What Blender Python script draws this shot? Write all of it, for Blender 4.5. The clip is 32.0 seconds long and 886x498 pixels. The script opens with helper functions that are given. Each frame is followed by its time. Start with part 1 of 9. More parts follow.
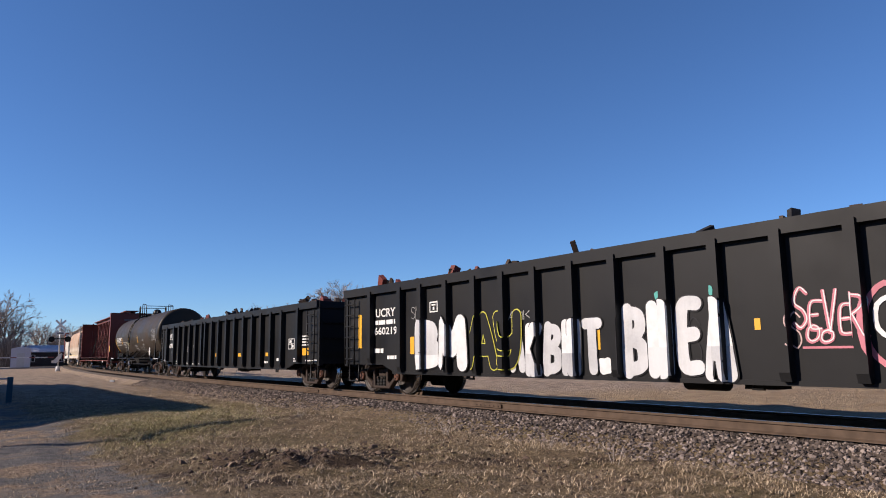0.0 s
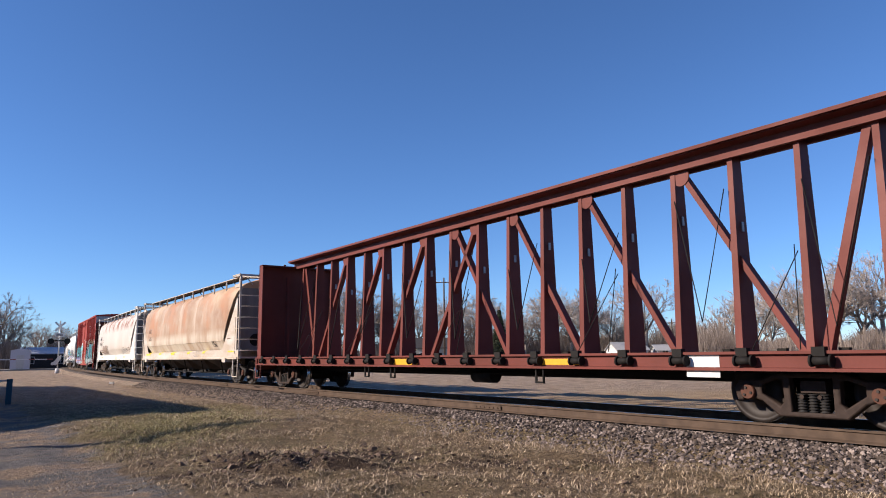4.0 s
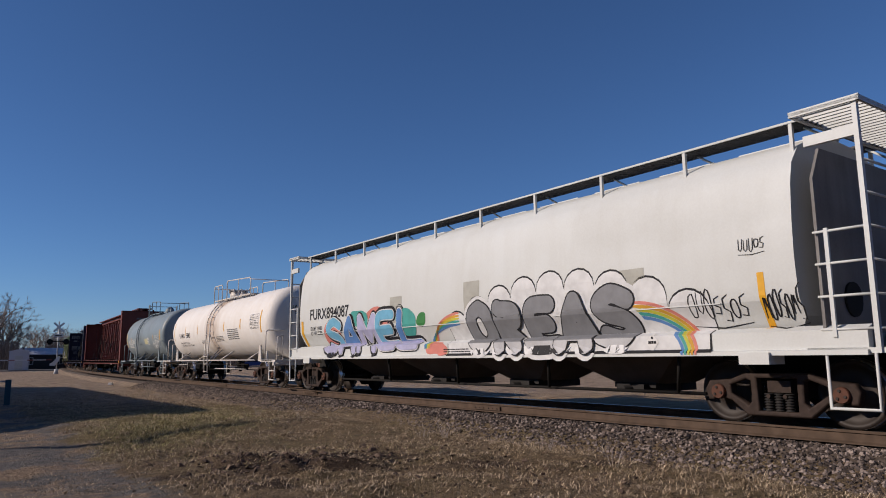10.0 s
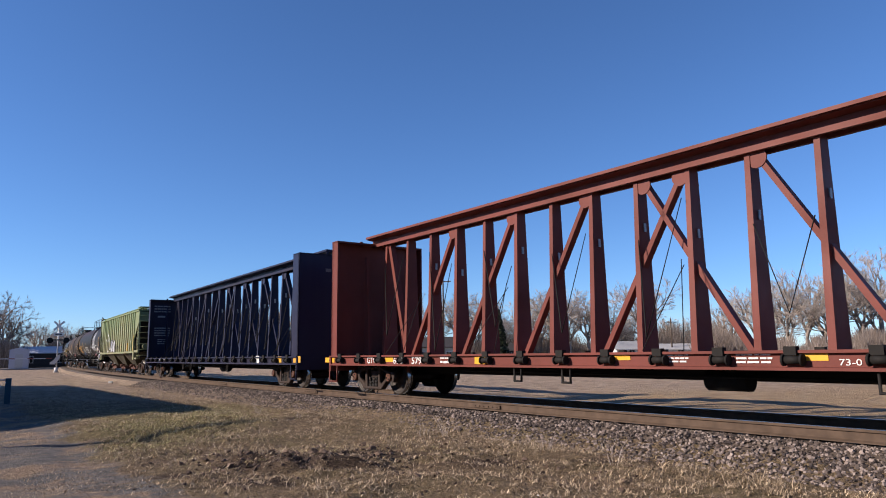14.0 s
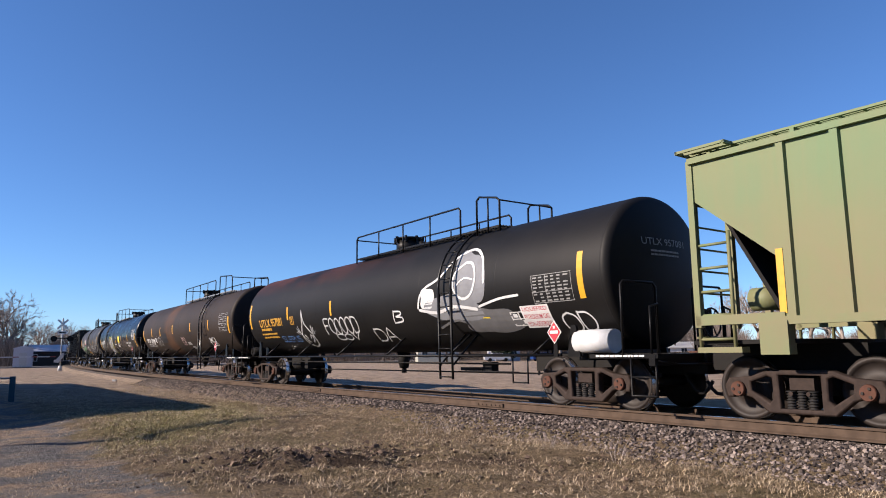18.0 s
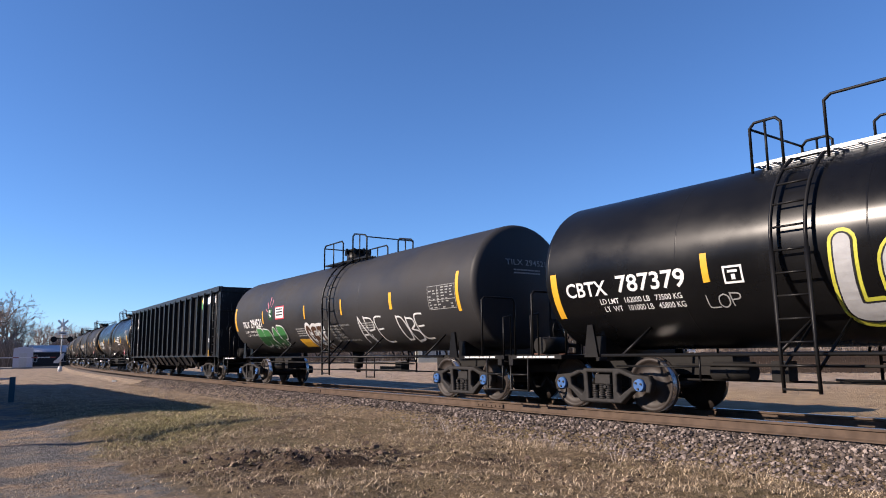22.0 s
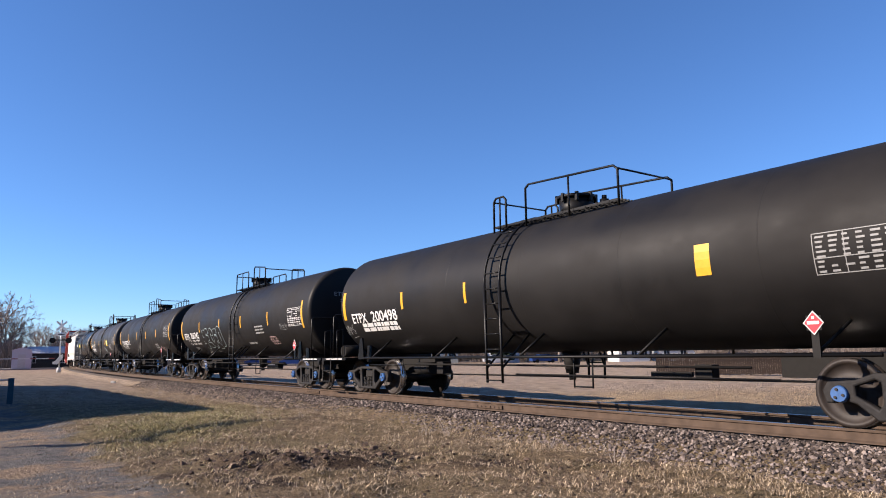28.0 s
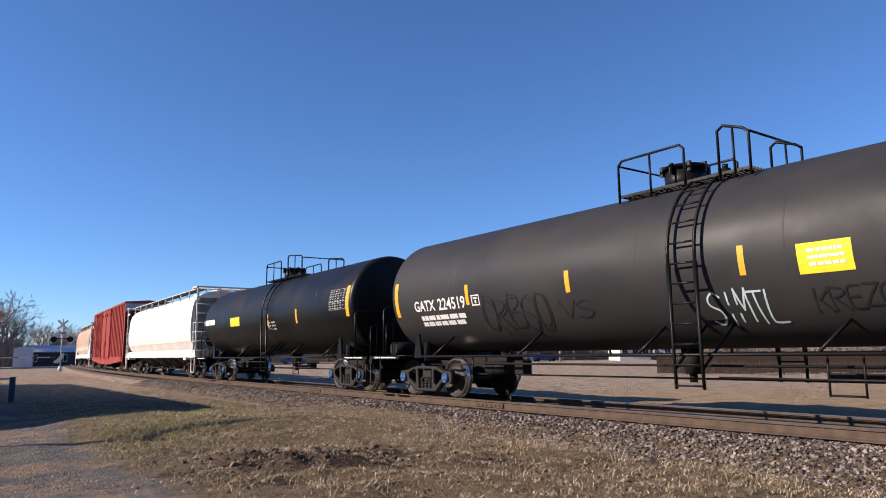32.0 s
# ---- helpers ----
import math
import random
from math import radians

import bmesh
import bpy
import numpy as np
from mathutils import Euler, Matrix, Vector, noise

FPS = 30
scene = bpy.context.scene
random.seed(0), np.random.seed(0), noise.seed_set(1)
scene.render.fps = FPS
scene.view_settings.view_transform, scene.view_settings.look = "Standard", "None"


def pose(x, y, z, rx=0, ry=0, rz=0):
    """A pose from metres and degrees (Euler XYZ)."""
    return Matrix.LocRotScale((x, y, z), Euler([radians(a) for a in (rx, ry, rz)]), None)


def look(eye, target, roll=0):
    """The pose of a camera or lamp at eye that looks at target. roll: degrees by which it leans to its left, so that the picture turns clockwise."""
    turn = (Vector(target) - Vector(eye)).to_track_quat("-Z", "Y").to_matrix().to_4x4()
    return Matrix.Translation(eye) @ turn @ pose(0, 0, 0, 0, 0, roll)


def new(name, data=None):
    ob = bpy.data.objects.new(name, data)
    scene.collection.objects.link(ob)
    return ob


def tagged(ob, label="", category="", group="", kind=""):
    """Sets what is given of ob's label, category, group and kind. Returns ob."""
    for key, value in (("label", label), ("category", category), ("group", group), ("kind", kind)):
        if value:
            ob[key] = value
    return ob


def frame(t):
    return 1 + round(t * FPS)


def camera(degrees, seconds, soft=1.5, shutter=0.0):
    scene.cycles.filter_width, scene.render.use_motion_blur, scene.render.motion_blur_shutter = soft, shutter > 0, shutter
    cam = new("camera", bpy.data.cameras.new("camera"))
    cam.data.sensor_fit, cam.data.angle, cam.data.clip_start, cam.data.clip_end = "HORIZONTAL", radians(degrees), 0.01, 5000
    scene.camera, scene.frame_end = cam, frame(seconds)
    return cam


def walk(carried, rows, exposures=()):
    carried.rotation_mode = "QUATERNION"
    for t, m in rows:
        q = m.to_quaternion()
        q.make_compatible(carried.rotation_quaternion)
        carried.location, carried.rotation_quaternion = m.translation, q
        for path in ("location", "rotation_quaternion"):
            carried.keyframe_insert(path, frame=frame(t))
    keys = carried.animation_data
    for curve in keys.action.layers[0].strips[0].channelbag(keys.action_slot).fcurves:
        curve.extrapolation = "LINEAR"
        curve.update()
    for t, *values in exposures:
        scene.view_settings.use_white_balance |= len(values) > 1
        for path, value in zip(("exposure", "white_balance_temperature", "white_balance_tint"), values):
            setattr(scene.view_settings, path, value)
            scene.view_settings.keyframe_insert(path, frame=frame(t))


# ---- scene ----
# ---- camera ----
SECONDS = 32.0
EYE = Vector((0, 0, 1.5))
cam = camera(64.85, SECONDS, soft=1.0, shutter=0.0)
# seconds, yaw to the right and extra pitch of the hand-held camera, thousandths of a radian
SWAY = [(0, 2.4, 0), (.5, .8, 0), (1, .8, 0), (2, 0, 0), (3, 0, 0), (3.3, 2.2, 2), (3.6, 4.2, 3.6), (4.2, 2, 2), (5.5, .8, .8), (6, .8, 0), (6.5, .8, 0),
        (7, 8.1, 4.1), (7.5, 6.5, 2.4), (8, 6.5, 1.6), (8.5, 7.3, 8.1), (9, 6.5, 5.7), (9.5, 4.9, 5.7), (10, 4.1, 3.6),
        (10.5, 4.9, 2.4), (11, 4.1, 1.6), (11.5, 2.4, 1.6), (12, 2.4, 3.2), (12.5, 1.6, 1.6), (13, 7.3, 4.1),
        (13.5, 4.9, 2.4), (14, 4.1, 1.6), (14.5, 2.4, .8), (16.5, 0, -.8), (20, 0, -.8), (21, 0, 0), (23, 0, 0), (24, 0, 1.6),
        (25.5, 0, 1.6), (26, .8, 2.4), (26.5, 4.9, 5.7), (27.2, 2.5, 3), (28.5, .8, 1.6), (29, 0, 1.6), (29.5, 0, .8), (30, 0, 0), (32, 0, 0)]

EXPOSURES = [(t, s, 5700, 14) for t, s in ((0, .55), (1, .72), (2, .77), (3, .9), (3.5, .9), (4.6, .45), (6, .05), (7, -.05), (8, .07), (9, .2), (10, -.12), (11, -.2), (12, -.1), (13, .5), (14, .75), (17, .66), (18, .83), (19, .97), (20, 1.0), (21, .94), (22, .95), (23, .98), (24, 1.05), (26, 1.1), (29, .98), (30, .95), (31, .96), (32, .83))]


def sight(yaw, lift):
    a, b = yaw / 1000, radians(8.539) + lift / 1000
    return look(EYE, EYE + Vector((math.sin(a) * math.cos(b), math.cos(a) * math.cos(b), math.sin(b))), -0.66)


walk(cam, [(t, sight(a, b)) for t, a, b in SWAY], EXPOSURES)

# ---- sky and sun ----
SUN_FROM = Vector((-.98, -.2, math.tan(radians(26)))).normalized()
world = bpy.data.worlds.new("sky")
scene.world = world
world.use_nodes = True
wn = world.node_tree.nodes
sky = wn.new("ShaderNodeTexSky")
sky.sky_type = 'NISHITA'
sky.sun_disc = False
sky.sun_elevation = radians(26)
sky.sun_rotation = math.atan2(SUN_FROM.x, SUN_FROM.y)
sky.altitude = 1500
sky.air_density, sky.dust_density, sky.ozone_density = 1.0, 0.0, 6.0
world.node_tree.links.new(sky.outputs[0], wn["Background"].inputs[0])
wn["Background"].inputs[1].default_value = 0.08
sun = new("sun", bpy.data.lights.new("sun", "SUN"))
sun.data.energy, sun.data.angle, sun.data.color = 5.0, radians(.53), (1, .80, .58)
sun.matrix_world = look(SUN_FROM * 50, (0, 0, 0))

# ---- materials ----
MATS = {}


def mixed(nt, a, b, fac, kind='MIX'):
    n = nt.nodes.new("ShaderNodeMix")
    n.data_type, n.blend_type = 'RGBA', kind
    for sock, v in ((n.inputs[6], a), (n.inputs[7], b), (n.inputs[0], fac)):
        if hasattr(v, "is_linked"):
            nt.links.new(v, sock)
        elif isinstance(v, (int, float)):
            sock.default_value = v
        else:
            sock.default_value = (*v, 1)
    return n.outputs[2]


def noisy(nt, scale, stretch=(1, 1, 1), detail=4, lo=.35, hi=.65, coord="Object", rough=.55, shift=0.0):
    tc = nt.nodes.new("ShaderNodeTexCoord")
    mp = nt.nodes.new("ShaderNodeMapping")
    mp.inputs["Scale"].default_value = stretch
    mp.inputs["Location"].default_value = (shift, shift * .7, shift * .3)
    nz = nt.nodes.new("ShaderNodeTexNoise")
    nz.inputs["Scale"].default_value, nz.inputs["Detail"].default_value, nz.inputs["Roughness"].default_value = scale, detail, rough
    mr = nt.nodes.new("ShaderNodeMapRange")
    mr.inputs[1].default_value, mr.inputs[2].default_value = lo, hi
    nt.links.new(tc.outputs[coord], mp.inputs[0])
    nt.links.new(mp.outputs[0], nz.inputs[0])
    nt.links.new(nz.outputs[0], mr.inputs[0])
    return mr.outputs[0]


def height_ramp(nt, lo, hi, axis=2):
    tc = nt.nodes.new("ShaderNodeTexCoord")
    sp = nt.nodes.new("ShaderNodeSeparateXYZ")
    mr = nt.nodes.new("ShaderNodeMapRange")
    mr.inputs[1].default_value, mr.inputs[2].default_value = lo, hi
    nt.links.new(tc.outputs["Object"], sp.inputs[0])
    nt.links.new(sp.outputs[axis], mr.inputs[0])
    return mr.outputs[0]


def maths(nt, op, a, b):
    n = nt.nodes.new("ShaderNodeMath")
    n.operation = op
    n.use_clamp = True
    for sock, v in zip(n.inputs, (a, b)):
        if hasattr(v, "is_linked"):
            nt.links.new(v, sock)
        else:
            sock.default_value = v
    return n.outputs[0]


def blank(name, rough=.6, metal=0.0):
    m = bpy.data.materials.new(name)
    m.use_nodes = True
    b = m.node_tree.nodes["Principled BSDF"]
    b.inputs["Roughness"].default_value, b.inputs["Metallic"].default_value = rough, metal
    b.inputs["Specular IOR Level"].default_value = .35
    MATS[name] = m
    return m, m.node_tree, b


def bumped(nt, b, height, strength=.3, dist=.01):
    n = nt.nodes.new("ShaderNodeBump")
    n.inputs["Strength"].default_value, n.inputs["Distance"].default_value = strength, dist
    nt.links.new(height, n.inputs["Height"])
    nt.links.new(n.outputs[0], b.inputs["Normal"])


def toned_down(c):
    """Scales a base colour down, dark ones most, to deepen shade against sunlit sides."""
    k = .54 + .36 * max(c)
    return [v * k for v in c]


def paint(name, base, dirt, rough=.5, amount=.6, streak=.5, shift=0.0, dent=.12, metal=0.0):
    """Weathered car paint: broad patches of dirt, upright streaks, fine grain."""
    if name in MATS:
        return MATS[name]
    base, dirt = toned_down(base), toned_down(dirt)
    m, nt, b = blank(name, rough, metal)
    broad = noisy(nt, .55, (1, 1, 1.3), 5, .38, .72, shift=shift)
    lines = noisy(nt, 3.2, (1, 1, .09), 5, .45, .75, shift=shift + 3)
    fine = noisy(nt, 30, (1, 1, 1), 3, .3, .8, shift=shift)
    c = mixed(nt, base, dirt, maths(nt, 'MULTIPLY', broad, amount))
    c = mixed(nt, c, dirt, maths(nt, 'MULTIPLY', lines, streak))
    c = mixed(nt, c, [min(1, k * 1.25 + .002) for k in base], maths(nt, 'MULTIPLY', fine, .22))
    nt.links.new(c, b.inputs["Base Color"])
    r = nt.nodes.new("ShaderNodeMapRange")
    r.inputs[3].default_value, r.inputs[4].default_value = rough - .08, min(1, rough + .18)
    nt.links.new(broad, r.inputs[0])
    nt.links.new(r.outputs[0], b.inputs["Roughness"])
    bumped(nt, b, noisy(nt, 1.4, (1, 1, 1), 2, 0, 1, shift=shift), dent, .02)
    # less specular on dark, rougher paint, so that its shaded faces render darker
    if max(base) < .32 and min(base) < .1 and rough > .3:
        b.inputs["Specular IOR Level"].default_value = .17
    return m


def plain(name, base, rough=.6, metal=0.0, vary=.25, scale=12):
    if name in MATS:
        return MATS[name]
    base = base if metal > .5 else toned_down(base)
    m, nt, b = blank(name, rough, metal)
    c = mixed(nt, base, [k * .55 for k in base], maths(nt, 'MULTIPLY', noisy(nt, scale, detail=5), vary * 2))
    nt.links.new(c, b.inputs["Base Color"])
    if max(base) < .1 and not metal:
        b.inputs["Specular IOR Level"].default_value = .2
    return m


BLACKS = {
    "black": paint("black paint", (.009, .009, .0095), (.03, .027, .024), .42, .5, .25),
    "gloss": paint("glossy black paint", (.007, .007, .008), (.018, .018, .018), .31, .4, .15, 5),
    "matt": paint("matt black paint", (.016, .0152, .0152), (.033, .03, .028), .55, .6, .3, 9),
    "graph": paint("graphite paint", (.044, .044, .047), (.065, .06, .057), .5, .6, .3, 14),
}
BROWN_TANK = paint("brown dusty tank paint", (.045, .036, .03), (.085, .06, .04), .5, .9, .5, 21)
OLIVE_TANK = paint("olive grimy tank paint", (.042, .035, .027), (.085, .058, .036), .55, 1, .5, 27)
GREY_TANK = paint("grey tank paint", (.28, .345, .38), (.235, .27, .29), .5, .5, .3, 31)
WHITE_TANK = paint("white tank paint", (.74, .72, .68), (.55, .46, .36), .42, .45, .35, 35)
GON_BLACK = paint("gondola black paint", (.015, .0155, .0175), (.024, .024, .0245), .5, .6, .3, 41)
BOX_RED = paint("boxcar red paint", (.37, .058, .046), (.29, .065, .05), .78, .6, .4, 55)
BEAM_RED = paint("oxide red paint", (.235, .066, .05), (.15, .05, .038), .55, .8, .5, 59)
BEAM_BLUE = paint("dark blue paint", (.028, .028, .066), (.05, .048, .072), .45, .5, .4, 63)
HOP_WHITE = paint("off white hopper paint", (.74, .725, .68), (.55, .47, .37), .6, .45, .3, 67)
HOP_GREY = paint("pale grey hopper paint", (.68, .71, .7), (.58, .58, .54), .6, .45, .3, 71)
UNDER = plain("grimy black underframe", (.022, .02, .018), .75)
TRUCK_BROWN = plain("rust brown cast steel", (.075, .052, .042), .75, 0, .4)
TRUCK_GREY = plain("grimy grey cast steel", (.045, .042, .041), .7, 0, .4)
TRUCK_PALE = plain("dusty pale cast steel", (.15, .125, .105), .8, 0, .4)
WHEEL = plain("wheel steel", (.05, .038, .032), .6, .1, .4, 6)
TREAD = plain("polished wheel tread", (.5, .48, .46), .25, 1, .2)
CAP_BLUE = plain("blue bearing cap", (.06, .16, .42), .45)
CAP_RUST = plain("rusty bearing cap", (.16, .07, .045), .7)
YELLOW = plain("yellow reflective strip", (.78, .42, .02), .45, 0, .12)
YELLOW_BRIGHT = plain("bright yellow sticker", (.85, .66, .02), .45, 0, .1)
WHITE = plain("white stencil paint", (.78, .78, .76), .6, 0, .12)
GREY_WHITE = plain("worn white stencil paint", (.42, .42, .41), .6, 0, .3)
DARK_LETTER = plain("dark stencil paint", (.03, .03, .035), .6, 0, .15)
STEEL = plain("galvanised grating", (.34, .35, .36), .45, .6, .3)
CLIENT_RED = plain("placard red", (.6, .04, .06), .5, 0, .1)
RAIL_TOP = plain("polished rail head", (.45, .44, .43), .3, 1, .2)
RAIL_RUST = plain("rusty rail web", (.16, .112, .08), .85, 0, .35, 5)
TIE_WOOD = plain("creosoted tie wood", (.06, .045, .036), .85, 0, .5, 6)

# ---- mesh helpers ----


def box(bm, x0, x1, y0, y1, z0, z1, m=0):
    vs = [bm.verts.new((x, y, z)) for x in (x0, x1) for y in (y0, y1) for z in (z0, z1)]
    for f in ((0, 1, 3, 2), (4, 6, 7, 5), (0, 4, 5, 1), (2, 3, 7, 6), (0, 2, 6, 4), (1, 5, 7, 3)):
        bm.faces.new([vs[i] for i in f]).material_index = m


def prism(bm, pts, y0, y1, m=0, axis='y'):
    """A polygon (a, b), run from y0 to y1 along axis."""
    def at(a, b, c):
        return (a, c, b) if axis == 'y' else (c, a, b) if axis == 'x' else (a, b, c)
    lo = [bm.verts.new(at(a, b, y0)) for a, b in pts]
    hi = [bm.verts.new(at(a, b, y1)) for a, b in pts]
    n = len(pts)
    faces = [bm.faces.new(lo), bm.faces.new(hi[::-1])] + [bm.faces.new((lo[i], hi[i], hi[(i + 1) % n], lo[(i + 1) % n])) for i in range(n)]
    for f in faces:
        f.material_index = m


def cyl(bm, p, q, r, n=10, r2=None, m=0, smooth=True):
    p, q = Vector(p), Vector(q)
    ax = (q - p).normalized()
    a = ax.orthogonal().normalized()
    b = ax.cross(a)
    r2 = r if r2 is None else r2
    lo = [bm.verts.new(p + (a * math.cos(k * math.tau / n) + b * math.sin(k * math.tau / n)) * r) for k in range(n)]
    hi = [bm.verts.new(q + (a * math.cos(k * math.tau / n) + b * math.sin(k * math.tau / n)) * r2) for k in range(n)]
    for k in range(n):
        f = bm.faces.new((lo[k], lo[(k + 1) % n], hi[(k + 1) % n], hi[k]))
        f.smooth, f.material_index = smooth, m
    for c in (lo[::-1], hi):
        bm.faces.new(c).material_index = m


def tube(bm, pts, r, n=6, m=0):
    """One unbroken round bar along points, mitred at its bends."""
    pts = [Vector(p) for p in pts]
    rows, side = [], None
    for i, p in enumerate(pts):
        d0 = (p - pts[i - 1]).normalized() if i else (pts[1] - p).normalized()
        d1 = (pts[i + 1] - p).normalized() if i < len(pts) - 1 else d0
        d = d0 + d1
        d = d.normalized() if d.length > .1 else d1
        side = d.orthogonal().normalized() if side is None else (side - d * side.dot(d)).normalized()
        up = d.cross(side)
        k = r / max(d.dot(d1), .7)
        rows.append([bm.verts.new(p + (side * math.cos(t * math.tau / n) + up * math.sin(t * math.tau / n)) * k) for t in range(n)])
    for lo, hi in zip(rows, rows[1:]):
        for t in range(n):
            f = bm.faces.new((lo[t], lo[(t + 1) % n], hi[(t + 1) % n], hi[t]))
            f.smooth, f.material_index = True, m
    for c in (rows[0][::-1], rows[-1]):
        bm.faces.new(c).material_index = m


def lathe(bm, rings, axis='x', n=40, centre=(0, 0, 0), m=0, smooth=True):
    """Rings of (position along the axis, radius), closed at both ends."""
    rows = []
    for s, r in rings:
        row = []
        for k in range(n):
            a = k * math.tau / n
            c, d = r * math.cos(a), r * math.sin(a)
            row.append(bm.verts.new(Vector(centre) + Vector((s, c, d) if axis == 'x' else (c, s, d) if axis == 'y' else (c, d, s))))
        rows.append(row)
    for a, b in zip(rows, rows[1:]):
        for k in range(n):
            f = bm.faces.new((a[k], b[k], b[(k + 1) % n], a[(k + 1) % n]))
            f.smooth, f.material_index = smooth, m
    for row in (rows[0], rows[-1][::-1]):
        f = bm.faces.new(row)
        f.material_index = m
        f.smooth = smooth


def part(name, bm, mats, parent=None, label="", at=None):
    me = bpy.data.meshes.new(name)
    bmesh.ops.recalc_face_normals(bm, faces=bm.faces)
    bm.to_mesh(me)
    bm.free()
    for m in (mats if isinstance(mats, (list, tuple)) else (mats,)):
        me.materials.append(m)
    return placed(name, me, parent, label, at)


def placed(name, me, parent=None, label="", at=None):
    ob = new(name, me)
    ob.parent = parent
    if at is not None:
        ob.matrix_local = at if isinstance(at, Matrix) else Matrix.Translation(at)
    return tagged(ob, label)


def new_bm():
    return bmesh.new()


def boxes(name, mats, parent, *dims, label=""):
    bm = new_bm()
    for d in dims:
        box(bm, *d)
    return part(name, bm, mats, parent, label)


def pipe(name, mats, parent, r, *paths, n=6, label=""):
    bm = new_bm()
    for pth in paths:
        tube(bm, pth, r, n)
    return part(name, bm, mats, parent, label)


def plate_mesh(name, outer, holes, thick, bevel):
    """A plate cut to an outline with holes, in the x-z plane, rounded at its edges."""
    cu = bpy.data.curves.new(name, 'CURVE')
    cu.dimensions, cu.fill_mode, cu.extrude, cu.bevel_depth, cu.bevel_resolution, cu.offset = '2D', 'BOTH', thick / 2 - bevel, bevel, 1, -bevel
    for ring in (outer, *holes):
        sp = cu.splines.new('POLY')
        sp.points.add(len(ring) - 1)
        for pt, (a, b) in zip(sp.points, ring):
            pt.co = (a, b, 0, 1)
        sp.use_cyclic_u = True
    ob = bpy.data.objects.new(name, cu)
    me = bpy.data.meshes.new_from_object(ob)
    bpy.data.objects.remove(ob)
    bpy.data.curves.remove(cu)
    me.transform(Matrix.Rotation(math.pi / 2, 4, 'X'))
    return me


# ---- track line and train speed ----
PSI, KAP, MID = .6338, .0011, 10.7485
RAIL_Z = .48
SP, CP = math.sin(PSI), math.cos(PSI)


def line_v(u):
    """Distance of the track's centre line from its tangent, u metres along it."""
    if u > 0:
        return MID
    if u > -130:
        return MID + KAP * u * u / 2
    return MID + KAP * 130 * 130 / 2 + KAP * 130 * (-130 - u)


def spot(u, v=None, z=0.0, off=0.0):
    """World place of the point u along the track, off metres beyond its centre line."""
    v = line_v(u) + off if v is None else v
    return Vector((u * SP + v * CP, -u * CP + v * SP, z))


def gone(t):
    s = t - 16
    return 13.5952 * s + .0129 * s * s / 2 + .0007 * s ** 3 / 6


def car_pose(front, rear, t):
    a, b = spot(front + gone(t), z=RAIL_Z), spot(rear + gone(t), z=RAIL_Z)
    d = a - b
    return Matrix.Translation((a + b) / 2) @ Matrix.Rotation(math.atan2(d.y, d.x), 4, 'Z')


# ---- trucks ----
def wheel_mesh(cap):
    bm = new_bm()
    for s in (-1, 1):
        prof = [(.665, .30), (.665, .487), (.695, .487), (.705, .462), (.80, .455), (.805, .40), (.775, .385), (.745, .30), (.76, .17), (.83, .15), (.83, .085)]
        lathe(bm, [(s * a, r) for a, r in prof], 'y', 36)
        cyl(bm, (0, s * .83, 0), (0, s * 1.06, 0), .085, 14)
        cyl(bm, (0, s * 1.06, 0), (0, s * 1.13, 0), .115, 16, .1, m=2)
        for k in range(3):
            a = k * math.tau / 3
            cyl(bm, (.06 * math.cos(a), s * 1.125, .06 * math.sin(a)), (.06 * math.cos(a), s * 1.145, .06 * math.sin(a)), .02, 6, m=0)
    cyl(bm, (0, -.8, 0), (0, .8, 0), .085, 14)
    bm.normal_update()
    for f in bm.faces:
        c = f.calc_center_median()
        r = math.hypot(c.x, c.z)
        if f.material_index == 0 and r > .43 and abs(c.y) > .64 and abs(f.normal.y) < .5:
            f.material_index = 1
    me = bpy.data.meshes.new("wheelset")
    bmesh.ops.recalc_face_normals(bm, faces=bm.faces)
    bm.to_mesh(me)
    bm.free()
    for m in (WHEEL, TREAD, cap):
        me.materials.append(m)
    return me


WHEELSETS = {k: wheel_mesh(m) for k, m in (("blue", CAP_BLUE), ("rust", CAP_RUST))}
FRAME = plate_mesh("side_frame", [(-1.08, .33), (-1.12, .5), (-1.05, .61), (-.7, .64), (-.46, .73), (.46, .73), (.7, .64), (1.05, .61), (1.12, .5), (1.08, .33), (.98, .33),
                                  (.96, .45), (.82, .45), (.8, .36), (.7, .33), (.46, .13), (-.46, .13), (-.7, .33), (-.8, .36), (-.82, .45), (-.96, .45), (-.98, .33)],
                   [[(-.7, .56), (-.46, .645), (-.39, .62), (-.38, .34), (-.44, .27), (-.7, .44)], [(.7, .56), (.7, .44), (.44, .27), (.38, .34), (.39, .62), (.46, .645)],
                    [(-.29, .66), (.29, .66), (.29, .2), (-.29, .2)]], .15, .025)
bm_ = new_bm()
lathe(bm_, [(.2 + i_ * .0095, .058 + .014 * math.sin(i_ * math.tau / 4)) for i_ in range(27)], 'z', 12)
SPRING = bpy.data.meshes.new("spring")
bm_.to_mesh(SPRING)
bm_.free()
SPRING.materials.append(TRUCK_GREY)
FRAMES = {}
for key_, mat_ in (("brown", TRUCK_BROWN), ("grey", TRUCK_GREY), ("pale", TRUCK_PALE)):
    FRAMES[key_] = FRAME.copy()
    FRAMES[key_].materials.clear()
    FRAMES[key_].materials.append(mat_)
SPINNING = []


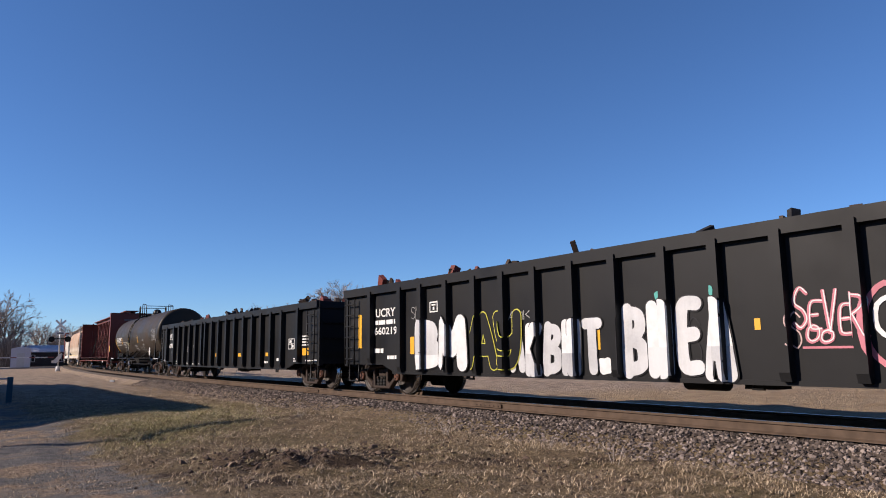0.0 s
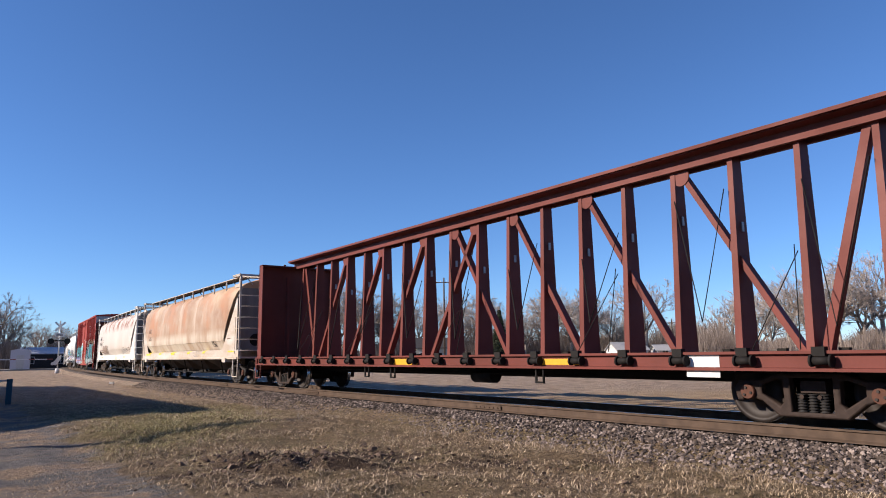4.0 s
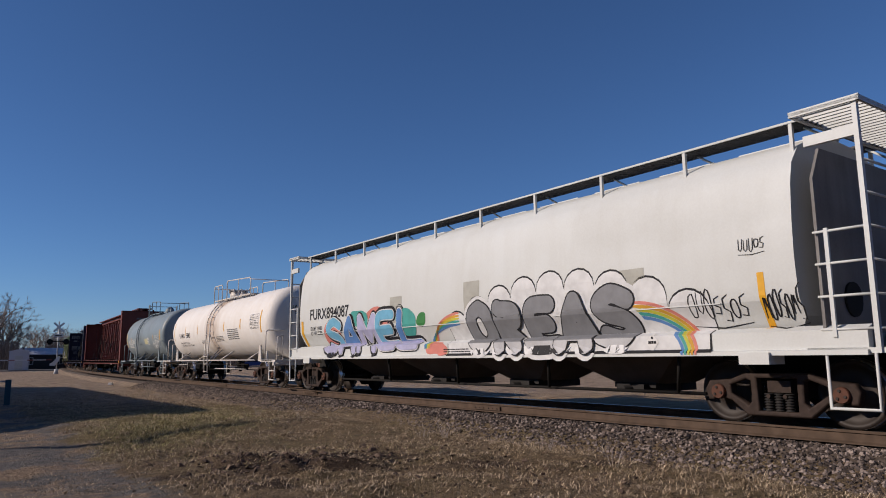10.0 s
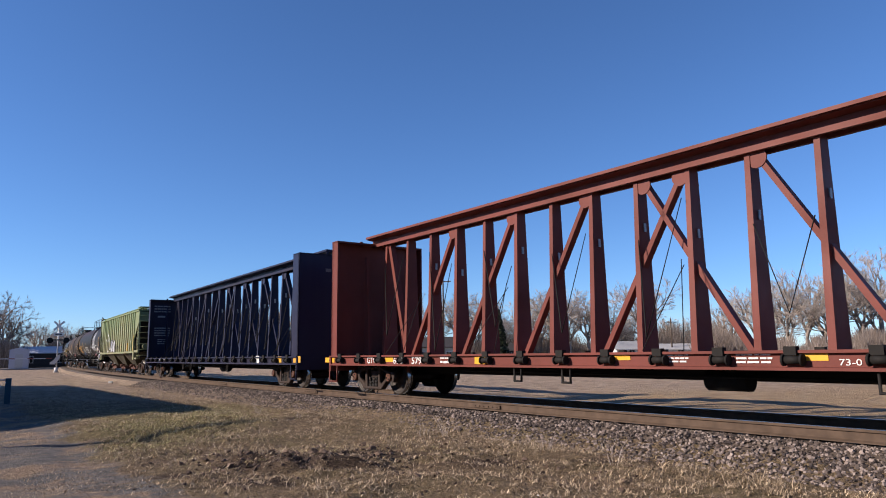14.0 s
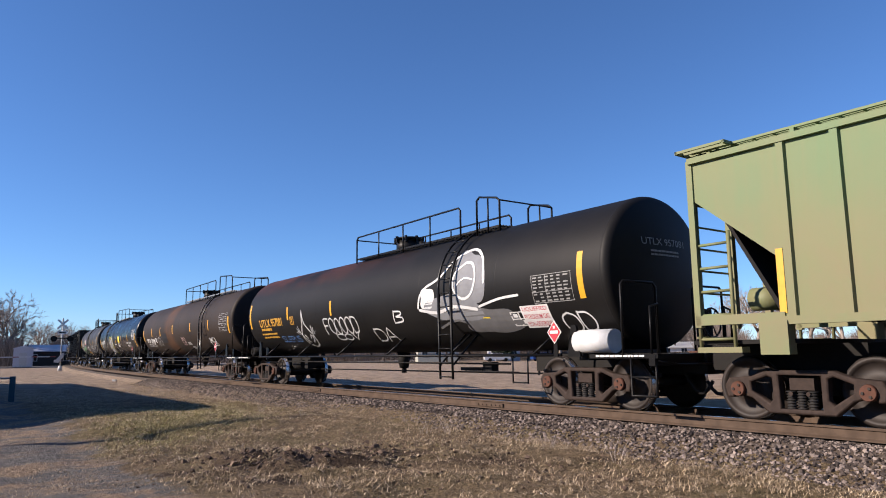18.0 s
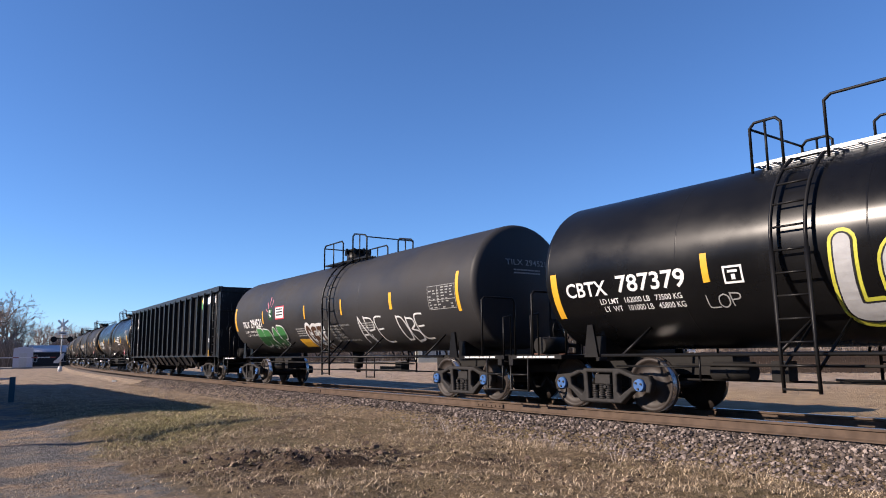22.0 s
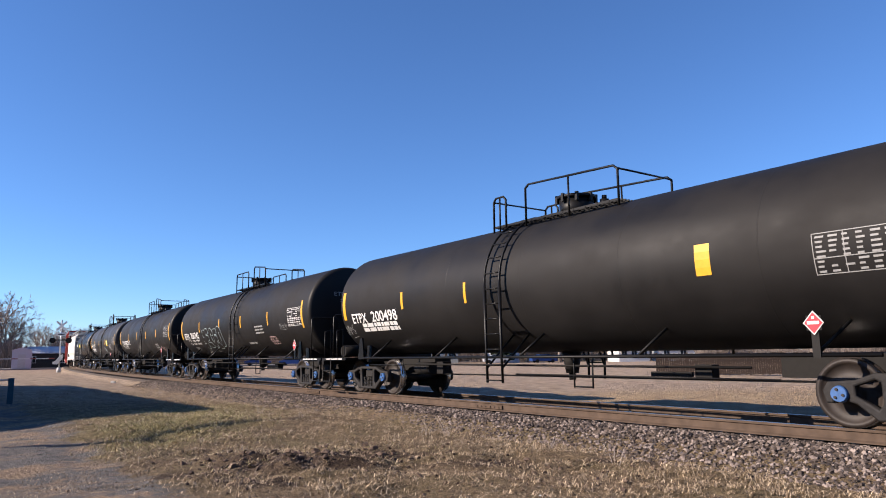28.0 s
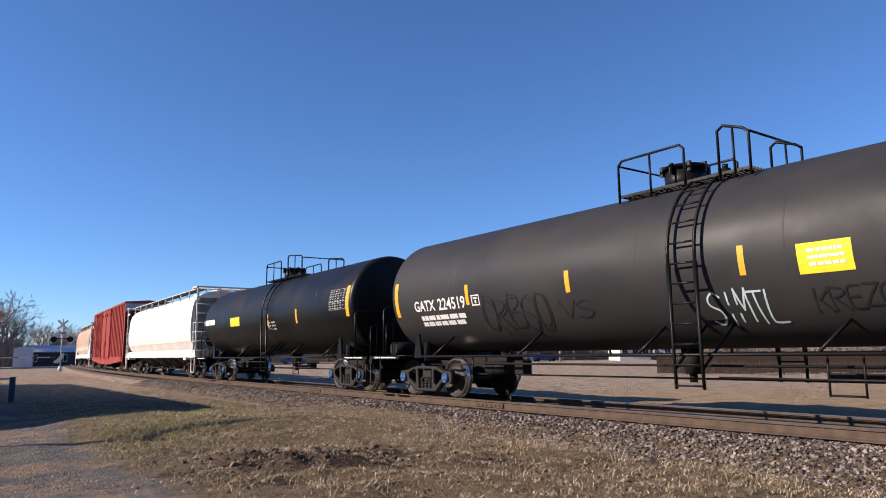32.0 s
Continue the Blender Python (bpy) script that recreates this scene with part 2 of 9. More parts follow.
def truck(car, x, tone, cap, front, rear):
    bm = new_bm()
    prism(bm, [(-1.0, .46), (-1.0, .62), (-.5, .72), (.5, .72), (1.0, .62), (1.0, .46), (.4, .36), (-.4, .36)], -.17, .17, axis='x')
    cyl(bm, (0, 0, .7), (0, 0, .84), .25, 16)
    for s in (-1, 1):
        box(bm, s * .42 - .04, s * .42 + .04, -.6, .6, .28, .4)
        cyl(bm, (s * .12, -1.085, .41), (s * .12, -1.06, .41), .03, 8)
    t = part("truck", bm, FRAMES[tone].materials[0], car, at=(x, 0, 0))
    for s in (-1, 1):
        placed("side_frame", FRAMES[tone], t, at=(0, s * 1.0, 0))
        for k in (-.15, 0, .15):
            placed("spring", SPRING, t, at=(k, s * 1.0, 0))
        w = placed("wheelset", WHEELSETS[cap], t, at=(s * .889, 0, .457))
        SPINNING.append((w, s * .889, front, rear))
    return t


def coupler(car, x, z=.84):
    s = 1 if x > 0 else -1
    bm = new_bm()
    box(bm, min(x - s * .5, x + s * .3), max(x - s * .5, x + s * .3), -.1, .1, z - .1, z + .1)
    prism(bm, [(x + s * .25, -.16), (x + s * .62, -.2), (x + s * .62, -.06), (x + s * .48, .0), (x + s * .5, .2), (x + s * .25, .16)], z - .17, z + .17, axis='z')
    part("coupler", bm, CAP_RUST, car)
    hose = [(x + s * (.1 + .5 * k / 6), -.35, z - .15 - .38 * math.sin(math.pi * (.15 + .8 * k / 6))) for k in range(7)]
    pipe("air_hose", UNDER, car, .03, hose)


def grab(name, mat, car, x0, x1, y, z0, z1, rungs, r=.018, rail=.022):
    """An upright ladder of two stiles, each rung a piece of its own."""
    ob = pipe(name, mat, car, rail, [(x0, y, z0), (x0, y, z1)], [(x1, y, z0), (x1, y, z1)])
    for k in range(rungs):
        z = z0 + (z1 - z0) * (k + .5) / rungs
        pipe("rung", mat, ob, r, [(x0, y, z), (x1, y, z)])
    return ob


# ---- decals: paint laid on the side of a car ----
# heights at which a car's side steps in or out
STEPS = {"covered_hopper": (1.045, 1.3, 1.358, 1.362, 1.73), "boxcar": (1.016, 1.024, 1.076, 1.084)}


def laid(name, bm, mat, car, depth, lift, cuts_x=(), label="", fine=.12):
    """Lays flat shapes drawn in x-z onto the car's near side, whose half width at (x, z) is depth(x, z)."""
    zs = [v.co.z for v in bm.verts]
    if not zs:
        bm.free()
        return None
    z = math.floor(min(zs) / fine) * fine + fine
    while z < max(zs):
        geo = bm.verts[:] + bm.edges[:] + bm.faces[:]
        bmesh.ops.bisect_plane(bm, geom=geo, plane_co=(0, 0, z), plane_no=(0, 0, 1))
        z += fine
    for z in STEPS.get(car.name.split(".")[0], ()):
        bmesh.ops.bisect_plane(bm, geom=bm.verts[:] + bm.edges[:] + bm.faces[:], plane_co=(0, 0, z), plane_no=(0, 0, 1))
    lo, hi = min(v.co.x for v in bm.verts), max(v.co.x for v in bm.verts)
    for x in cuts_x:
        if lo < x < hi:
            geo = bm.verts[:] + bm.edges[:] + bm.faces[:]
            bmesh.ops.bisect_plane(bm, geom=geo, plane_co=(x, 0, 0), plane_no=(1, 0, 0))
    for v in bm.verts:
        v.co.y = -(depth(v.co.x, v.co.z) + lift + v.co.y)
    me = bpy.data.meshes.new(name)
    bm.to_mesh(me)
    bm.free()
    me.materials.append(mat)
    return placed(name, me, car, label)


def text_bm(text, x, z, height, width=None, bold=.0, slant=0.0, lean=0.0, spacing=1.0):
    """Letters as flat shapes in x-z, their lower left at (x, z), cap height given, pressed to a width where one is given."""
    cu = bpy.data.curves.new("letters", 'FONT')
    cu.body, cu.size, cu.offset, cu.shear, cu.space_character, cu.resolution_u = text, 1.0, bold, slant, spacing, 3
    ob = bpy.data.objects.new("letters", cu)
    me = bpy.data.meshes.new_from_object(ob)
    bpy.data.objects.remove(ob)
    bpy.data.curves.remove(cu)
    bm = new_bm()
    bm.from_mesh(me)
    bpy.data.meshes.remove(me)
    if not bm.verts:
        return bm
    xs, ys = [v.co.x for v in bm.verts], [v.co.y for v in bm.verts]
    k = height / (max(ys) - min(ys))
    kx = k if width is None else width / (max(xs) - min(xs))
    x0, y0 = min(xs), min(ys)
    for v in bm.verts:
        a, b = (v.co.x - x0) * kx, (v.co.y - y0) * k
        v.co = (x + a, 0, z + b + a * lean)
    return bm


def bars_bm(x0, x1, z0, z1, rows, words, seed):
    rnd = random.Random(seed)
    bm = new_bm()
    h = (z1 - z0) / rows
    for r in range(rows):
        x = x0
        while x < x1 - .04:
            w = min(x1 - x, (x1 - x0) / (words * (1.7 if rows > 1 else 1)) * rnd.uniform(.4, 1.3))
            quad(bm, x, x + w * .85, z1 - (r + (.8 if rows == 1 else .48)) * h, z1 - r * h)
            x += w
    return bm


def quad(bm, x0, x1, z0, z1):
    return bm.faces.new([bm.verts.new(c) for c in ((x0, 0, z0), (x1, 0, z0), (x1, 0, z1), (x0, 0, z1))])


def ribbon_bm(bm, pts, width):
    """A brush stroke along points (x, z)."""
    pts = [Vector(p) for p in pts]
    row = []
    for i, p in enumerate(pts):
        d = (pts[min(i + 1, len(pts) - 1)] - pts[max(i - 1, 0)])
        d = d.normalized() if d.length > 1e-6 else Vector((1, 0))
        n = Vector((-d.y, d.x)) * width * (.5 if 0 < i < len(pts) - 1 else .3)
        row.append((bm.verts.new((p.x + n.x, 0, p.y + n.y)), bm.verts.new((p.x - n.x, 0, p.y - n.y))))
    for a, b in zip(row, row[1:]):
        bm.faces.new((a[0], a[1], b[1], b[0]))


def tag_bm(x0, x1, z0, z1, loops, width, seed):
    """An unreadable hand-drawn squiggle: uneven loops and spikes, and a stroke under them."""
    rnd = random.Random(seed)
    bm = new_bm()
    w, h = (x1 - x0) / loops, z1 - z0
    for k in range(loops):
        c, up, low = x0 + w * (k + .5), z1 - h * rnd.uniform(0, .35), z0 + h * rnd.uniform(.1, .35)
        m, r = (up + low) / 2, (up - low) / 2
        kind = rnd.choice((0, 1, 2, 3))
        if kind == 0:
            pts = [(c + w * .42 * math.cos(t * .6), m + r * math.sin(t * .6) + rnd.uniform(-.02, .02)) for t in range(12)]
        elif kind == 1:
            pts = [(c - w * .4, low), (c - w * .1, up), (c + w * .05, m), (c + w * .2, up * .97 + low * .03), (c + w * .45, low)]
        elif kind == 2:
            pts = [(c + w * .4, up), (c - w * .2, up - r * .3), (c - w * .25, m), (c + w * .35, m - r * .3), (c + w * .2, low), (c - w * .45, low + r * .1)]
        else:
            pts = [(c - w * .35, up), (c - w * .3, low + r * .3), (c, low), (c + w * .3, low + r * .4), (c + w * .35, up)]
        ribbon_bm(bm, pts, width)
    ribbon_bm(bm, [(x0, z0 + h * .02), (x0 + (x1 - x0) * .5, z0 - h * .05), (x1, z0 + h * .06)], width * .8)
    return bm
# ---- cars ----
CARS = []
HEADS = {}


def dish(R, head, bend):
    """Crown radius of a dished end of that depth, and the angle at which the bend round its rim meets it."""
    crown = (head * head - bend ** 2 + (R - bend) ** 2) / (2 * (head - bend))
    return crown, math.asin((R - bend) / (crown - bend))


def dish_rings(R, head, bend):
    """Depth past the seam and radius, from the seam to the middle of a dished end."""
    crown, a = dish(R, head, bend)
    out = []
    for k in range(9):
        t = (math.pi / 2 - a) * k / 8
        out.append((bend * math.sin(t), R - bend + bend * math.cos(t)))
    for k in range(1, 9):
        t = a * (1 - k / 8)
        out.append((head - crown + crown * math.cos(t), max(crown * math.sin(t), .02)))
    return out


def dish_depth(R, head, bend, r):
    """How far a dished end stands out at a distance from its middle."""
    crown, a = dish(R, head, bend)
    if r < crown * math.sin(a):
        return head - crown + math.sqrt(crown * crown - r * r)
    return math.sqrt(max(bend ** 2 - (r - R + bend) ** 2, 0))


def start_car(name, label, category, front, rear, tone, cap, group):
    car = tagged(new(name), label, category, group)
    CARS.append((car, front, rear))
    a = (front - rear) / 2
    for x in (a, -a):
        truck(car, x, tone, cap, front, rear)
    return car, a


def circle_depth(R, zc, X, shift, bend):
    def depth(x, z):
        k = min(max(abs(x - shift) - X, 0), bend)
        r = R - bend + math.sqrt(bend ** 2 - k * k)
        return math.sqrt(max(r * r - (z - zc) ** 2, .01))
    return depth


def tank_car(label, front, rear, shell, R=1.42, zc=2.47, head=.32, bend=.16, over=.85, shift=0.0, ladder=.6, deck=(-1.2, 2.15), trim=None, tone="grey", cap="blue",
             seams=5, hatch=-.45, tall=True, walk_mat=None, dome=False):
    """A tank car; over: how far the shell runs past the truck centres; ladder, deck, hatch: along the car."""
    car, a = start_car("tank_car", label, "tank car", front, rear, tone, cap, "tank cars of the train")
    trim = trim or BLACKS["black"]
    X = a + over
    rings = []
    for e, r in dish_rings(R, head, bend)[::-1]:
        rings.append((-X - e + shift, r))
    for k in range(1, seams + 1):
        rings.append((-X + 2 * X * k / (seams + 1) + shift, R))
    for e, r in dish_rings(R, head, bend):
        rings.append((X + e + shift, r))
    bm = new_bm()
    lathe(bm, rings, 'x', 64, (0, 0, zc))
    part("tank_shell", bm, shell, car)
    for k in range(seams + 2):
        x = -X + 2 * X * k / (seams + 1) + shift
        bm = new_bm()
        lathe(bm, [(x - .02, R - .004), (x - .008, R + .0015), (x + .008, R + .0015), (x + .02, R - .004)], 'x', 64, (0, 0, zc))
        part("weld_seam", bm, shell, car)
    # running pipes along the sides and their braces
    for s in (-1, 1):
        pipe("side_rail", trim, car, .026, [(-a + .35, s * 1.38, .96), (a - .2, s * 1.38, .96)], n=8)
        n = max(4, round(2 * a / 2.6))
        for k in range(n):
            x = -a + .9 + (2 * a - 1.8) * k / (n - 1)
            y1, z1 = R * math.cos(radians(-48)), zc + R * math.sin(radians(-48))
            pipe("brace", trim, car, .025, [(x - .1, s * 1.38, .96), (x + .18, s * (y1 + .0), z1)], n=6)
        bm, rungs = new_bm(), []
        xl, xr = ladder - .24, ladder + .24
        for x in (xl, xr):
            arc = [(x, s * (R + .12) * math.cos(radians(t)), zc + (R + .1) * math.sin(radians(t))) for t in range(-4, 75, 9)]
            low = [(x, s * 1.5, .45), (x, s * 1.52, 1.0), arc[0]]
            tube(bm, low + arc, .027)
        z = .5
        while z < zc:
            y = s * 1.53
            rungs.append((y, z))
            z += .31
        for t in range(8, 75, 13):
            y, zz = s * (R + .12) * math.cos(radians(t)), zc + (R + .1) * math.sin(radians(t))
            rungs.append((y, zz))
        lad = part("ladder", bm, trim, car)
        for y, z in rungs:
            pipe("rung", trim, lad, .016, [(xl, y, z), (xr, y, z)])
        for q in (xl, xr):
            pipe("ladder_brace", trim, car, .022, [(q, s * 1.5, .75), (q + .22, s * .95, 1.42)])
    # saddles, stub sills and end platforms
    for s in (-1, 1):
        bm = new_bm()
        prism(bm, [(-1.0, .86), (-1.0, 1.3), (-.6, 1.1), (.6, 1.1), (1.0, 1.3), (1.0, .86)], s * a - .12, s * a + .12, axis='x')
        part("saddle", bm, trim, car)
        for t in (-1, 1):
            bm = new_bm()
            prism(bm, [(s * a - .16, .93), (s * a + .16, .93), (s * a + .06, 1.5), (s * a - .06, 1.5)], t * 1.24 - .025, t * 1.24 + .025)
            part("saddle_bracket", bm, trim, car)
        lo, hi = sorted((s * (a - 2.1), s * (a + 2.05)))
        boxes("stub_sill", UNDER, car, (lo, hi, -.25, .25, .62, .98))
        lo, hi = sorted((s * (a + .55), s * (a + 2.0)))
        boxes("end_platform", trim, car, (lo, hi, -1.45, 1.45, .9, .97))
        for t in (-1, 1):
            bm = bars_bm(min(s * (a + .7), s * (a + 1.75)), max(s * (a + .7), s * (a + 1.75)), .915, .955, 1, 6, int(a * 10) + s)
            for v in bm.verts:
                v.co.y = t * 1.454
            part("edge_stencil", bm, WHITE if trim is not WHITE_TANK else DARK_LETTER, car, "worn stencil on the platform edge")
        x = s * (a + 1.9)
        boxes("end_sill", trim, car, (x - .06, x + .06, -1.48, 1.48, .78, .9))
        coupler(car, s * (a + 2.0))
        for t in (-1, 1):
            y = t * 1.44
            e, top = s * (a + (1.3 if tall else 1.05)), 2.2 if tall else 2.0
            pipe("handrail", trim, car, .022, [(e, y, .95), (e, y, top - .07), (e, y * .95, top), (e, y * .42, top), (e, y * .37, top - .07), (e, y * .37, .95)])
            pipe("grab_post", trim, car, .018, [(e + s * .35, y * .8, .95), (e + s * .35, y * .8, 1.75), (e + s * .35, y * .66, 1.8), (e + s * .35, y * .66, .95)])
            pipe("sill_step", trim, car, .018, [(s * (a + 1.45), y, .95), (s * (a + 1.45), y, .3), (s * (a + 1.95), y, .3), (s * (a + 1.95), y, .95)], [(s * (a + 1.45), y, .6), (s * (a + 1.95), y, .6)])
    # brake gear on the platforms
    bm = new_bm()
    cyl(bm, (-a - 1.62, -.95, 1.16), (-a - 1.62, -.3, 1.16), .17, 14)
    cyl(bm, (-a - 1.62, -.3, 1.16), (-a - 1.62, .1, 1.16), .04, 8)
    part("platform_brake_cylinder", bm, UNDER, car)
    boxes("platform_brake_lever", UNDER, car, (-a - 1.66, -a - 1.58, .05, .14, .97, 1.5))
    boxes("hand_brake_stand", UNDER, car, (a + 1.5, a + 1.62, .3, .62, .97, 1.75))
    bm = new_bm()
    tube(bm, [(a + 1.72, .46 + .26 * math.cos(k * math.tau / 16), 1.5 + .26 * math.sin(k * math.tau / 16)) for k in range(17)], .018)
    for k in range(3):
        t = k * math.pi / 3
        tube(bm, [(a + 1.71, .46 - .25 * math.cos(t), 1.5 - .25 * math.sin(t)), (a + 1.71, .46 + .25 * math.cos(t), 1.5 + .25 * math.sin(t))], .012)
    cyl(bm, (a + 1.6, .46, 1.5), (a + 1.73, .46, 1.5), .03, 8)
    part("hand_brake_wheel", bm, trim, car)
    pipe("cut_lever", trim, car, .016, [(-a - 1.98, -1.42, .86), (-a - 2.05, -1.0, .8), (-a - 2.1, -.1, .8)], [(a + 1.98, -1.42, .86), (a + 2.05, -1.0, .8), (a + 2.1, -.1, .8)])
    # brake gear under the shell, far from the trucks
    bm = new_bm()
    cyl(bm, (-a + 2.1, -.75, .7), (-a + 2.75, -.75, .7), .15, 14)
    part("air_reservoir", bm, UNDER, car)
    boxes("brake_valve", UNDER, car, (-a + 3.1, -a + 3.35, -.9, -.65, .58, .86))
    boxes("brake_cylinder", UNDER, car, (a - 3.2, a - 2.9, -.85, -.65, .6, .82))
    boxes("brake_lever", UNDER, car, (a - 4.1, a - 3.3, -.8, -.74, .62, .7))
    pipe("brake_rod", UNDER, car, .022, [(-a + 1.5, -.9, .8), (a - 2.2, -.9, .78)])
    pipe("brake_rod", UNDER, car, .018, [(-a + 1.2, -.5, .55), (a - 1.2, -.5, .58)])
    pipe("brake_pipe", trim, car, .016, [(-a + .6, -1.3, .78), (-a + 2.2, -1.3, .78)], [(-a + 2.2, -1.3, .55), (-a + 2.2, -1.3, .95)], [(.3 + ladder, -1.2, .62), (a - 1.6, -1.2, .62)],
         [(ladder + 1.9, -1.2, .4), (ladder + 1.9, -1.2, .95)], [(ladder + 2.35, -1.2, .4), (ladder + 2.35, -1.2, .95)], [(ladder + 1.9, -1.2, .42), (ladder + 2.35, -1.2, .42)])
    bm = new_bm()
    cyl(bm, (shift, 0, zc - R + .02), (shift, 0, .62), .2, 14, .13)
    cyl(bm, (shift, 0, .66), (shift, 0, .48), .07, 10)
    part("bottom_outlet", bm, UNDER, car)
    # walkway, railing and hatch on the top
    d0, d1 = deck
    ztop = zc + R * .93
    bm = new_bm()
    for s in (-1, 1):
        for k in range(5):
            y = s * (.42 + k * .09)
            box(bm, d0, d1, y - .012, y + .012, ztop - .0, ztop + .045)
        for k in range(int((d1 - d0) / .3) + 1):
            x = d0 + k * .3
            box(bm, x, x + .02, s * .42 - .01 if s > 0 else -.8, .8 if s > 0 else -.41, ztop + .005, ztop + .035)
    part("walkway", bm, walk_mat or trim, car, "steel grating walkway")
    for s in (-1, 1):
        bm = new_bm()
        y = s * .8
        tube(bm, [(d0, y, ztop - .1), (d0, y, ztop + .6), (d0 + .08, y, ztop + .68), (ladder - .42, y, ztop + .68), (ladder - .34, y, ztop + .6), (ladder - .34, y, ztop - .1)], .023)
        tube(bm, [(ladder + .3, y, ztop - .1), (ladder + .3, y, ztop + .72), (ladder + .4, y, ztop + .79), (d1 - .1, y, ztop + .67), (d1, y, ztop + .59), (d1, y, ztop - .1)], .023)
        for lo, hi, h in ((d0, ladder - .34, .68), (ladder + .3, d1, .72)):
            for k in range(1, max(2, int((hi - lo) / 1.3))):
                mid = lo + (hi - lo) * k / max(2, int((hi - lo) / 1.3))
                tube(bm, [(mid, y, ztop - .1), (mid, y, ztop + h)], .02)
        part("railing", bm, trim, car)
    for x in (d0, d1):
        pipe("railing_end", trim, car, .02, [(x, -.8, ztop + .6), (x, .8, ztop + .6)])
    bm = new_bm()
    if dome:
        # a small rounded valve cover in place of the drum
        lathe(bm, [(zc + R - .06, .26), (zc + R + .12, .26), (zc + R + .22, .235), (zc + R + .3, .17), (zc + R + .34, .08), (zc + R + .35, .01)], 'z', 20, (hatch, 0, 0))
        cyl(bm, (hatch, 0, zc + R - .06), (hatch, 0, zc + R + .06), .33, 20)
        part("valve_cover", bm, trim, car)
        bm = new_bm()
    cyl(bm, (hatch, 0, zc + R - .06), (hatch, 0, zc + R + (.02 if dome else .34)), .36, 24)
    if not dome:
        cyl(bm, (hatch, 0, zc + R + .34), (hatch, 0, zc + R + .4), .41, 24)
    for k in range(0 if dome else 8):
        t = k * math.tau / 8
        box(bm, hatch + .4 * math.cos(t) - .03, hatch + .4 * math.cos(t) + .03, .4 * math.sin(t) - .03, .4 * math.sin(t) + .03, zc + R + .25, zc + R + .43)
    part("manway", bm, trim, car)
    bm = new_bm()
    cyl(bm, (hatch + .85, -.1, zc + R - .05), (hatch + .85, -.1, zc + R + .18), .09, 12)
    cyl(bm, (hatch + .85, -.1, zc + R + .18), (hatch + .85, -.1, zc + R + .26), .05, 10)
    part("relief_valve", bm, trim, car)
    HEADS[car.name] = (R, zc, X + shift, head, bend)
    return car, circle_depth(R, zc, X, shift, bend), a


BAY_TAN = paint("grimy tan bay paint", (.17, .14, .12), (.09, .07, .055), .65, .9, .6, 83)
# end sheets darker than the body: shade is put into their colour
END_SHADE = paint("end sheet paint darkened for shade", (.3, .29, .28), (.14, .13, .12), .7, .8, .6, 63)
GRATING = plain("dark grey grating", (.12, .12, .125), .6, 0, .3)


def hopper_half(z):
    """Half width of the round-sided hopper body at a height."""
    pts = ((1.02, 1.1), (1.3, 1.25), (1.73, 1.49), (1.8, 1.51), (2.3, 1.54), (2.8, 1.52), (3.3, 1.47), (3.6, 1.39), (3.85, 1.19), (4.0, .9), (4.1, .5), (4.13, .01))
    for (z0, y0), (z1, y1) in zip(pts, pts[1:]):
        if z <= z1:
            k = (z - z0) / (z1 - z0)
            return y0 + (y1 - y0) * max(k, 0)
    return .01


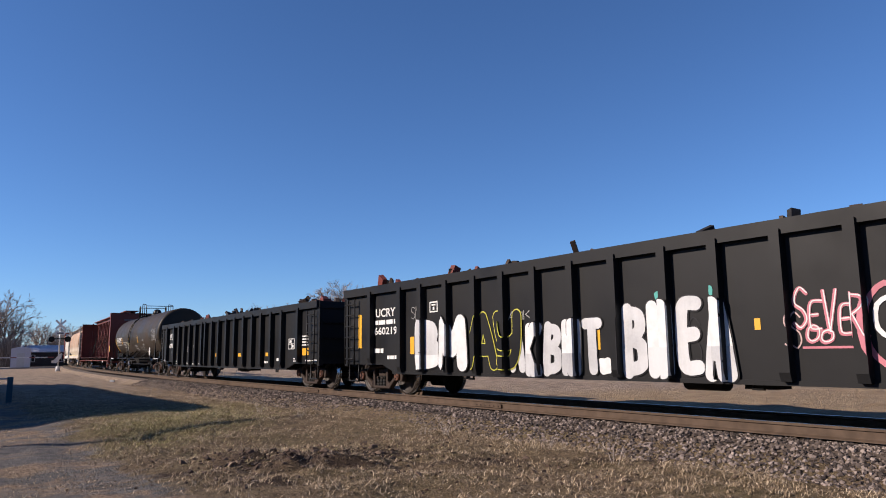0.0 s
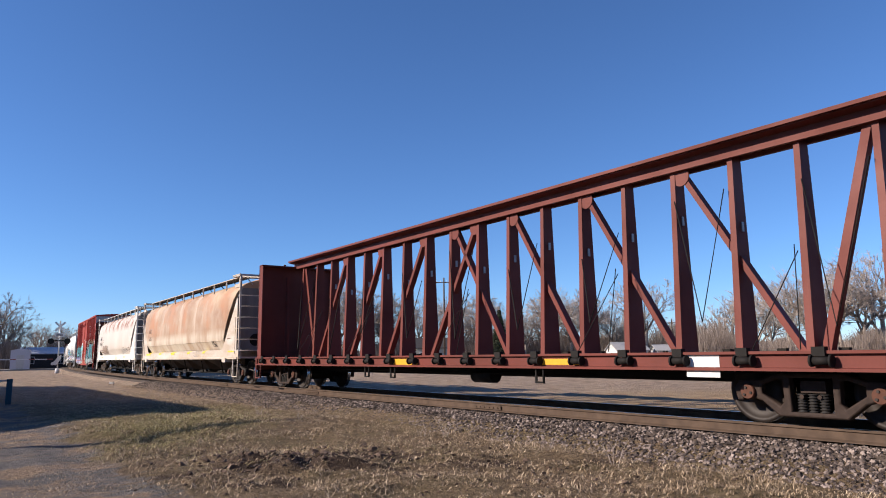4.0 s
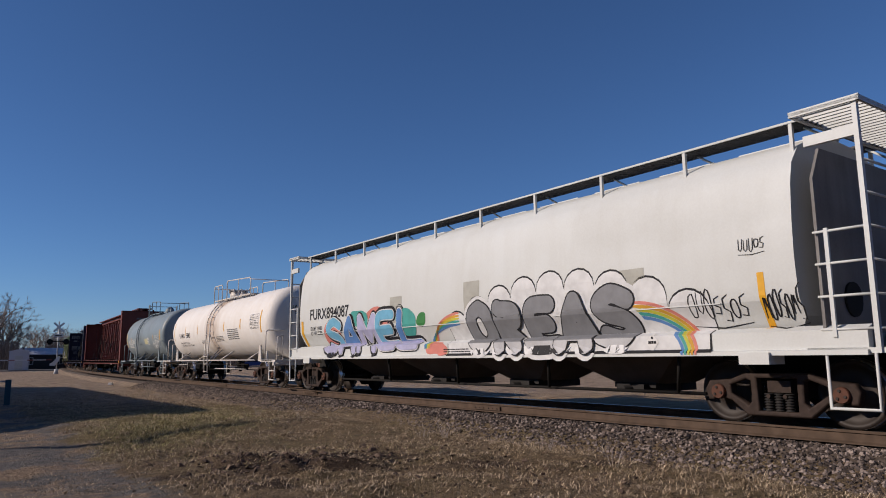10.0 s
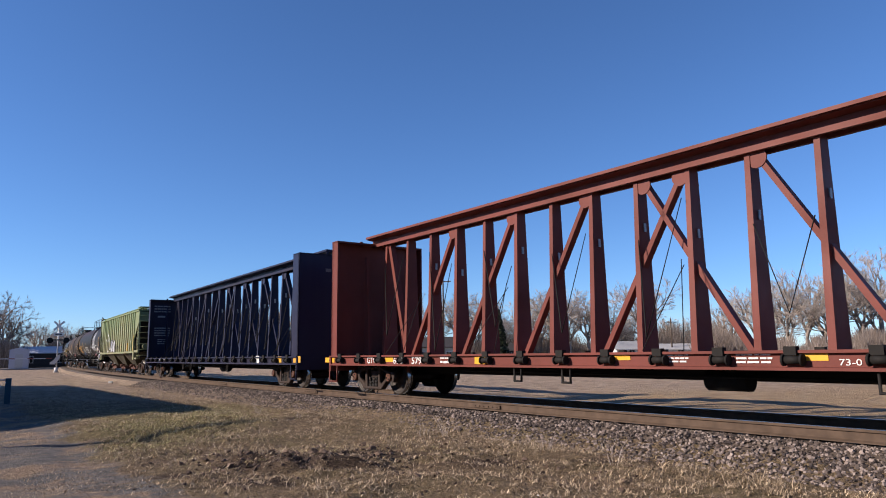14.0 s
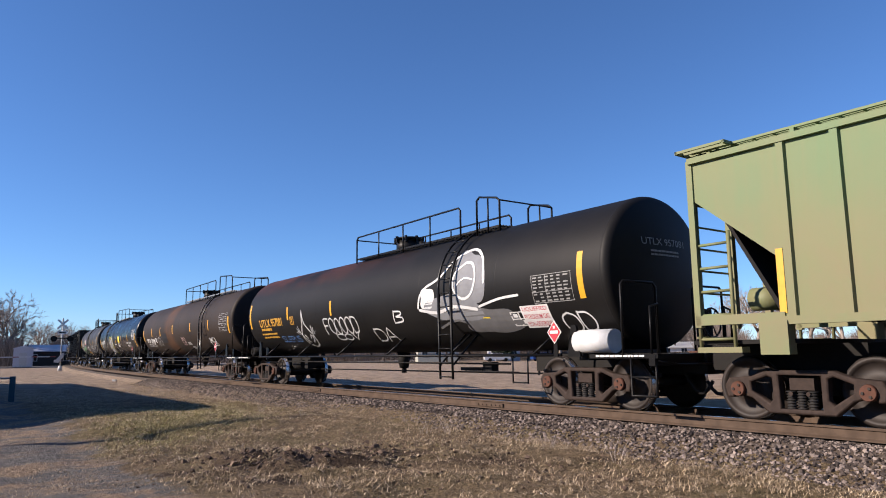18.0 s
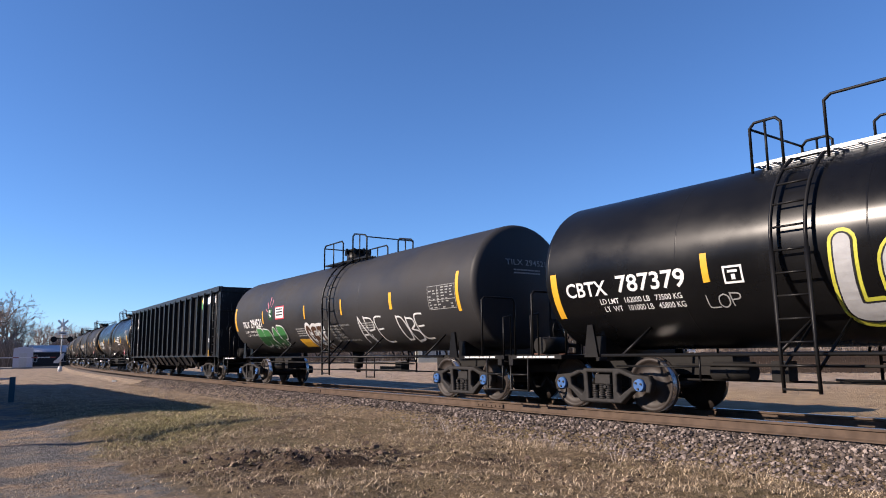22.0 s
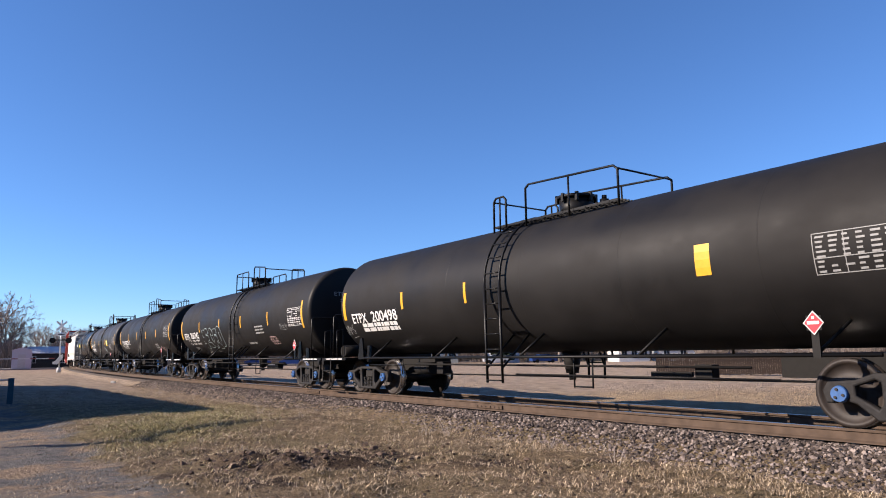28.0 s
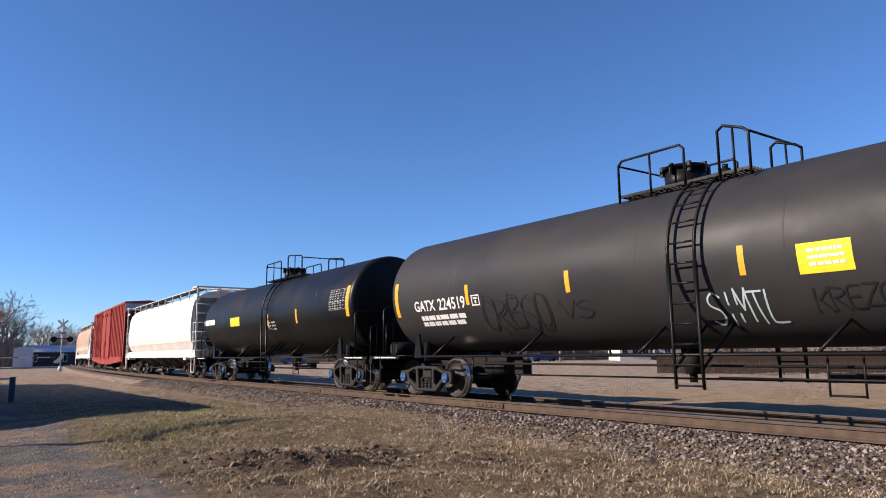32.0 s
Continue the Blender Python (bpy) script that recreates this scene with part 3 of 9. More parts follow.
def round_hopper(label, front, rear, mat, frame_mat, slope=True, bays=4, tone="grey", cap="rust", X=8.5, shift=.35, posts=10):
    car, a = start_car("covered_hopper", label, "hopper car", front, rear, tone, cap, "covered hoppers of the train")
    zs = [1.02, 1.15, 1.3, 1.5, 1.73, 1.8, 2.0, 2.3, 2.55, 2.8, 3.0, 3.3, 3.45, 3.6, 3.7, 3.78, 3.85, 3.93, 4.0, 4.06, 4.1, 4.13]
    # body shell, ends cut on the slope
    bm = new_bm()

    def reach(z):
        if slope:
            return min(6.55 + max(z - 1.4, 0) * .68, 8.1)
        return 7.85 if z > 1.5 else 7.85 - (1.5 - z) * .5
    loops = []
    for z in zs:
        y = hopper_half(z)
        e = reach(z)
        b = min(e + .6, 8.3) if slope else e
        loops.append([bm.verts.new((x, s * y, z)) for s, row in ((-1, (-b + shift, -4 + shift, 0 + shift, 4 + shift, e + shift)), (1, (e + shift, 4 + shift, shift, -4 + shift, -b + shift))) for x in row])
    for lo, hi in zip(loops, loops[1:]):
        for k in range(10):
            f = bm.faces.new((lo[k], lo[(k + 1) % 10], hi[(k + 1) % 10], hi[k]))
            f.smooth = k not in (4, 9)
    bm.faces.new(loops[0][::-1])
    bm.faces.new(loops[-1])
    for e in bm.edges:
        p, q = e.verts
        if any(not f.smooth for f in e.link_faces) or (abs(p.co.z - 1.73) < .01 and abs(q.co.z - 1.73) < .01):
            e.smooth = False
    part("hopper_body", bm, mat, car)
    for s in (-1, 1):
        # flat side gusset between the slope and the end post
        tail = .15 if s > 0 else 0
        for t in ((-1, 1) if slope else ()):
            bm = new_bm()
            if s < 0:
                pts = [(-6.75 + shift, 1.28), (-7.2 + shift, 1.42), (-8.36 + shift, 3.0), (-8.45 + shift, 3.0), (-8.45 + shift, 1.28)]
            else:
                pts = [(6.3 + shift, 1.28), (6.75 + shift, 1.42), (8.36 + shift, 3.3), (8.45 + shift, 3.3), (8.45 + shift, 1.28)]
            prism(bm, pts, t * 1.49 - .012, t * 1.49 + .012)
            part("side_gusset", bm, frame_mat, car)
        lo, hi = sorted((s * 8.1 + shift, s * 8.14 + shift))
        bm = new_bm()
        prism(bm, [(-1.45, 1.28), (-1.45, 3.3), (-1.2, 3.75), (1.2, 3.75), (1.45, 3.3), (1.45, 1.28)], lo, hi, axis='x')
        part("end_sheet", bm, END_SHADE, car)
        for y in (-.65, .65):
            bm = new_bm()
            cyl(bm, (s * 8.15 + shift - .02, y, 1.72), (s * 8.15 + shift + .02, y, 1.72), .24, 18)
            # a black disc stands for the dark inside of an opening
            part("opening_disc", bm, UNDER, car, "dark disc in place of a round opening")
        # end cage: posts, ladders and roof platform
        for y in (-1.5, -.5, .5, 1.5):
            boxes("end_post", frame_mat, car, (s * 8.62 + tail + shift - .03, s * 8.62 + tail + shift + .03, y - .035, y + .035, 1.0, 4.18))
        for y in (-1.5, 1.5):
            boxes("corner_post", frame_mat, car, (s * 8.12 + tail + shift - .025, s * 8.12 + tail + shift + .025, y - .02, y + .02, 1.2, 2.6))
            boxes("top_brace", frame_mat, car, (min(s * 8.1, s * 8.62) + shift, max(s * 8.1, s * 8.62 + tail) + shift, y - .03, y + .03, 3.72, 3.86))
            for k in range(4):
                z = 1.3 + k * .42
                pipe("rung", frame_mat, car, .018, [(s * 8.1 + shift, y, z), (s * 8.64 + tail + shift, y, z)])
        for k in range(6):
            z = 1.3 + k * .42
            pipe("rung", frame_mat, car, .018, [(s * 8.65 + tail + shift, -1.5, z), (s * 8.65 + tail + shift, -.5, z)])
            pipe("rung", frame_mat, car, .018, [(s * 8.65 + tail + shift, .5, z), (s * 8.65 + tail + shift, 1.5, z)])
        bm = new_bm()
        lo, hi = sorted((s * 7.95 + shift, s * 8.7 + tail + shift))
        for k in range(24):
            y = -1.55 + 3.1 * k / 23
            box(bm, lo, hi, y - .02, y + .02, 4.17, 4.21)
        box(bm, lo, hi, -1.57, -1.53, 4.15, 4.23)
        box(bm, lo, hi, 1.53, 1.57, 4.15, 4.23)
        box(bm, lo, lo + .04, -1.57, 1.57, 4.15, 4.22)
        box(bm, hi - .04, hi, -1.57, 1.57, 4.15, 4.22)
        part("end_walkway", bm, frame_mat, car)
        lo, hi = sorted((s * 7.9 + shift, s * 8.7 + tail + shift))
        boxes("end_platform", frame_mat, car, (lo, hi, -1.5, 1.5, 1.0, 1.07))
        lo, hi = sorted((s * 5.9 + shift, s * 8.95 + shift))
        boxes("draft_sill", UNDER, car, (lo, hi, -.3, .3, .66, 1.0))
        coupler(car, s * 8.85 + shift)
        pipe("sill_step", frame_mat, car, .02, [(s * 8.15 + shift, -1.52, 1.0), (s * 8.15 + shift, -1.52, .32), (s * 8.58 + tail + shift, -1.52, .32), (s * 8.58 + tail + shift, -1.52, 1.0)])
        boxes("jack_pad", frame_mat, car, (s * 7.2 + shift - .22, s * 7.2 + shift + .22, -1.6, -1.2, .86, 1.02))
    for s in (-1, 1):
        bm = new_bm()
        prism(bm, [(s * 1.38, .98), (s * 1.55, .98), (s * 1.55, 1.04), (s * 1.5, 1.05), (s * 1.5, 1.3), (s * 1.36, 1.36)], -8.5 + shift, 8.65 + shift, axis='x')
        part("side_sill", bm, frame_mat, car)
        boxes("side_seam", mat, car, (-6.7 + shift, 6.7 + shift, s * hopper_half(1.73) - .012, s * hopper_half(1.73) + .012, 1.722, 1.738))
        # running board with posts
        bm = new_bm()
        for k in range(13):
            y = s * (.78 + k * .0355)
            box(bm, -8.0 + shift, 8.0 + shift, y - .01, y + .01, 4.18, 4.215)
        for k in range(54):
            x = -8 + 16 * k / 53 + shift
            box(bm, x - .012, x + .012, min(s * .77, s * 1.22), max(s * .77, s * 1.22), 4.18, 4.21)
        part("running_board", bm, GRATING, car, "dark steel grating running board")
        boxes("running_board_edge", frame_mat, car, (-8.0 + shift, 8.0 + shift, s * 1.24 - .015, s * 1.24 + .015, 4.19, 4.22))
        for k in range(posts):
            x = -7.8 + 15.6 * k / (posts - 1) + shift
            boxes("support_post", frame_mat, car, (x - .025, x + .025, s * 1.22 - .025, s * 1.22 + .025, 3.6, 4.19))
            pipe("strut", frame_mat, car, .02, [(x + .05, s * .95, 4.17), (x + .45, s * .85, 3.88)])
    n = 10
    for k in range(n):
        x = -7 + 14 * k / (n - 1) + shift
        bm = new_bm()
        box(bm, x - .55, x + .55, -.3, .3, 4.08, 4.2)
        part("roof_hatch", bm, mat, car)
    for k in range(bays):
        w = 11.6 / bays
        x = -5.8 + w * (k + .5) + shift
        bm = new_bm()
        lo = [bm.verts.new((x + sx * .42, sy * .55, .5)) for sx, sy in ((-1, -1), (1, -1), (1, 1), (-1, 1))]
        hi = [bm.verts.new((x + sx * w * .5, sy * 1.3, 1.1)) for sx, sy in ((-1, -1), (1, -1), (1, 1), (-1, 1))]
        bm.faces.new(lo[::-1])
        bm.faces.new(hi)
        for i in range(4):
            bm.faces.new((lo[i], lo[(i + 1) % 4], hi[(i + 1) % 4], hi[i]))
        part("discharge_bay", bm, BAY_TAN, car)
        bm = new_bm()
        box(bm, x - .3, x + .3, -.75, .75, .36, .5)
        box(bm, x - .45, x + .45, -.62, -.5, .44, .52)
        cyl(bm, (x, -.95, .44), (x, .95, .44), .05, 8)
        part("outlet_gate", bm, TRUCK_GREY, car)
        pipe("hopper_strut", UNDER, car, .03, [(x + w * .5 - .2, -1.1, .42), (x + w * .5, -1.3, 1.0)])
    pipe("train_line", UNDER, car, .03, [(-6 + shift, -.95, .4), (6 + shift, -.95, .4)])

    def side(x, z):
        if z > 1.36:
            return hopper_half(z)
        return 1.36 + (1.36 - z) * 2.34 if z > 1.3 else 1.503 if z > 1.045 else 1.553
    return car, side, a


BOX_POSTS = [-8.2, -7.3, -6.41, -5.79, -5.12, -4.46, -3.75, -3.03, -2.47, 2.77, 3.5, 4.29, 5.02, 5.7, 6.39, 7.1, 7.79, 8.49]


def box_car(label, front, rear, mat, group="boxcars of the train", X=8.66, shift=.35, top=4.78, ends=True):
    car, a = start_car("boxcar", label, "boxcar", front, rear, "brown", "rust", group)
    W, base = 1.5, .74
    boxes("body", mat, car, (-X + shift, X + shift, -W, W, base + .3, top - .08))
    bm = new_bm()
    prism(bm, [(-W - .04, top - .12), (-W - .04, top), (0, top + .12), (W + .04, top), (W + .04, top - .12)], -X + shift - .02, X + shift + .02, axis='x')
    part("roof", bm, mat, car)
    for s in (-1, 1):
        bm = new_bm()
        prism(bm, [(-X + shift, base + .04), (-X + shift, base + .34), (X + shift, base + .34), (X + shift, base + .04), (X - 1.0 + shift, base), (2.6, base - .22), (-2.4, base - .22), (-X + 1.0 + shift, base)], s * W - .03 if s > 0 else -W - .03, s * W + .03 if s > 0 else -W + .03)
        part("side_sill", bm, mat, car)
        for x0, x1 in ((-X + shift + .02, -2.42), (2.62, X + shift - .02)):
            for x in (q for q in BOX_POSTS if x0 - .4 < q < x1 + .4):
                bm = new_bm()
                prism(bm, [(x - .06, s * W), (x - .04, s * (W + .05)), (x + .04, s * (W + .05)), (x + .06, s * W)], base + .3, top - .14, axis='z')
                part("side_post", bm, mat, car)
        for x0, x1 in ((-2.32, .08), (.12, 2.52)):
            d = boxes("plug_door", mat, car, (x0, x1, s * (W + .025) - .03, s * (W + .025) + .03, base + .28, top - .16))
            hs = (1.32, 1.85, 2.4, 2.98, 3.55, 4.15)
            for z in hs:
                boxes("door_rib", mat, d, (x0 + .02, x1 - .02, s * (W + .065) - .015, s * (W + .065) + .015, z - .02, z + .02))
            for x in (x0 + .03, x1 - .03):
                pipe("lock_bar", mat, d, .022, [(x, s * (W + .075), base + .2), (x, s * (W + .075), top - .14)])
            bm = new_bm()
            xh = x0 + .25 if x0 > 0 else x1 - .3
            box(bm, xh - .07, xh + .07, s * (W + .085) - .02, s * (W + .085) + .02, 1.9, 2.2)
            tube(bm, [(xh, s * (W + .1), 1.1), (xh, s * (W + .1), 2.0)], .016)
            part("door_handle", bm, mat, d)
            for xx in (x0 + .6, x1 - .5):
                boxes("door_lug", mat, d, (xx - .02, xx + .02, s * (W + .075) - .03, s * (W + .075) + .03, top - .62, top - .4))
        boxes("door_track", mat, car, (-7.0, 2.6, s * (W + .06) - .025, s * (W + .06) + .025, base + .21, base + .25))
        x = X + shift
        grab("side_ladder", mat, car, x - .5, x - .05, s * (W + .09), base + .1, 2.2, 4)
        pipe("sill_step", mat, car, .02, [(x - .5, s * W, base), (x - .5, s * W, .3), (x - .05, s * W, .3), (x - .05, s * W, base)])
        xe = s * X + shift
        for k in range(12):
            z = base + .5 + k * .26
            bm = new_bm()
            prism(bm, [(xe, z - .09), (xe + s * .07, z - .04), (xe + s * .07, z + .04), (xe, z + .09)], -W + .1, W - .1)
            part("end_corrugation", bm, BOX_RED_SHADED, car)
        boxes("end_panel", BOX_RED_SHADED, car, (xe - .012, xe + .012, -W + .01, W - .01, base + .3, 4.1))
        boxes("end_top", ENDWHITE, car, (xe - .012, xe + .014, -W + .01, W - .01, 4.1, top - .1), label="bare galvanised top of the end")
        lo, hi = sorted((s * (a - 1), s * (a + 2.0)))
        boxes("draft_sill", UNDER, car, (lo, hi, -.3, .3, .66, 1.02))
        coupler(car, s * (X + .1) + shift)
        boxes("crossover_step", UNDER, car, (min(xe, xe + s * .25), max(xe, xe + s * .25), -1.3, 1.3, 1.0, 1.05))
    boxes("floor", UNDER, car, (-X + shift, X + shift, -W + .05, W - .05, base + .12, base + .3))
    bm = new_bm()
    box(bm, -5, 5, -.35, .35, .55, .86)
    for x in (-3.5, -1.5, 1.8, 3.6):
        box(bm, x - .1, x + .1, -1.4, 1.4, .7, .88)
    cyl(bm, (-1.2, -.8, .6), (-.6, -.8, .6), .17, 12)
    part("underframe", bm, UNDER, car)
    posts = BOX_POSTS

    def depth(x, z):
        if any(abs(x - q) < .045 for q in posts):
            return W + .053
        if -2.34 < x < 2.54 and z > base + .28:
            return W + .058
        return W + .004 if z > base + .34 else W + .034
    cuts = [q + d for q in posts for d in (-.046, -.044, .044, .046)] + [-2.35, -2.33, 2.53, 2.55]
    return car, depth, cuts


# darker copy of the boxcar red, with the shade of the ends put in
BOX_RED_SHADED = paint("boxcar red darkened for shaded ends", (.12, .027, .023), (.07, .025, .022), .55, .6, .4, 57)
ENDWHITE = plain("galvanised end sheet", (.45, .46, .48), .5, .3)
LOAD = plain("mixed rusty scrap", (.14, .10, .07), .8, 0, .5, 9)


def gondola(label, front, rear, mat, X, shift, top, base, belly, ribs, rib_d=.15, rib_w=.075, load=True, slanted=False, tone="brown", cap="rust", seed=1, name="gondola_car"):
    car, a = start_car(name, label, "gondola car", front, rear, tone, cap, "gondolas of the train")
    W = 1.42
    for s in (-1, 1):
        bm = new_bm()
        prism(bm, [(-X + shift, base), (-X + shift, top), (X + shift, top), (X + shift, base), (X - 1.9 + shift, base), (X - 2.5 + shift, belly), (-X + 2.5 + shift, belly), (-X + 1.9 + shift, base)], s * W - .03, s * W + .03)
        part("side_wall", bm, mat, car)
        boxes("top_chord", mat, car, (-X + shift - .02, X + shift + .02, s * (W + .05) - .09, s * (W + .05) + .09, top - .19, top + .02))
        if belly < base:
            boxes("bottom_chord", mat, car, (-X + 2.4 + shift, X - 2.4 + shift, s * (W + .01) - .045, s * (W + .01) + .045, belly - .02, belly + .05))
        else:
            boxes("bottom_chord", mat, car, (-X + shift, X + shift, s * (W + .02) - .05, s * (W + .02) + .05, base - .02, base + .1))
            bm = new_bm()
            prism(bm, [(s * (W + .02), base - .02), (s * (W - .25), .6), (s * (W - .35), .6), (s * (W - .1), base - .02)], -a + 1.5, a - 1.5, axis='x')
            part("lower_skirt", bm, mat, car)
            for q in ribs:
                if abs(q) < a - 1.6:
                    bm = new_bm()
                    prism(bm, [(s * (W + .12), base - .02), (s * (W - .17), .6), (s * (W - .25), .6), (s * (W + .02), base - .02)], q - .05, q + .05, axis='x')
                    part("skirt_stake", bm, mat, car)
        for q in ribs:
            bm = new_bm()
            w = rib_w
            vs = [(w, W), (w, W + rib_d), (-w, W + rib_d), (-w, W)]
            zlo = (belly if abs(q) < X - 2.2 else base) + .1
            rows = []
            for z, k in ((zlo - .06, .75), (zlo + .06, 1), (top - .12, 1)):
                rows.append([bm.verts.new((q + dx, s * (W + .028 + (dy - W) * k), z)) for dx, dy in vs])
            for lo, hi in zip(rows, rows[1:]):
                for i in range(4):
                    bm.faces.new((lo[i], lo[(i + 1) % 4], hi[(i + 1) % 4], hi[i]))
            bm.faces.new(rows[0][::-1])
            bm.faces.new(rows[-1])
            part("side_stake", bm, mat, car)
        for e in (-1, 1):
            x = e * X + shift
            grab("ladder", mat, car, min(x - e * .1, x - e * .62), max(x - e * .1, x - e * .62), s * (W + .15), base, top - .25, 6 if top < 3 else 8)
            pipe("sill_step", mat, car, .02, [(x - e * .62, s * W, base), (x - e * .62, s * W, .32), (x - e * .1, s * W, .32), (x - e * .1, s * W, base)])
    for s in (-1, 1):
        x = s * X + shift
        boxes("end_wall", mat, car, (x - .04, x + .04, -W, W, base, top))
        for k in range(4):
            z = base + .35 + (top - base - .5) * k / 3
            boxes("end_rib", mat, car, (min(x, x + s * .1), max(x, x + s * .1), -W, W, z - .05, z + .05))
        for y in (-W, W):
            boxes("corner_post", mat, car, (x - .08, x + .08, y - .06, y + .06, base - .05, top))
        lo, hi = sorted((s * (a - 1.2), s * (X + .15) + shift))
        boxes("draft_sill", UNDER, car, (lo, hi, -.3, .3, .66, 1.0))
        coupler(car, s * (X + .1) + shift)
    boxes("floor", UNDER, car, (-X + shift, X + shift, -W, W, base, base + .12))
    bm = new_bm()
    box(bm, -a + 1.4, a - 1.4, -.3, .3, .5, .8)
    for k in range(5):
        x = -a + 2 + (2 * a - 4) * k / 4
        box(bm, x - .1, x + .1, -1.3, 1.3, .58, .76)
    cyl(bm, (.8, -.7, .56), (1.5, -.7, .56), .17, 12)
    box(bm, 1.9, 2.4, -.9, -.5, .45, .7)
    part("underframe", bm, UNDER, car)
    for x in (-4.2, 2.3, 6.2):
        pipe("step_iron", UNDER, car, .02, [(x, -1.35, .75), (x, -1.35, .48), (x + .16, -1.35, .48), (x + .16, -1.35, .75)])
    if load:
        rnd = random.Random(seed)
        bm = new_bm()
        for k in range(420):
            x, y = rnd.uniform(-X + .3, X - .3) + shift, rnd.uniform(-W + .46, W - .46)
            z = top - .13 + .2 * math.sin(x * 1.3 + seed) * math.cos(x * .45) + rnd.uniform(-.2, .12)
            m = Matrix.Translation((x, y, z)) @ Euler((rnd.uniform(0, 6), rnd.uniform(0, 6), rnd.uniform(0, 6))).to_matrix().to_4x4()
            sx, sy, sz = rnd.uniform(.05, .4), rnd.uniform(.03, .16), rnd.uniform(.01, .1)
            before = len(bm.verts)
            box(bm, -sx, sx, -sy, sy, -sz, sz, rnd.choice((0, 0, 1, 2, 3)))
            bm.verts.ensure_lookup_table()
            for v in bm.verts[before:]:
                v.co = m @ v.co
        part("scrap_load", bm, [LOAD, TRUCK_BROWN, TRUCK_GREY, BEAM_RED], car, "heaped loose scrap metal")
    ribs = list(ribs)

    def depth(x, z):
        return W + .03 + (rib_d + .003 if any(abs(x - q) < rib_w - .002 for q in ribs) else .003)
    cuts = [q + d for q in ribs for d in (-rib_w, -rib_w + .004, rib_w - .004, rib_w)]
    return car, depth, cuts


def centerbeam(label, front, rear, mat, shift=.35, X=10.8, tone="brown", seed=3):
    car, a = start_car("centerbeam_flatcar", label, "flatcar", front, rear, tone, "rust", "centerbeam flatcars of the train")
    # deck and side sills
    boxes("deck", mat, car, (-X + shift, X + shift, -1.42, 1.42, .9, .99))
    for s in (-1, 1):
        bm = new_bm()
        prism(bm, [(s * 1.42, .76), (s * 1.52, .76), (s * 1.52, .8), (s * 1.46, .81), (s * 1.46, .98), (s * 1.52, .99), (s * 1.52, 1.03), (s * 1.42, 1.03)], -X + shift, X + shift, axis='x')
        part("side_sill", bm, mat, car)
        n = 20
        for k in range(n):
            x = -X + .7 + (2 * X - 1.4) * k / (n - 1) + shift
            bm = new_bm()
            cyl(bm, (x - .11, s * 1.54, .9), (x + .11, s * 1.54, .9), .055, 10)
            cyl(bm, (x - .14, s * 1.54, .9), (x - .11, s * 1.54, .9), .08, 10)
            cyl(bm, (x + .11, s * 1.54, .9), (x + .14, s * 1.54, .9), .08, 10)
            box(bm, x - .12, x + .05, s * 1.5 - .05, s * 1.5 + .05, .96, 1.08)
            part("winch", bm, UNDER, car, "dark cable winch")
    # centre truss
    top = 4.5
    for s in (-1, 1):
        bm = new_bm()
        prism(bm, [(s * .12, top - .26), (s * .12, top - .02), (s * .4, top - .02), (s * .4, top - .05), (s * .2, top - .07), (s * .2, top - .26)], -X + .2 + shift, X - .2 + shift, axis='x')
        part("top_chord", bm, mat, car)
    boxes("top_plate", mat, car, (-X + .2 + shift, X - .2 + shift, -.45, .45, top - .03, top + .03))
    xs = [-9.59 + 1.137 * k for k in range(18)]
    for x in xs:
        bm = new_bm()
        rows = []
        for z, y, w in ((.98, .24, .062), (2.5, .18, .055), (top - .1, .12, .048)):
            rows.append([bm.verts.new((x + dx, t, z)) for dx, t in ((-w, -y), (w, -y), (w, y), (-w, y))])
        for p, q in zip(rows, rows[1:]):
            for i in range(4):
                bm.faces.new((p[i], p[(i + 1) % 4], q[(i + 1) % 4], q[i]))
        bm.faces.new(rows[0][::-1])
        bm.faces.new(rows[-1])
        part("upright", bm, mat, car)
    for k in range(2, 16):
        # bright plates stand for the sky seen through slots in the posts
        boxes("slot_sky", STEEL, car, (xs[k] + .066, xs[k] + .084, -.03, .03, 3.0 + .14 * (k % 3), 3.16 + .14 * (k % 3)), label="bright plate standing for sky seen through a slot")
    for lo, hi in ((1, 3), (3, 5), (5, 7), (7, 9), (10, 8), (12, 10), (14, 12), (16, 14)):
        s = 1 if hi > lo else -1
        bm = new_bm()
        prism(bm, [(xs[lo] + s * .1, 1.0), (xs[lo] + s * .22, 1.0), (xs[hi] - s * .06, top - .25), (xs[hi] - s * .17, top - .25)], -.1, .06)
        part("diagonal", bm, mat, car)
        bm = new_bm()
        cyl(bm, (xs[hi] - s * .16, -.115, top - .36), (xs[hi] - s * .16, -.085, top - .36), .17, 18)
        part("gusset_plate", bm, mat, car)
    for q, e, s in ((xs[1], xs[0], -1), (xs[-2], xs[-1], 1)):
        bm = new_bm()
        prism(bm, [(q + s * .08, 1.0), (q + s * .22, 1.0), (e - s * .05, top - .25), (e - s * .18, top - .25)], -.1, .06)
        part("diagonal", bm, mat, car)
    rnd = random.Random(seed)
    for k in range(0, 17, 1 if seed == 6 else 2):
        m = xs[k] + rnd.uniform(.35, .8)
        pipe("cable", UNDER, car, .011, [(xs[k] + .08, -.22, rnd.uniform(2.9, 3.8)), (m, -.5, rnd.uniform(1.1, 1.7)), (xs[k + 1] - .08, -.22, rnd.uniform(2.9, 3.8))], n=4)
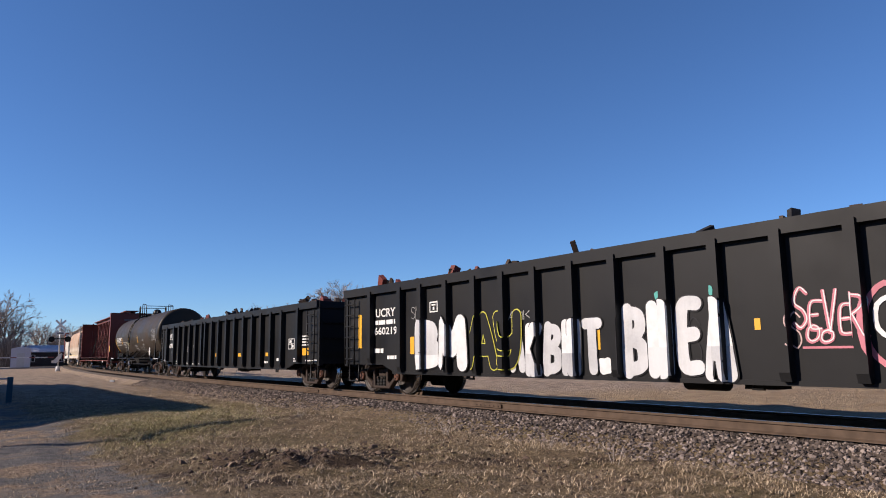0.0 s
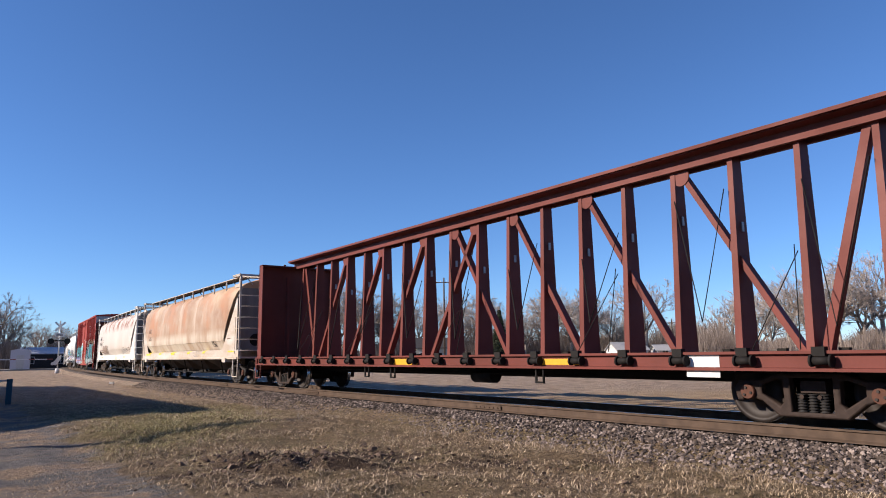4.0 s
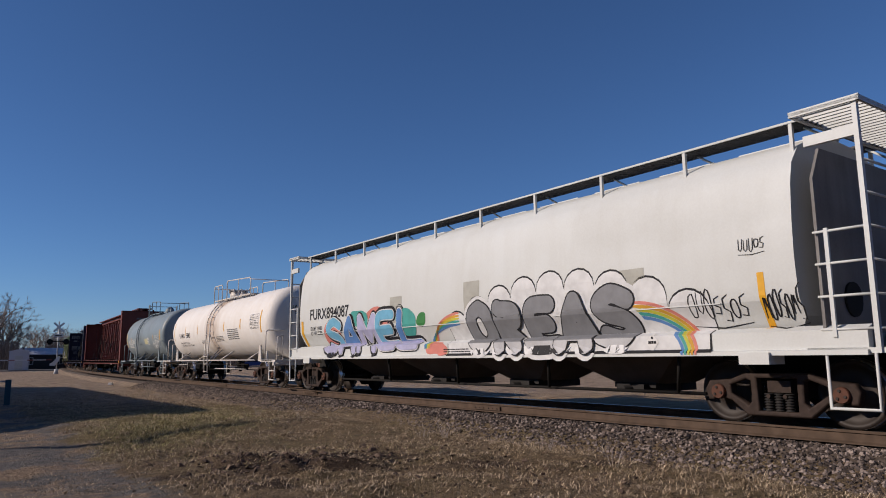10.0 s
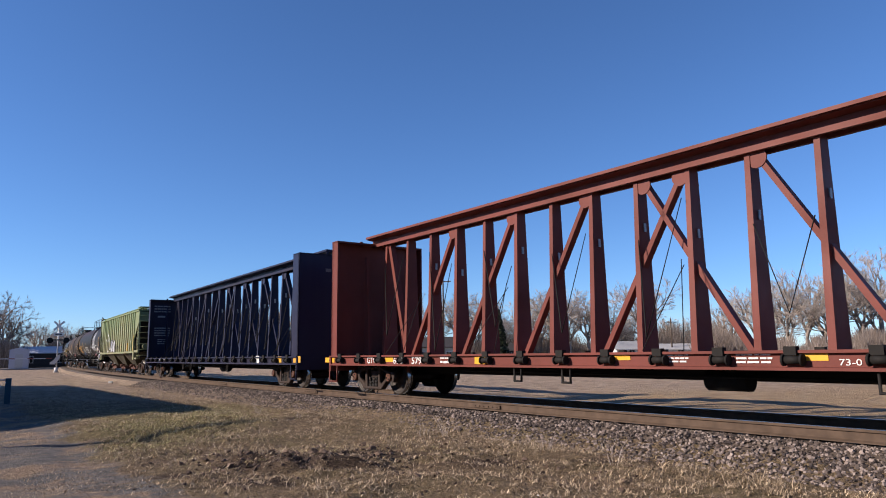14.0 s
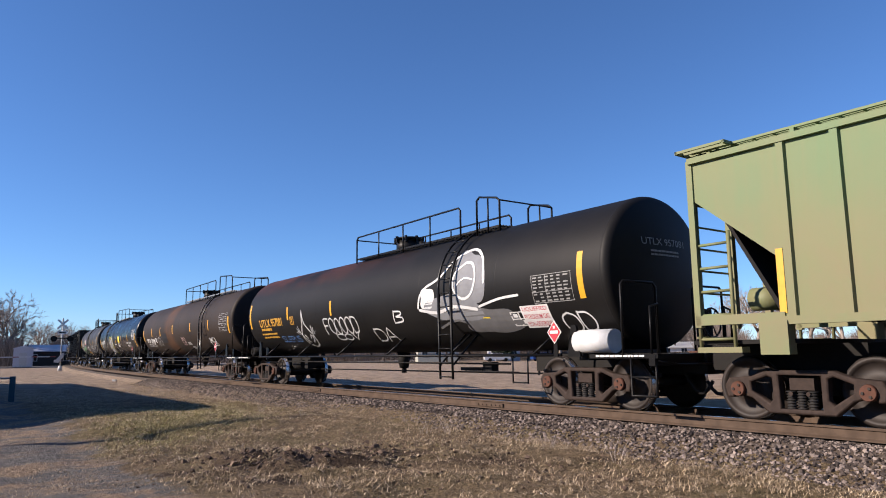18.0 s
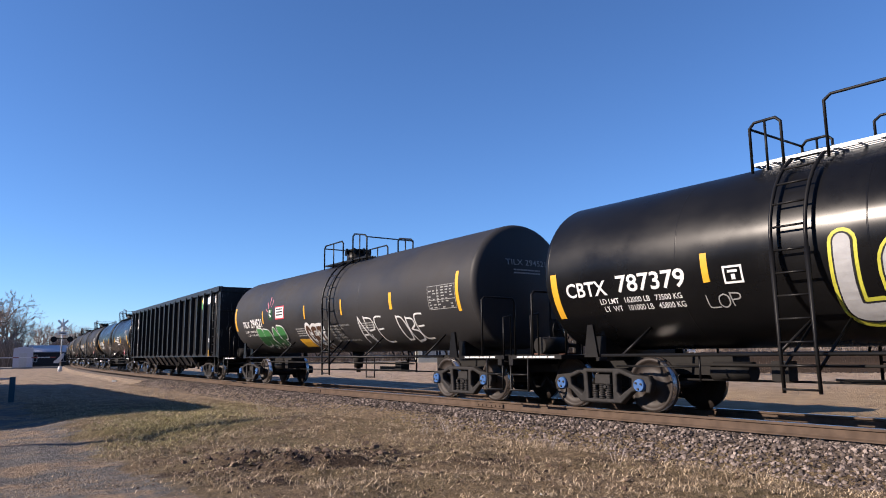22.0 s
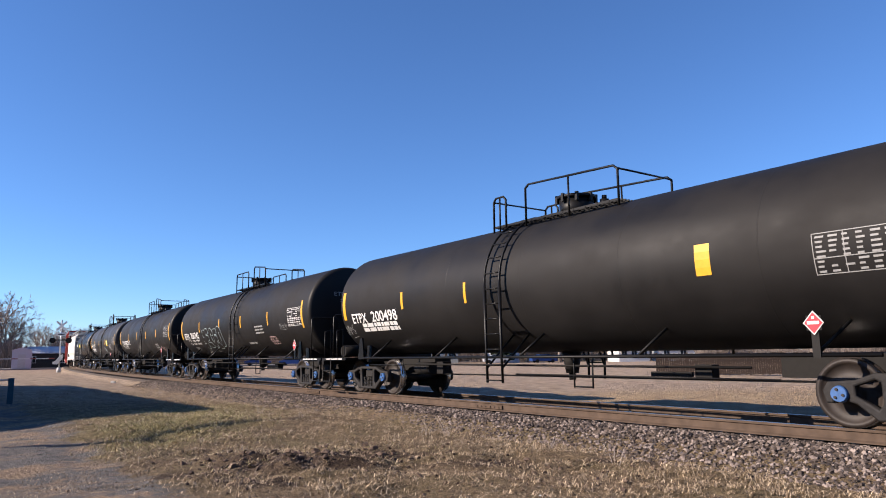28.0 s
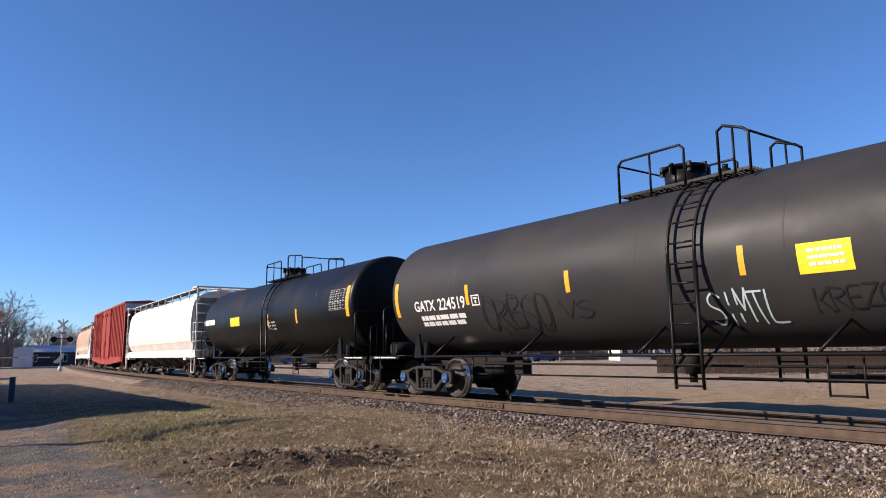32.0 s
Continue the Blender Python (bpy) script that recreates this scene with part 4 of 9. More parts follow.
    for k in (2, 5, 9, 13, 16):
        pipe("tie_down_cable", UNDER, car, .008, [(xs[k], -.45, 2.6), (xs[k] + rnd.uniform(.2, .5), -1.2, 1.05)], [(xs[k] + .05, -.45, 2.5), (xs[k] - rnd.uniform(.2, .5), -1.25, 1.05)], n=4)
    for s in (-1, 1):
        x = s * (X - .02) + shift
        x2 = x - s * (.5 if s > 0 else .34)
        boxes("bulkhead", mat, car, (min(x, x - s * .08), max(x, x - s * .08), -1.47, 1.47, .98, 4.32))
        for y in (-1.47, 1.43):
            boxes("bulkhead_post", mat, car, (min(x, x2), max(x, x2), y, y + .04 * 1, .98, 4.32))
        boxes("bulkhead_cap", mat, car, (min(x, x2), max(x, x2), -1.47, 1.47, 4.28, 4.33))
        for t in (-1, 1):
            bm = new_bm()
            prism(bm, [(x2, 1.0), (x2, 3.9), (x2 - s * .12, 3.9), (x2 - s * .3, 1.0)], t * .55 - .03, t * .55 + .03)
            part("bulkhead_web", bm, mat, car)
        bm = new_bm()
        for q in (-.5, .5):
            box(bm, x + s * .0 - .02, x + s * .0 + .02, q - .04, q + .04, 4.33, 4.42)
        part("top_lug", bm, mat, car)
        lo, hi = sorted((s * (a - 1), s * (X + .15) + shift))
        boxes("draft_sill", UNDER, car, (lo, hi, -.3, .3, .62, .9))
        coupler(car, s * (X + .1) + shift)
        pipe("sill_step", mat, car, .02, [(x, -1.5, .8), (x, -1.5, .32), (x - s * .45, -1.5, .32), (x - s * .45, -1.5, .8)])
        boxes("end_sill", mat, car, (x - .05, x + .05, -1.5, 1.5, .6, .98))
    boxes("center_sill", UNDER, car, (-a, a, -.25, .25, .55, .9))
    bm = new_bm()
    for k in range(9):
        x = -8 + 16 * k / 8
        box(bm, x - .08, x + .08, -1.4, 1.4, .72, .9)
    cyl(bm, (1.2, -.7, .58), (1.9, -.7, .58), .17, 12)
    tube(bm, [(-5, -.9, .66), (5, -.9, .62)], .02)
    part("underframe", bm, UNDER, car)
    for x in (-2.6, -1.3, 4.0):
        pipe("step_iron", UNDER, car, .02, [(x, -1.45, .8), (x, -1.45, .5), (x + .2, -1.45, .5), (x + .2, -1.45, .8)])
    return car, lambda x, z: 1.463, a


GH_POSTS = [-6.48, -5.76, -5.04, -4.31, -3.57, -2.81, -2.02, -1.18, -.34, .52, 1.38, 2.26, 3.05, 3.82, 4.55, 5.32, 5.98, 6.66]


def rib_hopper(label, front, rear, mat, shift=.1):
    car, a = start_car("covered_hopper", label, "hopper car", front, rear, "brown", "rust", "covered hoppers of the train")
    W, top, low = 1.47, 3.9, 1.43
    dark = mat
    for s in (-1, 1):
        bm = new_bm()
        prism(bm, [(-6.72 + shift, low), (-6.72 + shift, 2.25), (-8.0 + shift, 3.28), (-8.0 + shift, top), (8.0 + shift, top), (7.92 + shift, 3.28), (6.6 + shift, 2.25), (6.72 + shift, low)], s * W - .025, s * W + .025)
        part("side_sheet", bm, mat, car)
        for k in range(18):
            x = GH_POSTS[k]
            bm = new_bm()
            prism(bm, [(x - .07, s * (W + .02)), (x - .05, s * (W + .075)), (x + .05, s * (W + .075)), (x + .07, s * (W + .02))], low + .02, top - .02, axis='z')
            part("side_post", bm, mat, car)
        boxes("side_sill", mat, car, (-6.75 + shift, 6.75 + shift, s * (W + .02) - .06, s * (W + .02) + .06, low - .08, low + .03))
        boxes("top_chord", mat, car, (-8.02 + shift, 8.02 + shift, s * (W + .02) - .07, s * (W + .02) + .07, top - .06, top + .03))
        bm = new_bm()
        for k in range(7):
            y = s * (.85 + k * .07)
            box(bm, -8.1 + shift, 8.1 + shift, y - .012, y + .012, 4.06, 4.09)
        for k in range(54):
            x = -8 + 16 * k / 53 + shift
            box(bm, x - .012, x + .012, min(s * .84, s * 1.29), max(s * .84, s * 1.29), 4.06, 4.085)
        box(bm, -8.1 + shift, 8.1 + shift, s * 1.3 - .01, s * 1.3 + .01, 4.06, 4.095)
        part("running_board", bm, mat, car)
        for k in range(13):
            x = -7.8 + 15.6 * k / 12 + shift
            boxes("support_post", mat, car, (x - .03, x + .03, s * 1.28 - .03, s * 1.28 + .03, 3.88, 4.06))
    bm = new_bm()
    prism(bm, [(-W, top - .05), (-W, top), (-.6, top + .12), (.6, top + .12), (W, top), (W, top - .05)], -8.0 + shift, 8.0 + shift, axis='x')
    part("roof", bm, mat, car)
    for k in range(9):
        x = -6.8 + 13.6 * k / 8 + shift
        boxes("roof_hatch", mat, car, (x - .6, x + .6, -.32, .32, top + .1, top + .22))
    for s in (-1, 1):
        bm = new_bm()
        prism(bm, [(s * 6.7 + shift, low), (s * 6.7 + shift, low + .06), (s * 8.0 + shift, top - .06), (s * 8.04 + shift, top - .06), (s * 6.74 + shift, low)][::1], -W + .03, W - .03)
        # black stands for the shade inside the sloping end
        part("slope_sheet", bm, UNDER, car, "sloping end painted black for its shade")
        boxes("end_sheet", mat, car, (s * 8.0 + shift - .02, s * 8.0 + shift + .02, -W, W, 3.2, top))
        for y in (-W, -.5, .5, W):
            boxes("end_post", mat, car, (s * 8.02 + shift - .05, s * 8.02 + shift + .05, y - .05, y + .05, 1.35, 3.9))
        for y in (-W, W):
            x = s * 8.02 + shift
            grab("side_ladder", mat, car, min(x, x - s * .55), max(x, x - s * .55), y, 1.0, 2.75, 5, .022, .028)
            boxes("end_side_sill", mat, car, (min(s * 6.7, s * 8.05) + shift, max(s * 6.7, s * 8.05) + shift, y - .05, y + .05, 1.38, 1.52))
            boxes("ladder_foot", mat, car, (min(x, x - s * .7), max(x, x - s * .7), y - .1, y + .1, .98, 1.06))
            boxes("jack_pad", mat, car, (s * 6.85 + shift - .2, s * 6.85 + shift + .2, y - .1, y + .1, .95, 1.4))
        for k in range(8):
            z = 1.2 + k * .34
            pipe("rung", mat, car, .018, [(s * 8.08 + shift, -W, z), (s * 8.08 + shift, -.5, z)])
        bm = new_bm()
        lo, hi = sorted((s * 7.4 + shift, s * 8.25 + shift))
        for k in range(20):
            y = -1.5 + 3.0 * k / 19
            box(bm, lo, hi, y - .02, y + .02, 4.06, 4.1)
        box(bm, hi - .04, hi, -1.52, 1.52, 4.05, 4.1)
        box(bm, lo, lo + .04, -1.52, 1.52, 4.05, 4.1)
        part("end_walkway", bm, mat, car)
        cx = s * 7.2 + shift
        bm = new_bm()
        cyl(bm, (cx - .25, -.95, 1.75), (cx + .15, -.95, 1.75), .17, 14)
        part("air_reservoir", bm, mat, car)
        lo, hi = sorted((s * 5.6 + shift, s * 8.6 + shift))
        boxes("draft_sill", UNDER, car, (lo, hi, -.3, .3, .7, 1.1))
        boxes("end_platform", UNDER, car, (min(s * 6.6, s * 8.2) + shift, max(s * 6.6, s * 8.2) + shift, -1.4, 1.4, 1.1, 1.16))
        coupler(car, s * 8.5 + shift)
    for k in range(3):
        x = (-3.75, .0, 3.75)[k] + shift
        bm = new_bm()
        lo = [bm.verts.new((x + sx * .45, sy * .8, .5)) for sx, sy in ((-1, -1), (1, -1), (1, 1), (-1, 1))]
        hi = [bm.verts.new((x + sx * 1.9, sy * 1.42, 1.42)) for sx, sy in ((-1, -1), (1, -1), (1, 1), (-1, 1))]
        bm.faces.new(lo[::-1])
        bm.faces.new(hi)
        for i in range(4):
            bm.faces.new((lo[i], lo[(i + 1) % 4], hi[(i + 1) % 4], hi[i]))
        part("discharge_bay", bm, BAY_GREEN, car, "grimy dark green discharge bay")
        bm = new_bm()
        box(bm, x - .8, x + .8, -1.0, 1.0, .34, .46)
        cyl(bm, (x, -1.2, .55), (x, -.9, .55), .09, 10)
        box(bm, x - .5, x + .5, -1.02, -.8, .46, .54)
        part("outlet_gate", bm, CAP_RUST, car)
    return car, lambda x, z: W + (.078 if any(abs(x - q) < .052 for q in GH_POSTS) else .03), [q + d for q in GH_POSTS for d in (-.07, -.05, .05, .07)]


BAY_GREEN = paint("grimy green bay paint", (.09, .08, .05), (.06, .048, .036), .65, .9, .6, 53)
# ---- ground, track and surroundings ----
def beyond(nt, place, way, lo, hi, wobble):
    """How far a point lies past a line on the ground, its edge broken by noise."""
    tc = nt.nodes.new("ShaderNodeTexCoord")
    sub = nt.nodes.new("ShaderNodeVectorMath")
    sub.operation = 'SUBTRACT'
    sub.inputs[1].default_value = place
    dot = nt.nodes.new("ShaderNodeVectorMath")
    dot.operation = 'DOT_PRODUCT'
    dot.inputs[1].default_value = way
    nt.links.new(tc.outputs["Object"], sub.inputs[0])
    nt.links.new(sub.outputs[0], dot.inputs[0])
    add = nt.nodes.new("ShaderNodeMath")
    add.operation = 'ADD'
    nt.links.new(dot.outputs["Value"], add.inputs[0])
    wob = nt.nodes.new("ShaderNodeMapRange")
    wob.inputs[3].default_value, wob.inputs[4].default_value = -wobble, wobble
    nt.links.new(noisy(nt, .9, detail=7, lo=.25, hi=.75, rough=.7), wob.inputs[0])
    nt.links.new(wob.outputs[0], add.inputs[1])
    mr = nt.nodes.new("ShaderNodeMapRange")
    mr.inputs[1].default_value, mr.inputs[2].default_value = lo, hi
    nt.links.new(add.outputs[0], mr.inputs[0])
    return mr.outputs[0]


def patch(nt, place, size, soft=.5):
    """A round patch on the ground with a ragged edge: 1 inside, 0 outside."""
    tc = nt.nodes.new("ShaderNodeTexCoord")
    mp = nt.nodes.new("ShaderNodeMapping")
    mp.inputs["Location"].default_value = (-place[0] / size[0], -place[1] / size[1], 0)
    mp.inputs["Scale"].default_value = (1 / size[0], 1 / size[1], 0)
    ln = nt.nodes.new("ShaderNodeVectorMath")
    ln.operation = 'LENGTH'
    nt.links.new(tc.outputs["Object"], mp.inputs[0])
    nt.links.new(mp.outputs[0], ln.inputs[0])
    add = nt.nodes.new("ShaderNodeMath")
    add.operation = 'ADD'
    wob = nt.nodes.new("ShaderNodeMapRange")
    wob.inputs[3].default_value, wob.inputs[4].default_value = -.35, .35
    nt.links.new(noisy(nt, 1.6, detail=7, lo=.3, hi=.7, rough=.7, shift=place[0]), wob.inputs[0])
    nt.links.new(ln.outputs["Value"], add.inputs[0])
    nt.links.new(wob.outputs[0], add.inputs[1])
    mr = nt.nodes.new("ShaderNodeMapRange")
    mr.inputs[1].default_value, mr.inputs[2].default_value = 1 + soft * .5, 1 - soft * .5
    nt.links.new(add.outputs[0], mr.inputs[0])
    return mr.outputs[0]


def grass_ground():
    """Matted winter turf over dark soil, a green patch, dug earth, and a worn grey drive."""
    m, nt, b = blank("dry winter grass ground", .95)
    b.inputs["Specular IOR Level"].default_value = .15
    a = noisy(nt, .45, detail=6, lo=.4, hi=.62)
    f = noisy(nt, 5, detail=8, lo=.36, hi=.64, rough=.75)
    g = noisy(nt, 26, detail=6, lo=.36, hi=.62, shift=4, rough=.7)
    c = mixed(nt, (.15, .107, .07), (.34, .25, .152), f)
    c = mixed(nt, c, (.038, .027, .02), maths(nt, 'MULTIPLY', g, .62))
    c = mixed(nt, c, (.29, .222, .14), maths(nt, 'MULTIPLY', noisy(nt, 60, (1, 1, 1), 3, .58, .72, shift=9), .6))
    c = mixed(nt, c, (.135, .12, .045), maths(nt, 'MULTIPLY', a, .3))
    turf = mixed(nt, mixed(nt, (.16, .14, .06), (.33, .265, .13), f), (.05, .048, .018), maths(nt, 'MULTIPLY', g, .6))
    for place, size in (((-5.5, 13.8), (1.5, 2.8)), ((-6.8, 18.5), (1.5, 3.2))):
        c = mixed(nt, c, turf, maths(nt, 'MULTIPLY', patch(nt, place, size, .9), .5))
    earth = mixed(nt, (.034, .024, .018), (.085, .058, .042), noisy(nt, 9, detail=6, lo=.3, hi=.7))
    for place, size in (((-2.35, 9.75), (.62, .5)), ((-1.35, 9.7), (.6, .35)), ((-1.0, 11.0), (.7, .4)), ((-2.1, 8.4), (.5, .28)), ((.5, 9.9), (.8, .3)), ((-3.3, 9.0), (.5, .22)), ((2.4, 9.9), (.6, .3))):
        c = mixed(nt, c, earth, maths(nt, 'MULTIPLY', patch(nt, place, size, .7), .85))
    straw = beyond(nt, (8.6, 6.4, 0), (.804, .594, 0), 4, 8, 1.5)
    c = mixed(nt, c, mixed(nt, (.27, .19, .115), (.4, .3, .185), noisy(nt, 1.2, (1, 1, 1), 6, .3, .7)), straw)
    meadow = beyond(nt, (-9, 24, 0), (-.2, .98, 0), -2, 3, 2)
    c = mixed(nt, c, mixed(nt, (.23, .175, .13), (.42, .33, .245), noisy(nt, 1.5, (1, 1, 1), 7, .35, .65)), maths(nt, 'MULTIPLY', meadow, .85))
    tar = mixed(nt, (.1, .096, .094), (.19, .177, .165), noisy(nt, 4, (1, 1, 1), 7, .35, .65, rough=.7))
    tar = mixed(nt, tar, (.2, .185, .17), maths(nt, 'MULTIPLY', noisy(nt, 55, detail=2, lo=.55, hi=.7), .6))
    tar = mixed(nt, tar, mixed(nt, (.15, .11, .076), (.4, .3, .205), g), noisy(nt, 1.1, (1, 1, 1), 7, .46, .58, rough=.72, shift=2))
    drive = beyond(nt, (-5.1, 11.1, 0), (-.817, -.577, 0), -.05, .3, .75)
    c = mixed(nt, c, tar, drive)
    nt.links.new(c, b.inputs["Base Color"])
    bumped(nt, b, mixed(nt, f, g, .4), .9, .07)
    return m


def islands(name, c0, c1, c2, rough=.85, noise_scale=None):
    """A material for joined small pieces, each of its own shade."""
    m, nt, b = blank(name, rough)
    geo = nt.nodes.new("ShaderNodeNewGeometry")
    ramp = nt.nodes.new("ShaderNodeValToRGB")
    c0, c1, c2 = toned_down(c0), toned_down(c1), toned_down(c2)
    ramp.color_ramp.elements[0].color, ramp.color_ramp.elements[1].color = (*c0, 1), (*c2, 1)
    e = ramp.color_ramp.elements.new(.5)
    e.color = (*c1, 1)
    nt.links.new(geo.outputs["Random Per Island"], ramp.inputs[0])
    nt.links.new(ramp.outputs[0], b.inputs["Base Color"])
    return m


GROUND = grass_ground()
GRAVEL = plain("grey ballast stone", (.19, .145, .11), .9, 0, .7, 14)
STONES = islands("crushed ballast stones", (.05, .039, .034), (.155, .12, .1), (.44, .36, .31))
BLADES = islands("dry grass blades", (.15, .102, .064), (.42, .31, .19), (.84, .68, .46))
GREEN_BLADES = islands("dull green grass blades", (.17, .155, .055), (.4, .35, .14), (.74, .62, .34))
CLODS = islands("earth clods", (.07, .045, .03), (.15, .1, .068), (.26, .18, .125))
BARK = plain("grey brown bark", (.46, .385, .32), .9, 0, .5, 8)
TWIG = plain("bare winter twigs", (.66, .57, .49), .9, 0, .4, 3)
EVERGREEN = islands("dark evergreen sprays", (.02, .03, .015), (.04, .055, .025), (.07, .085, .04))
BRUSH = islands("brown winter brush", (.17, .135, .115), (.28, .225, .185), (.42, .35, .295))
SIDING = plain("white house siding", (.75, .75, .74), .6, 0, .12, 4)
PALE_ROOF = plain("pale weathered roofing", (.5, .5, .5), .7, 0, .2, 3)
CREAM_SIDING = plain("pale cream siding", (.5, .5, .43), .7, 0, .15, 3)
ROOFING = plain("dark shingle roof", (.10, .095, .095), .85, 0, .3, 6)
GLASS = plain("dark window glass", (.03, .04, .05), .1, 0, .2)
BOX_GREY = plain("pale lilac grey metal cabinet", (.6, .61, .68), .5, 0, .2)
POST_BLUE = plain("blue painted post", (.03, .12, .18), .5, 0, .3)
POLE_WOOD = plain("weathered pole wood", (.16, .12, .09), .9, 0, .4)
SIGNAL_BLACK = plain("signal black", (.015, .015, .015), .5)
SIGNAL_SILVER = plain("silver painted mast", (.6, .6, .6), .4, .3, .2)


def fade(x, a, b):
    t = min(1, max(0, (x - a) / (b - a)))
    return t * t * (3 - 2 * t)


def lay(u, off):
    """Height of the ground, u along and off metres beyond the track's centre line."""
    x, y = u * .11, off * .11
    z = .10 * noise.noise((x * 1.3, y * 1.3, 3)) + .055 * noise.noise((x * 6, y * 6, 8)) + .03 * noise.noise((x * 15, y * 15, 2))
    z *= fade(abs(off), 2, 6)
    q = spot(u, off=off)
    if -60 < u < 0 and -11 < off < -2:
        # hummocks of turf, dug earth, and the flatter drive
        far = fade(abs(off), 2.2, 3.2)
        turf = fade(-.817 * (q.x + 5.1) - .577 * (q.y - 11.1), .5, -.3)
        dug = math.exp(-((q.x + 1.8) ** 2 / 1.6 + (q.y - 9.8) ** 2 / 1.2)) + .5 * math.exp(-((q.x - .8) ** 2 / 1.5 + (q.y - 9.9) ** 2 / .7))
        bump = .05 * noise.noise((u * .9, off * .9, 1)) + (.026 + .12 * dug) * noise.noise((u * 2.3, off * 2.3, 4)) + (.014 + .09 * dug) * noise.noise((u * 5.1, off * 5.1, 6))
        z += far * (turf * (.05 + bump) + (1 - turf) * .2 * bump)
    z += .2 * math.exp(-((q.x + 5.6) ** 2 / 9 + (q.y - 15.2) ** 2 / 7)) + .1 * math.exp(-((q.x + 1.9) ** 2 / 1.2 + (q.y - 9.9) ** 2 / .8))
    bank = .22 * (1 - fade(abs(off), 1.6, 2.5))
    return z + bank - .02


def steps(a, b, first, grow):
    out, x, d = [a], a, first
    while x < b:
        x += d
        d *= grow
        out.append(min(x, b))
    return out


us = [-27 - x for x in steps(0, 2500, .16, 1.05)][::-1] + [-27 + .1 * k for k in range(1, 260)] + steps(-1, 900, 1.2, 1.2)
offs = [-10.75 - x for x in steps(0, 900, 1.5, 1.25)][::-1] + [-10.75 + .1 * k for k in range(1, 88)] + [-1.95 + .2 * k for k in range(60)]
offs += [offs[-1] + x for x in steps(0, 2500, .5, 1.12)[1:]]
verts, faces = [], []
GRID = np.array([[lay(u, o) for o in offs] for u in us])
for i, u in enumerate(us):
    for j, o in enumerate(offs):
        verts.append(spot(u, off=o, z=GRID[i, j]))
W_ = len(offs)
for i in range(len(us) - 1):
    for j in range(W_ - 1):
        faces.append((i * W_ + j, (i + 1) * W_ + j, (i + 1) * W_ + j + 1, i * W_ + j + 1))
me = bpy.data.meshes.new("ground")
me.from_pydata(verts, [], faces)
me.polygons.foreach_set("use_smooth", [True] * len(faces))
me.materials.append(GROUND)
ground = tagged(new("ground", me), "dry brown winter grass with bare earth patches", "ground", kind="structure")


def along(name, prof, off, u0, u1, step, mats, parent=None, label=""):
    """A profile (off, z) run along the track; mats: one material a profile side."""
    vs, fs, mi = [], [], []
    n = len(prof)
    k = int((u1 - u0) / step)
    for i in range(k + 1):
        u = u0 + (u1 - u0) * i / k
        for a, z in prof:
            vs.append(spot(u, off=off + a, z=z))
    for i in range(k):
        for j in range(n):
            fs.append((i * n + j, i * n + (j + 1) % n, (i + 1) * n + (j + 1) % n, (i + 1) * n + j))
            mi.append(j)
    me = bpy.data.meshes.new(name)
    me.from_pydata(vs, [], fs)
    slots = []
    for m in mats:
        if m not in slots:
            slots.append(m)
            me.materials.append(m)
    me.polygons.foreach_set("material_index", [slots.index(mats[min(j, len(mats) - 1)]) for j in mi])
    return placed(name, me, parent, label)


track = tagged(new("railway_track"), "single railway track of rusty rails on grey stone ballast", "railway track", kind="structure")
H = RAIL_Z
RAIL = [(-.07, H - .186), (-.07, H - .172), (-.012, H - .15), (-.012, H - .05), (-.036, H - .04), (-.036, H - .004), (.036, H - .004), (.036, H - .04), (.012, H - .05), (.012, H - .15), (.07, H - .172), (.07, H - .186)]
for s in (-1, 1):
    along("rail", RAIL, s * .755, -340, 40, 2.5, [RAIL_RUST] * 5 + [RAIL_TOP] + [RAIL_RUST] * 6, track, "rusty rail with a polished head")
ballast = along("ballast_bed", [(-2.35, -.05), (-1.5, .27), (-.95, .26), (-.6, .17), (.66, .16), (.9, .15), (1.35, .13), (2.6, -.05)], 0, -340, 40, 2.5, [GRAVEL], track)

TIE = bpy.data.meshes.new("tie")
bm_ = new_bm()
box(bm_, -.115, .115, -1.3, 1.3, -.17, 0)
bm_.to_mesh(TIE)
bm_.free()
TIE.materials.append(TIE_WOOD)
for k_ in range(150):
    u_ = 2 - k_ * .5
    here_, ahead_ = spot(u_), spot(u_ + .1)
    placed("tie", TIE, track, at=Matrix.Translation((here_.x, here_.y, .272)) @ Matrix.Rotation(math.atan2(ahead_.y - here_.y, ahead_.x - here_.x) + random.uniform(-.015, .015), 4, 'Z'))
for k_ in range(40):
    # spike plates on the near rail
    u_ = 1 - k_ * 1.0
    here_ = spot(u_, off=-.755)
    if k_ % 9 == 4:
        bm_ = new_bm()
        box(bm_, -.45, .45, -.055, -.014, .335, .41)
        for q_ in (-.36, -.22, -.08, .08, .22, .36):
            cyl(bm_, (q_, -.075, .372), (q_, -.05, .372), .016, 6)
        part("joint_bar", bm_, RAIL_RUST, track, at=Matrix.Translation((here_.x, here_.y, 0)) @ Matrix.Rotation(math.atan2(-CP, SP), 4, 'Z'))

# ---- loose stones, grass and earth ----
rng = np.random.default_rng(7)


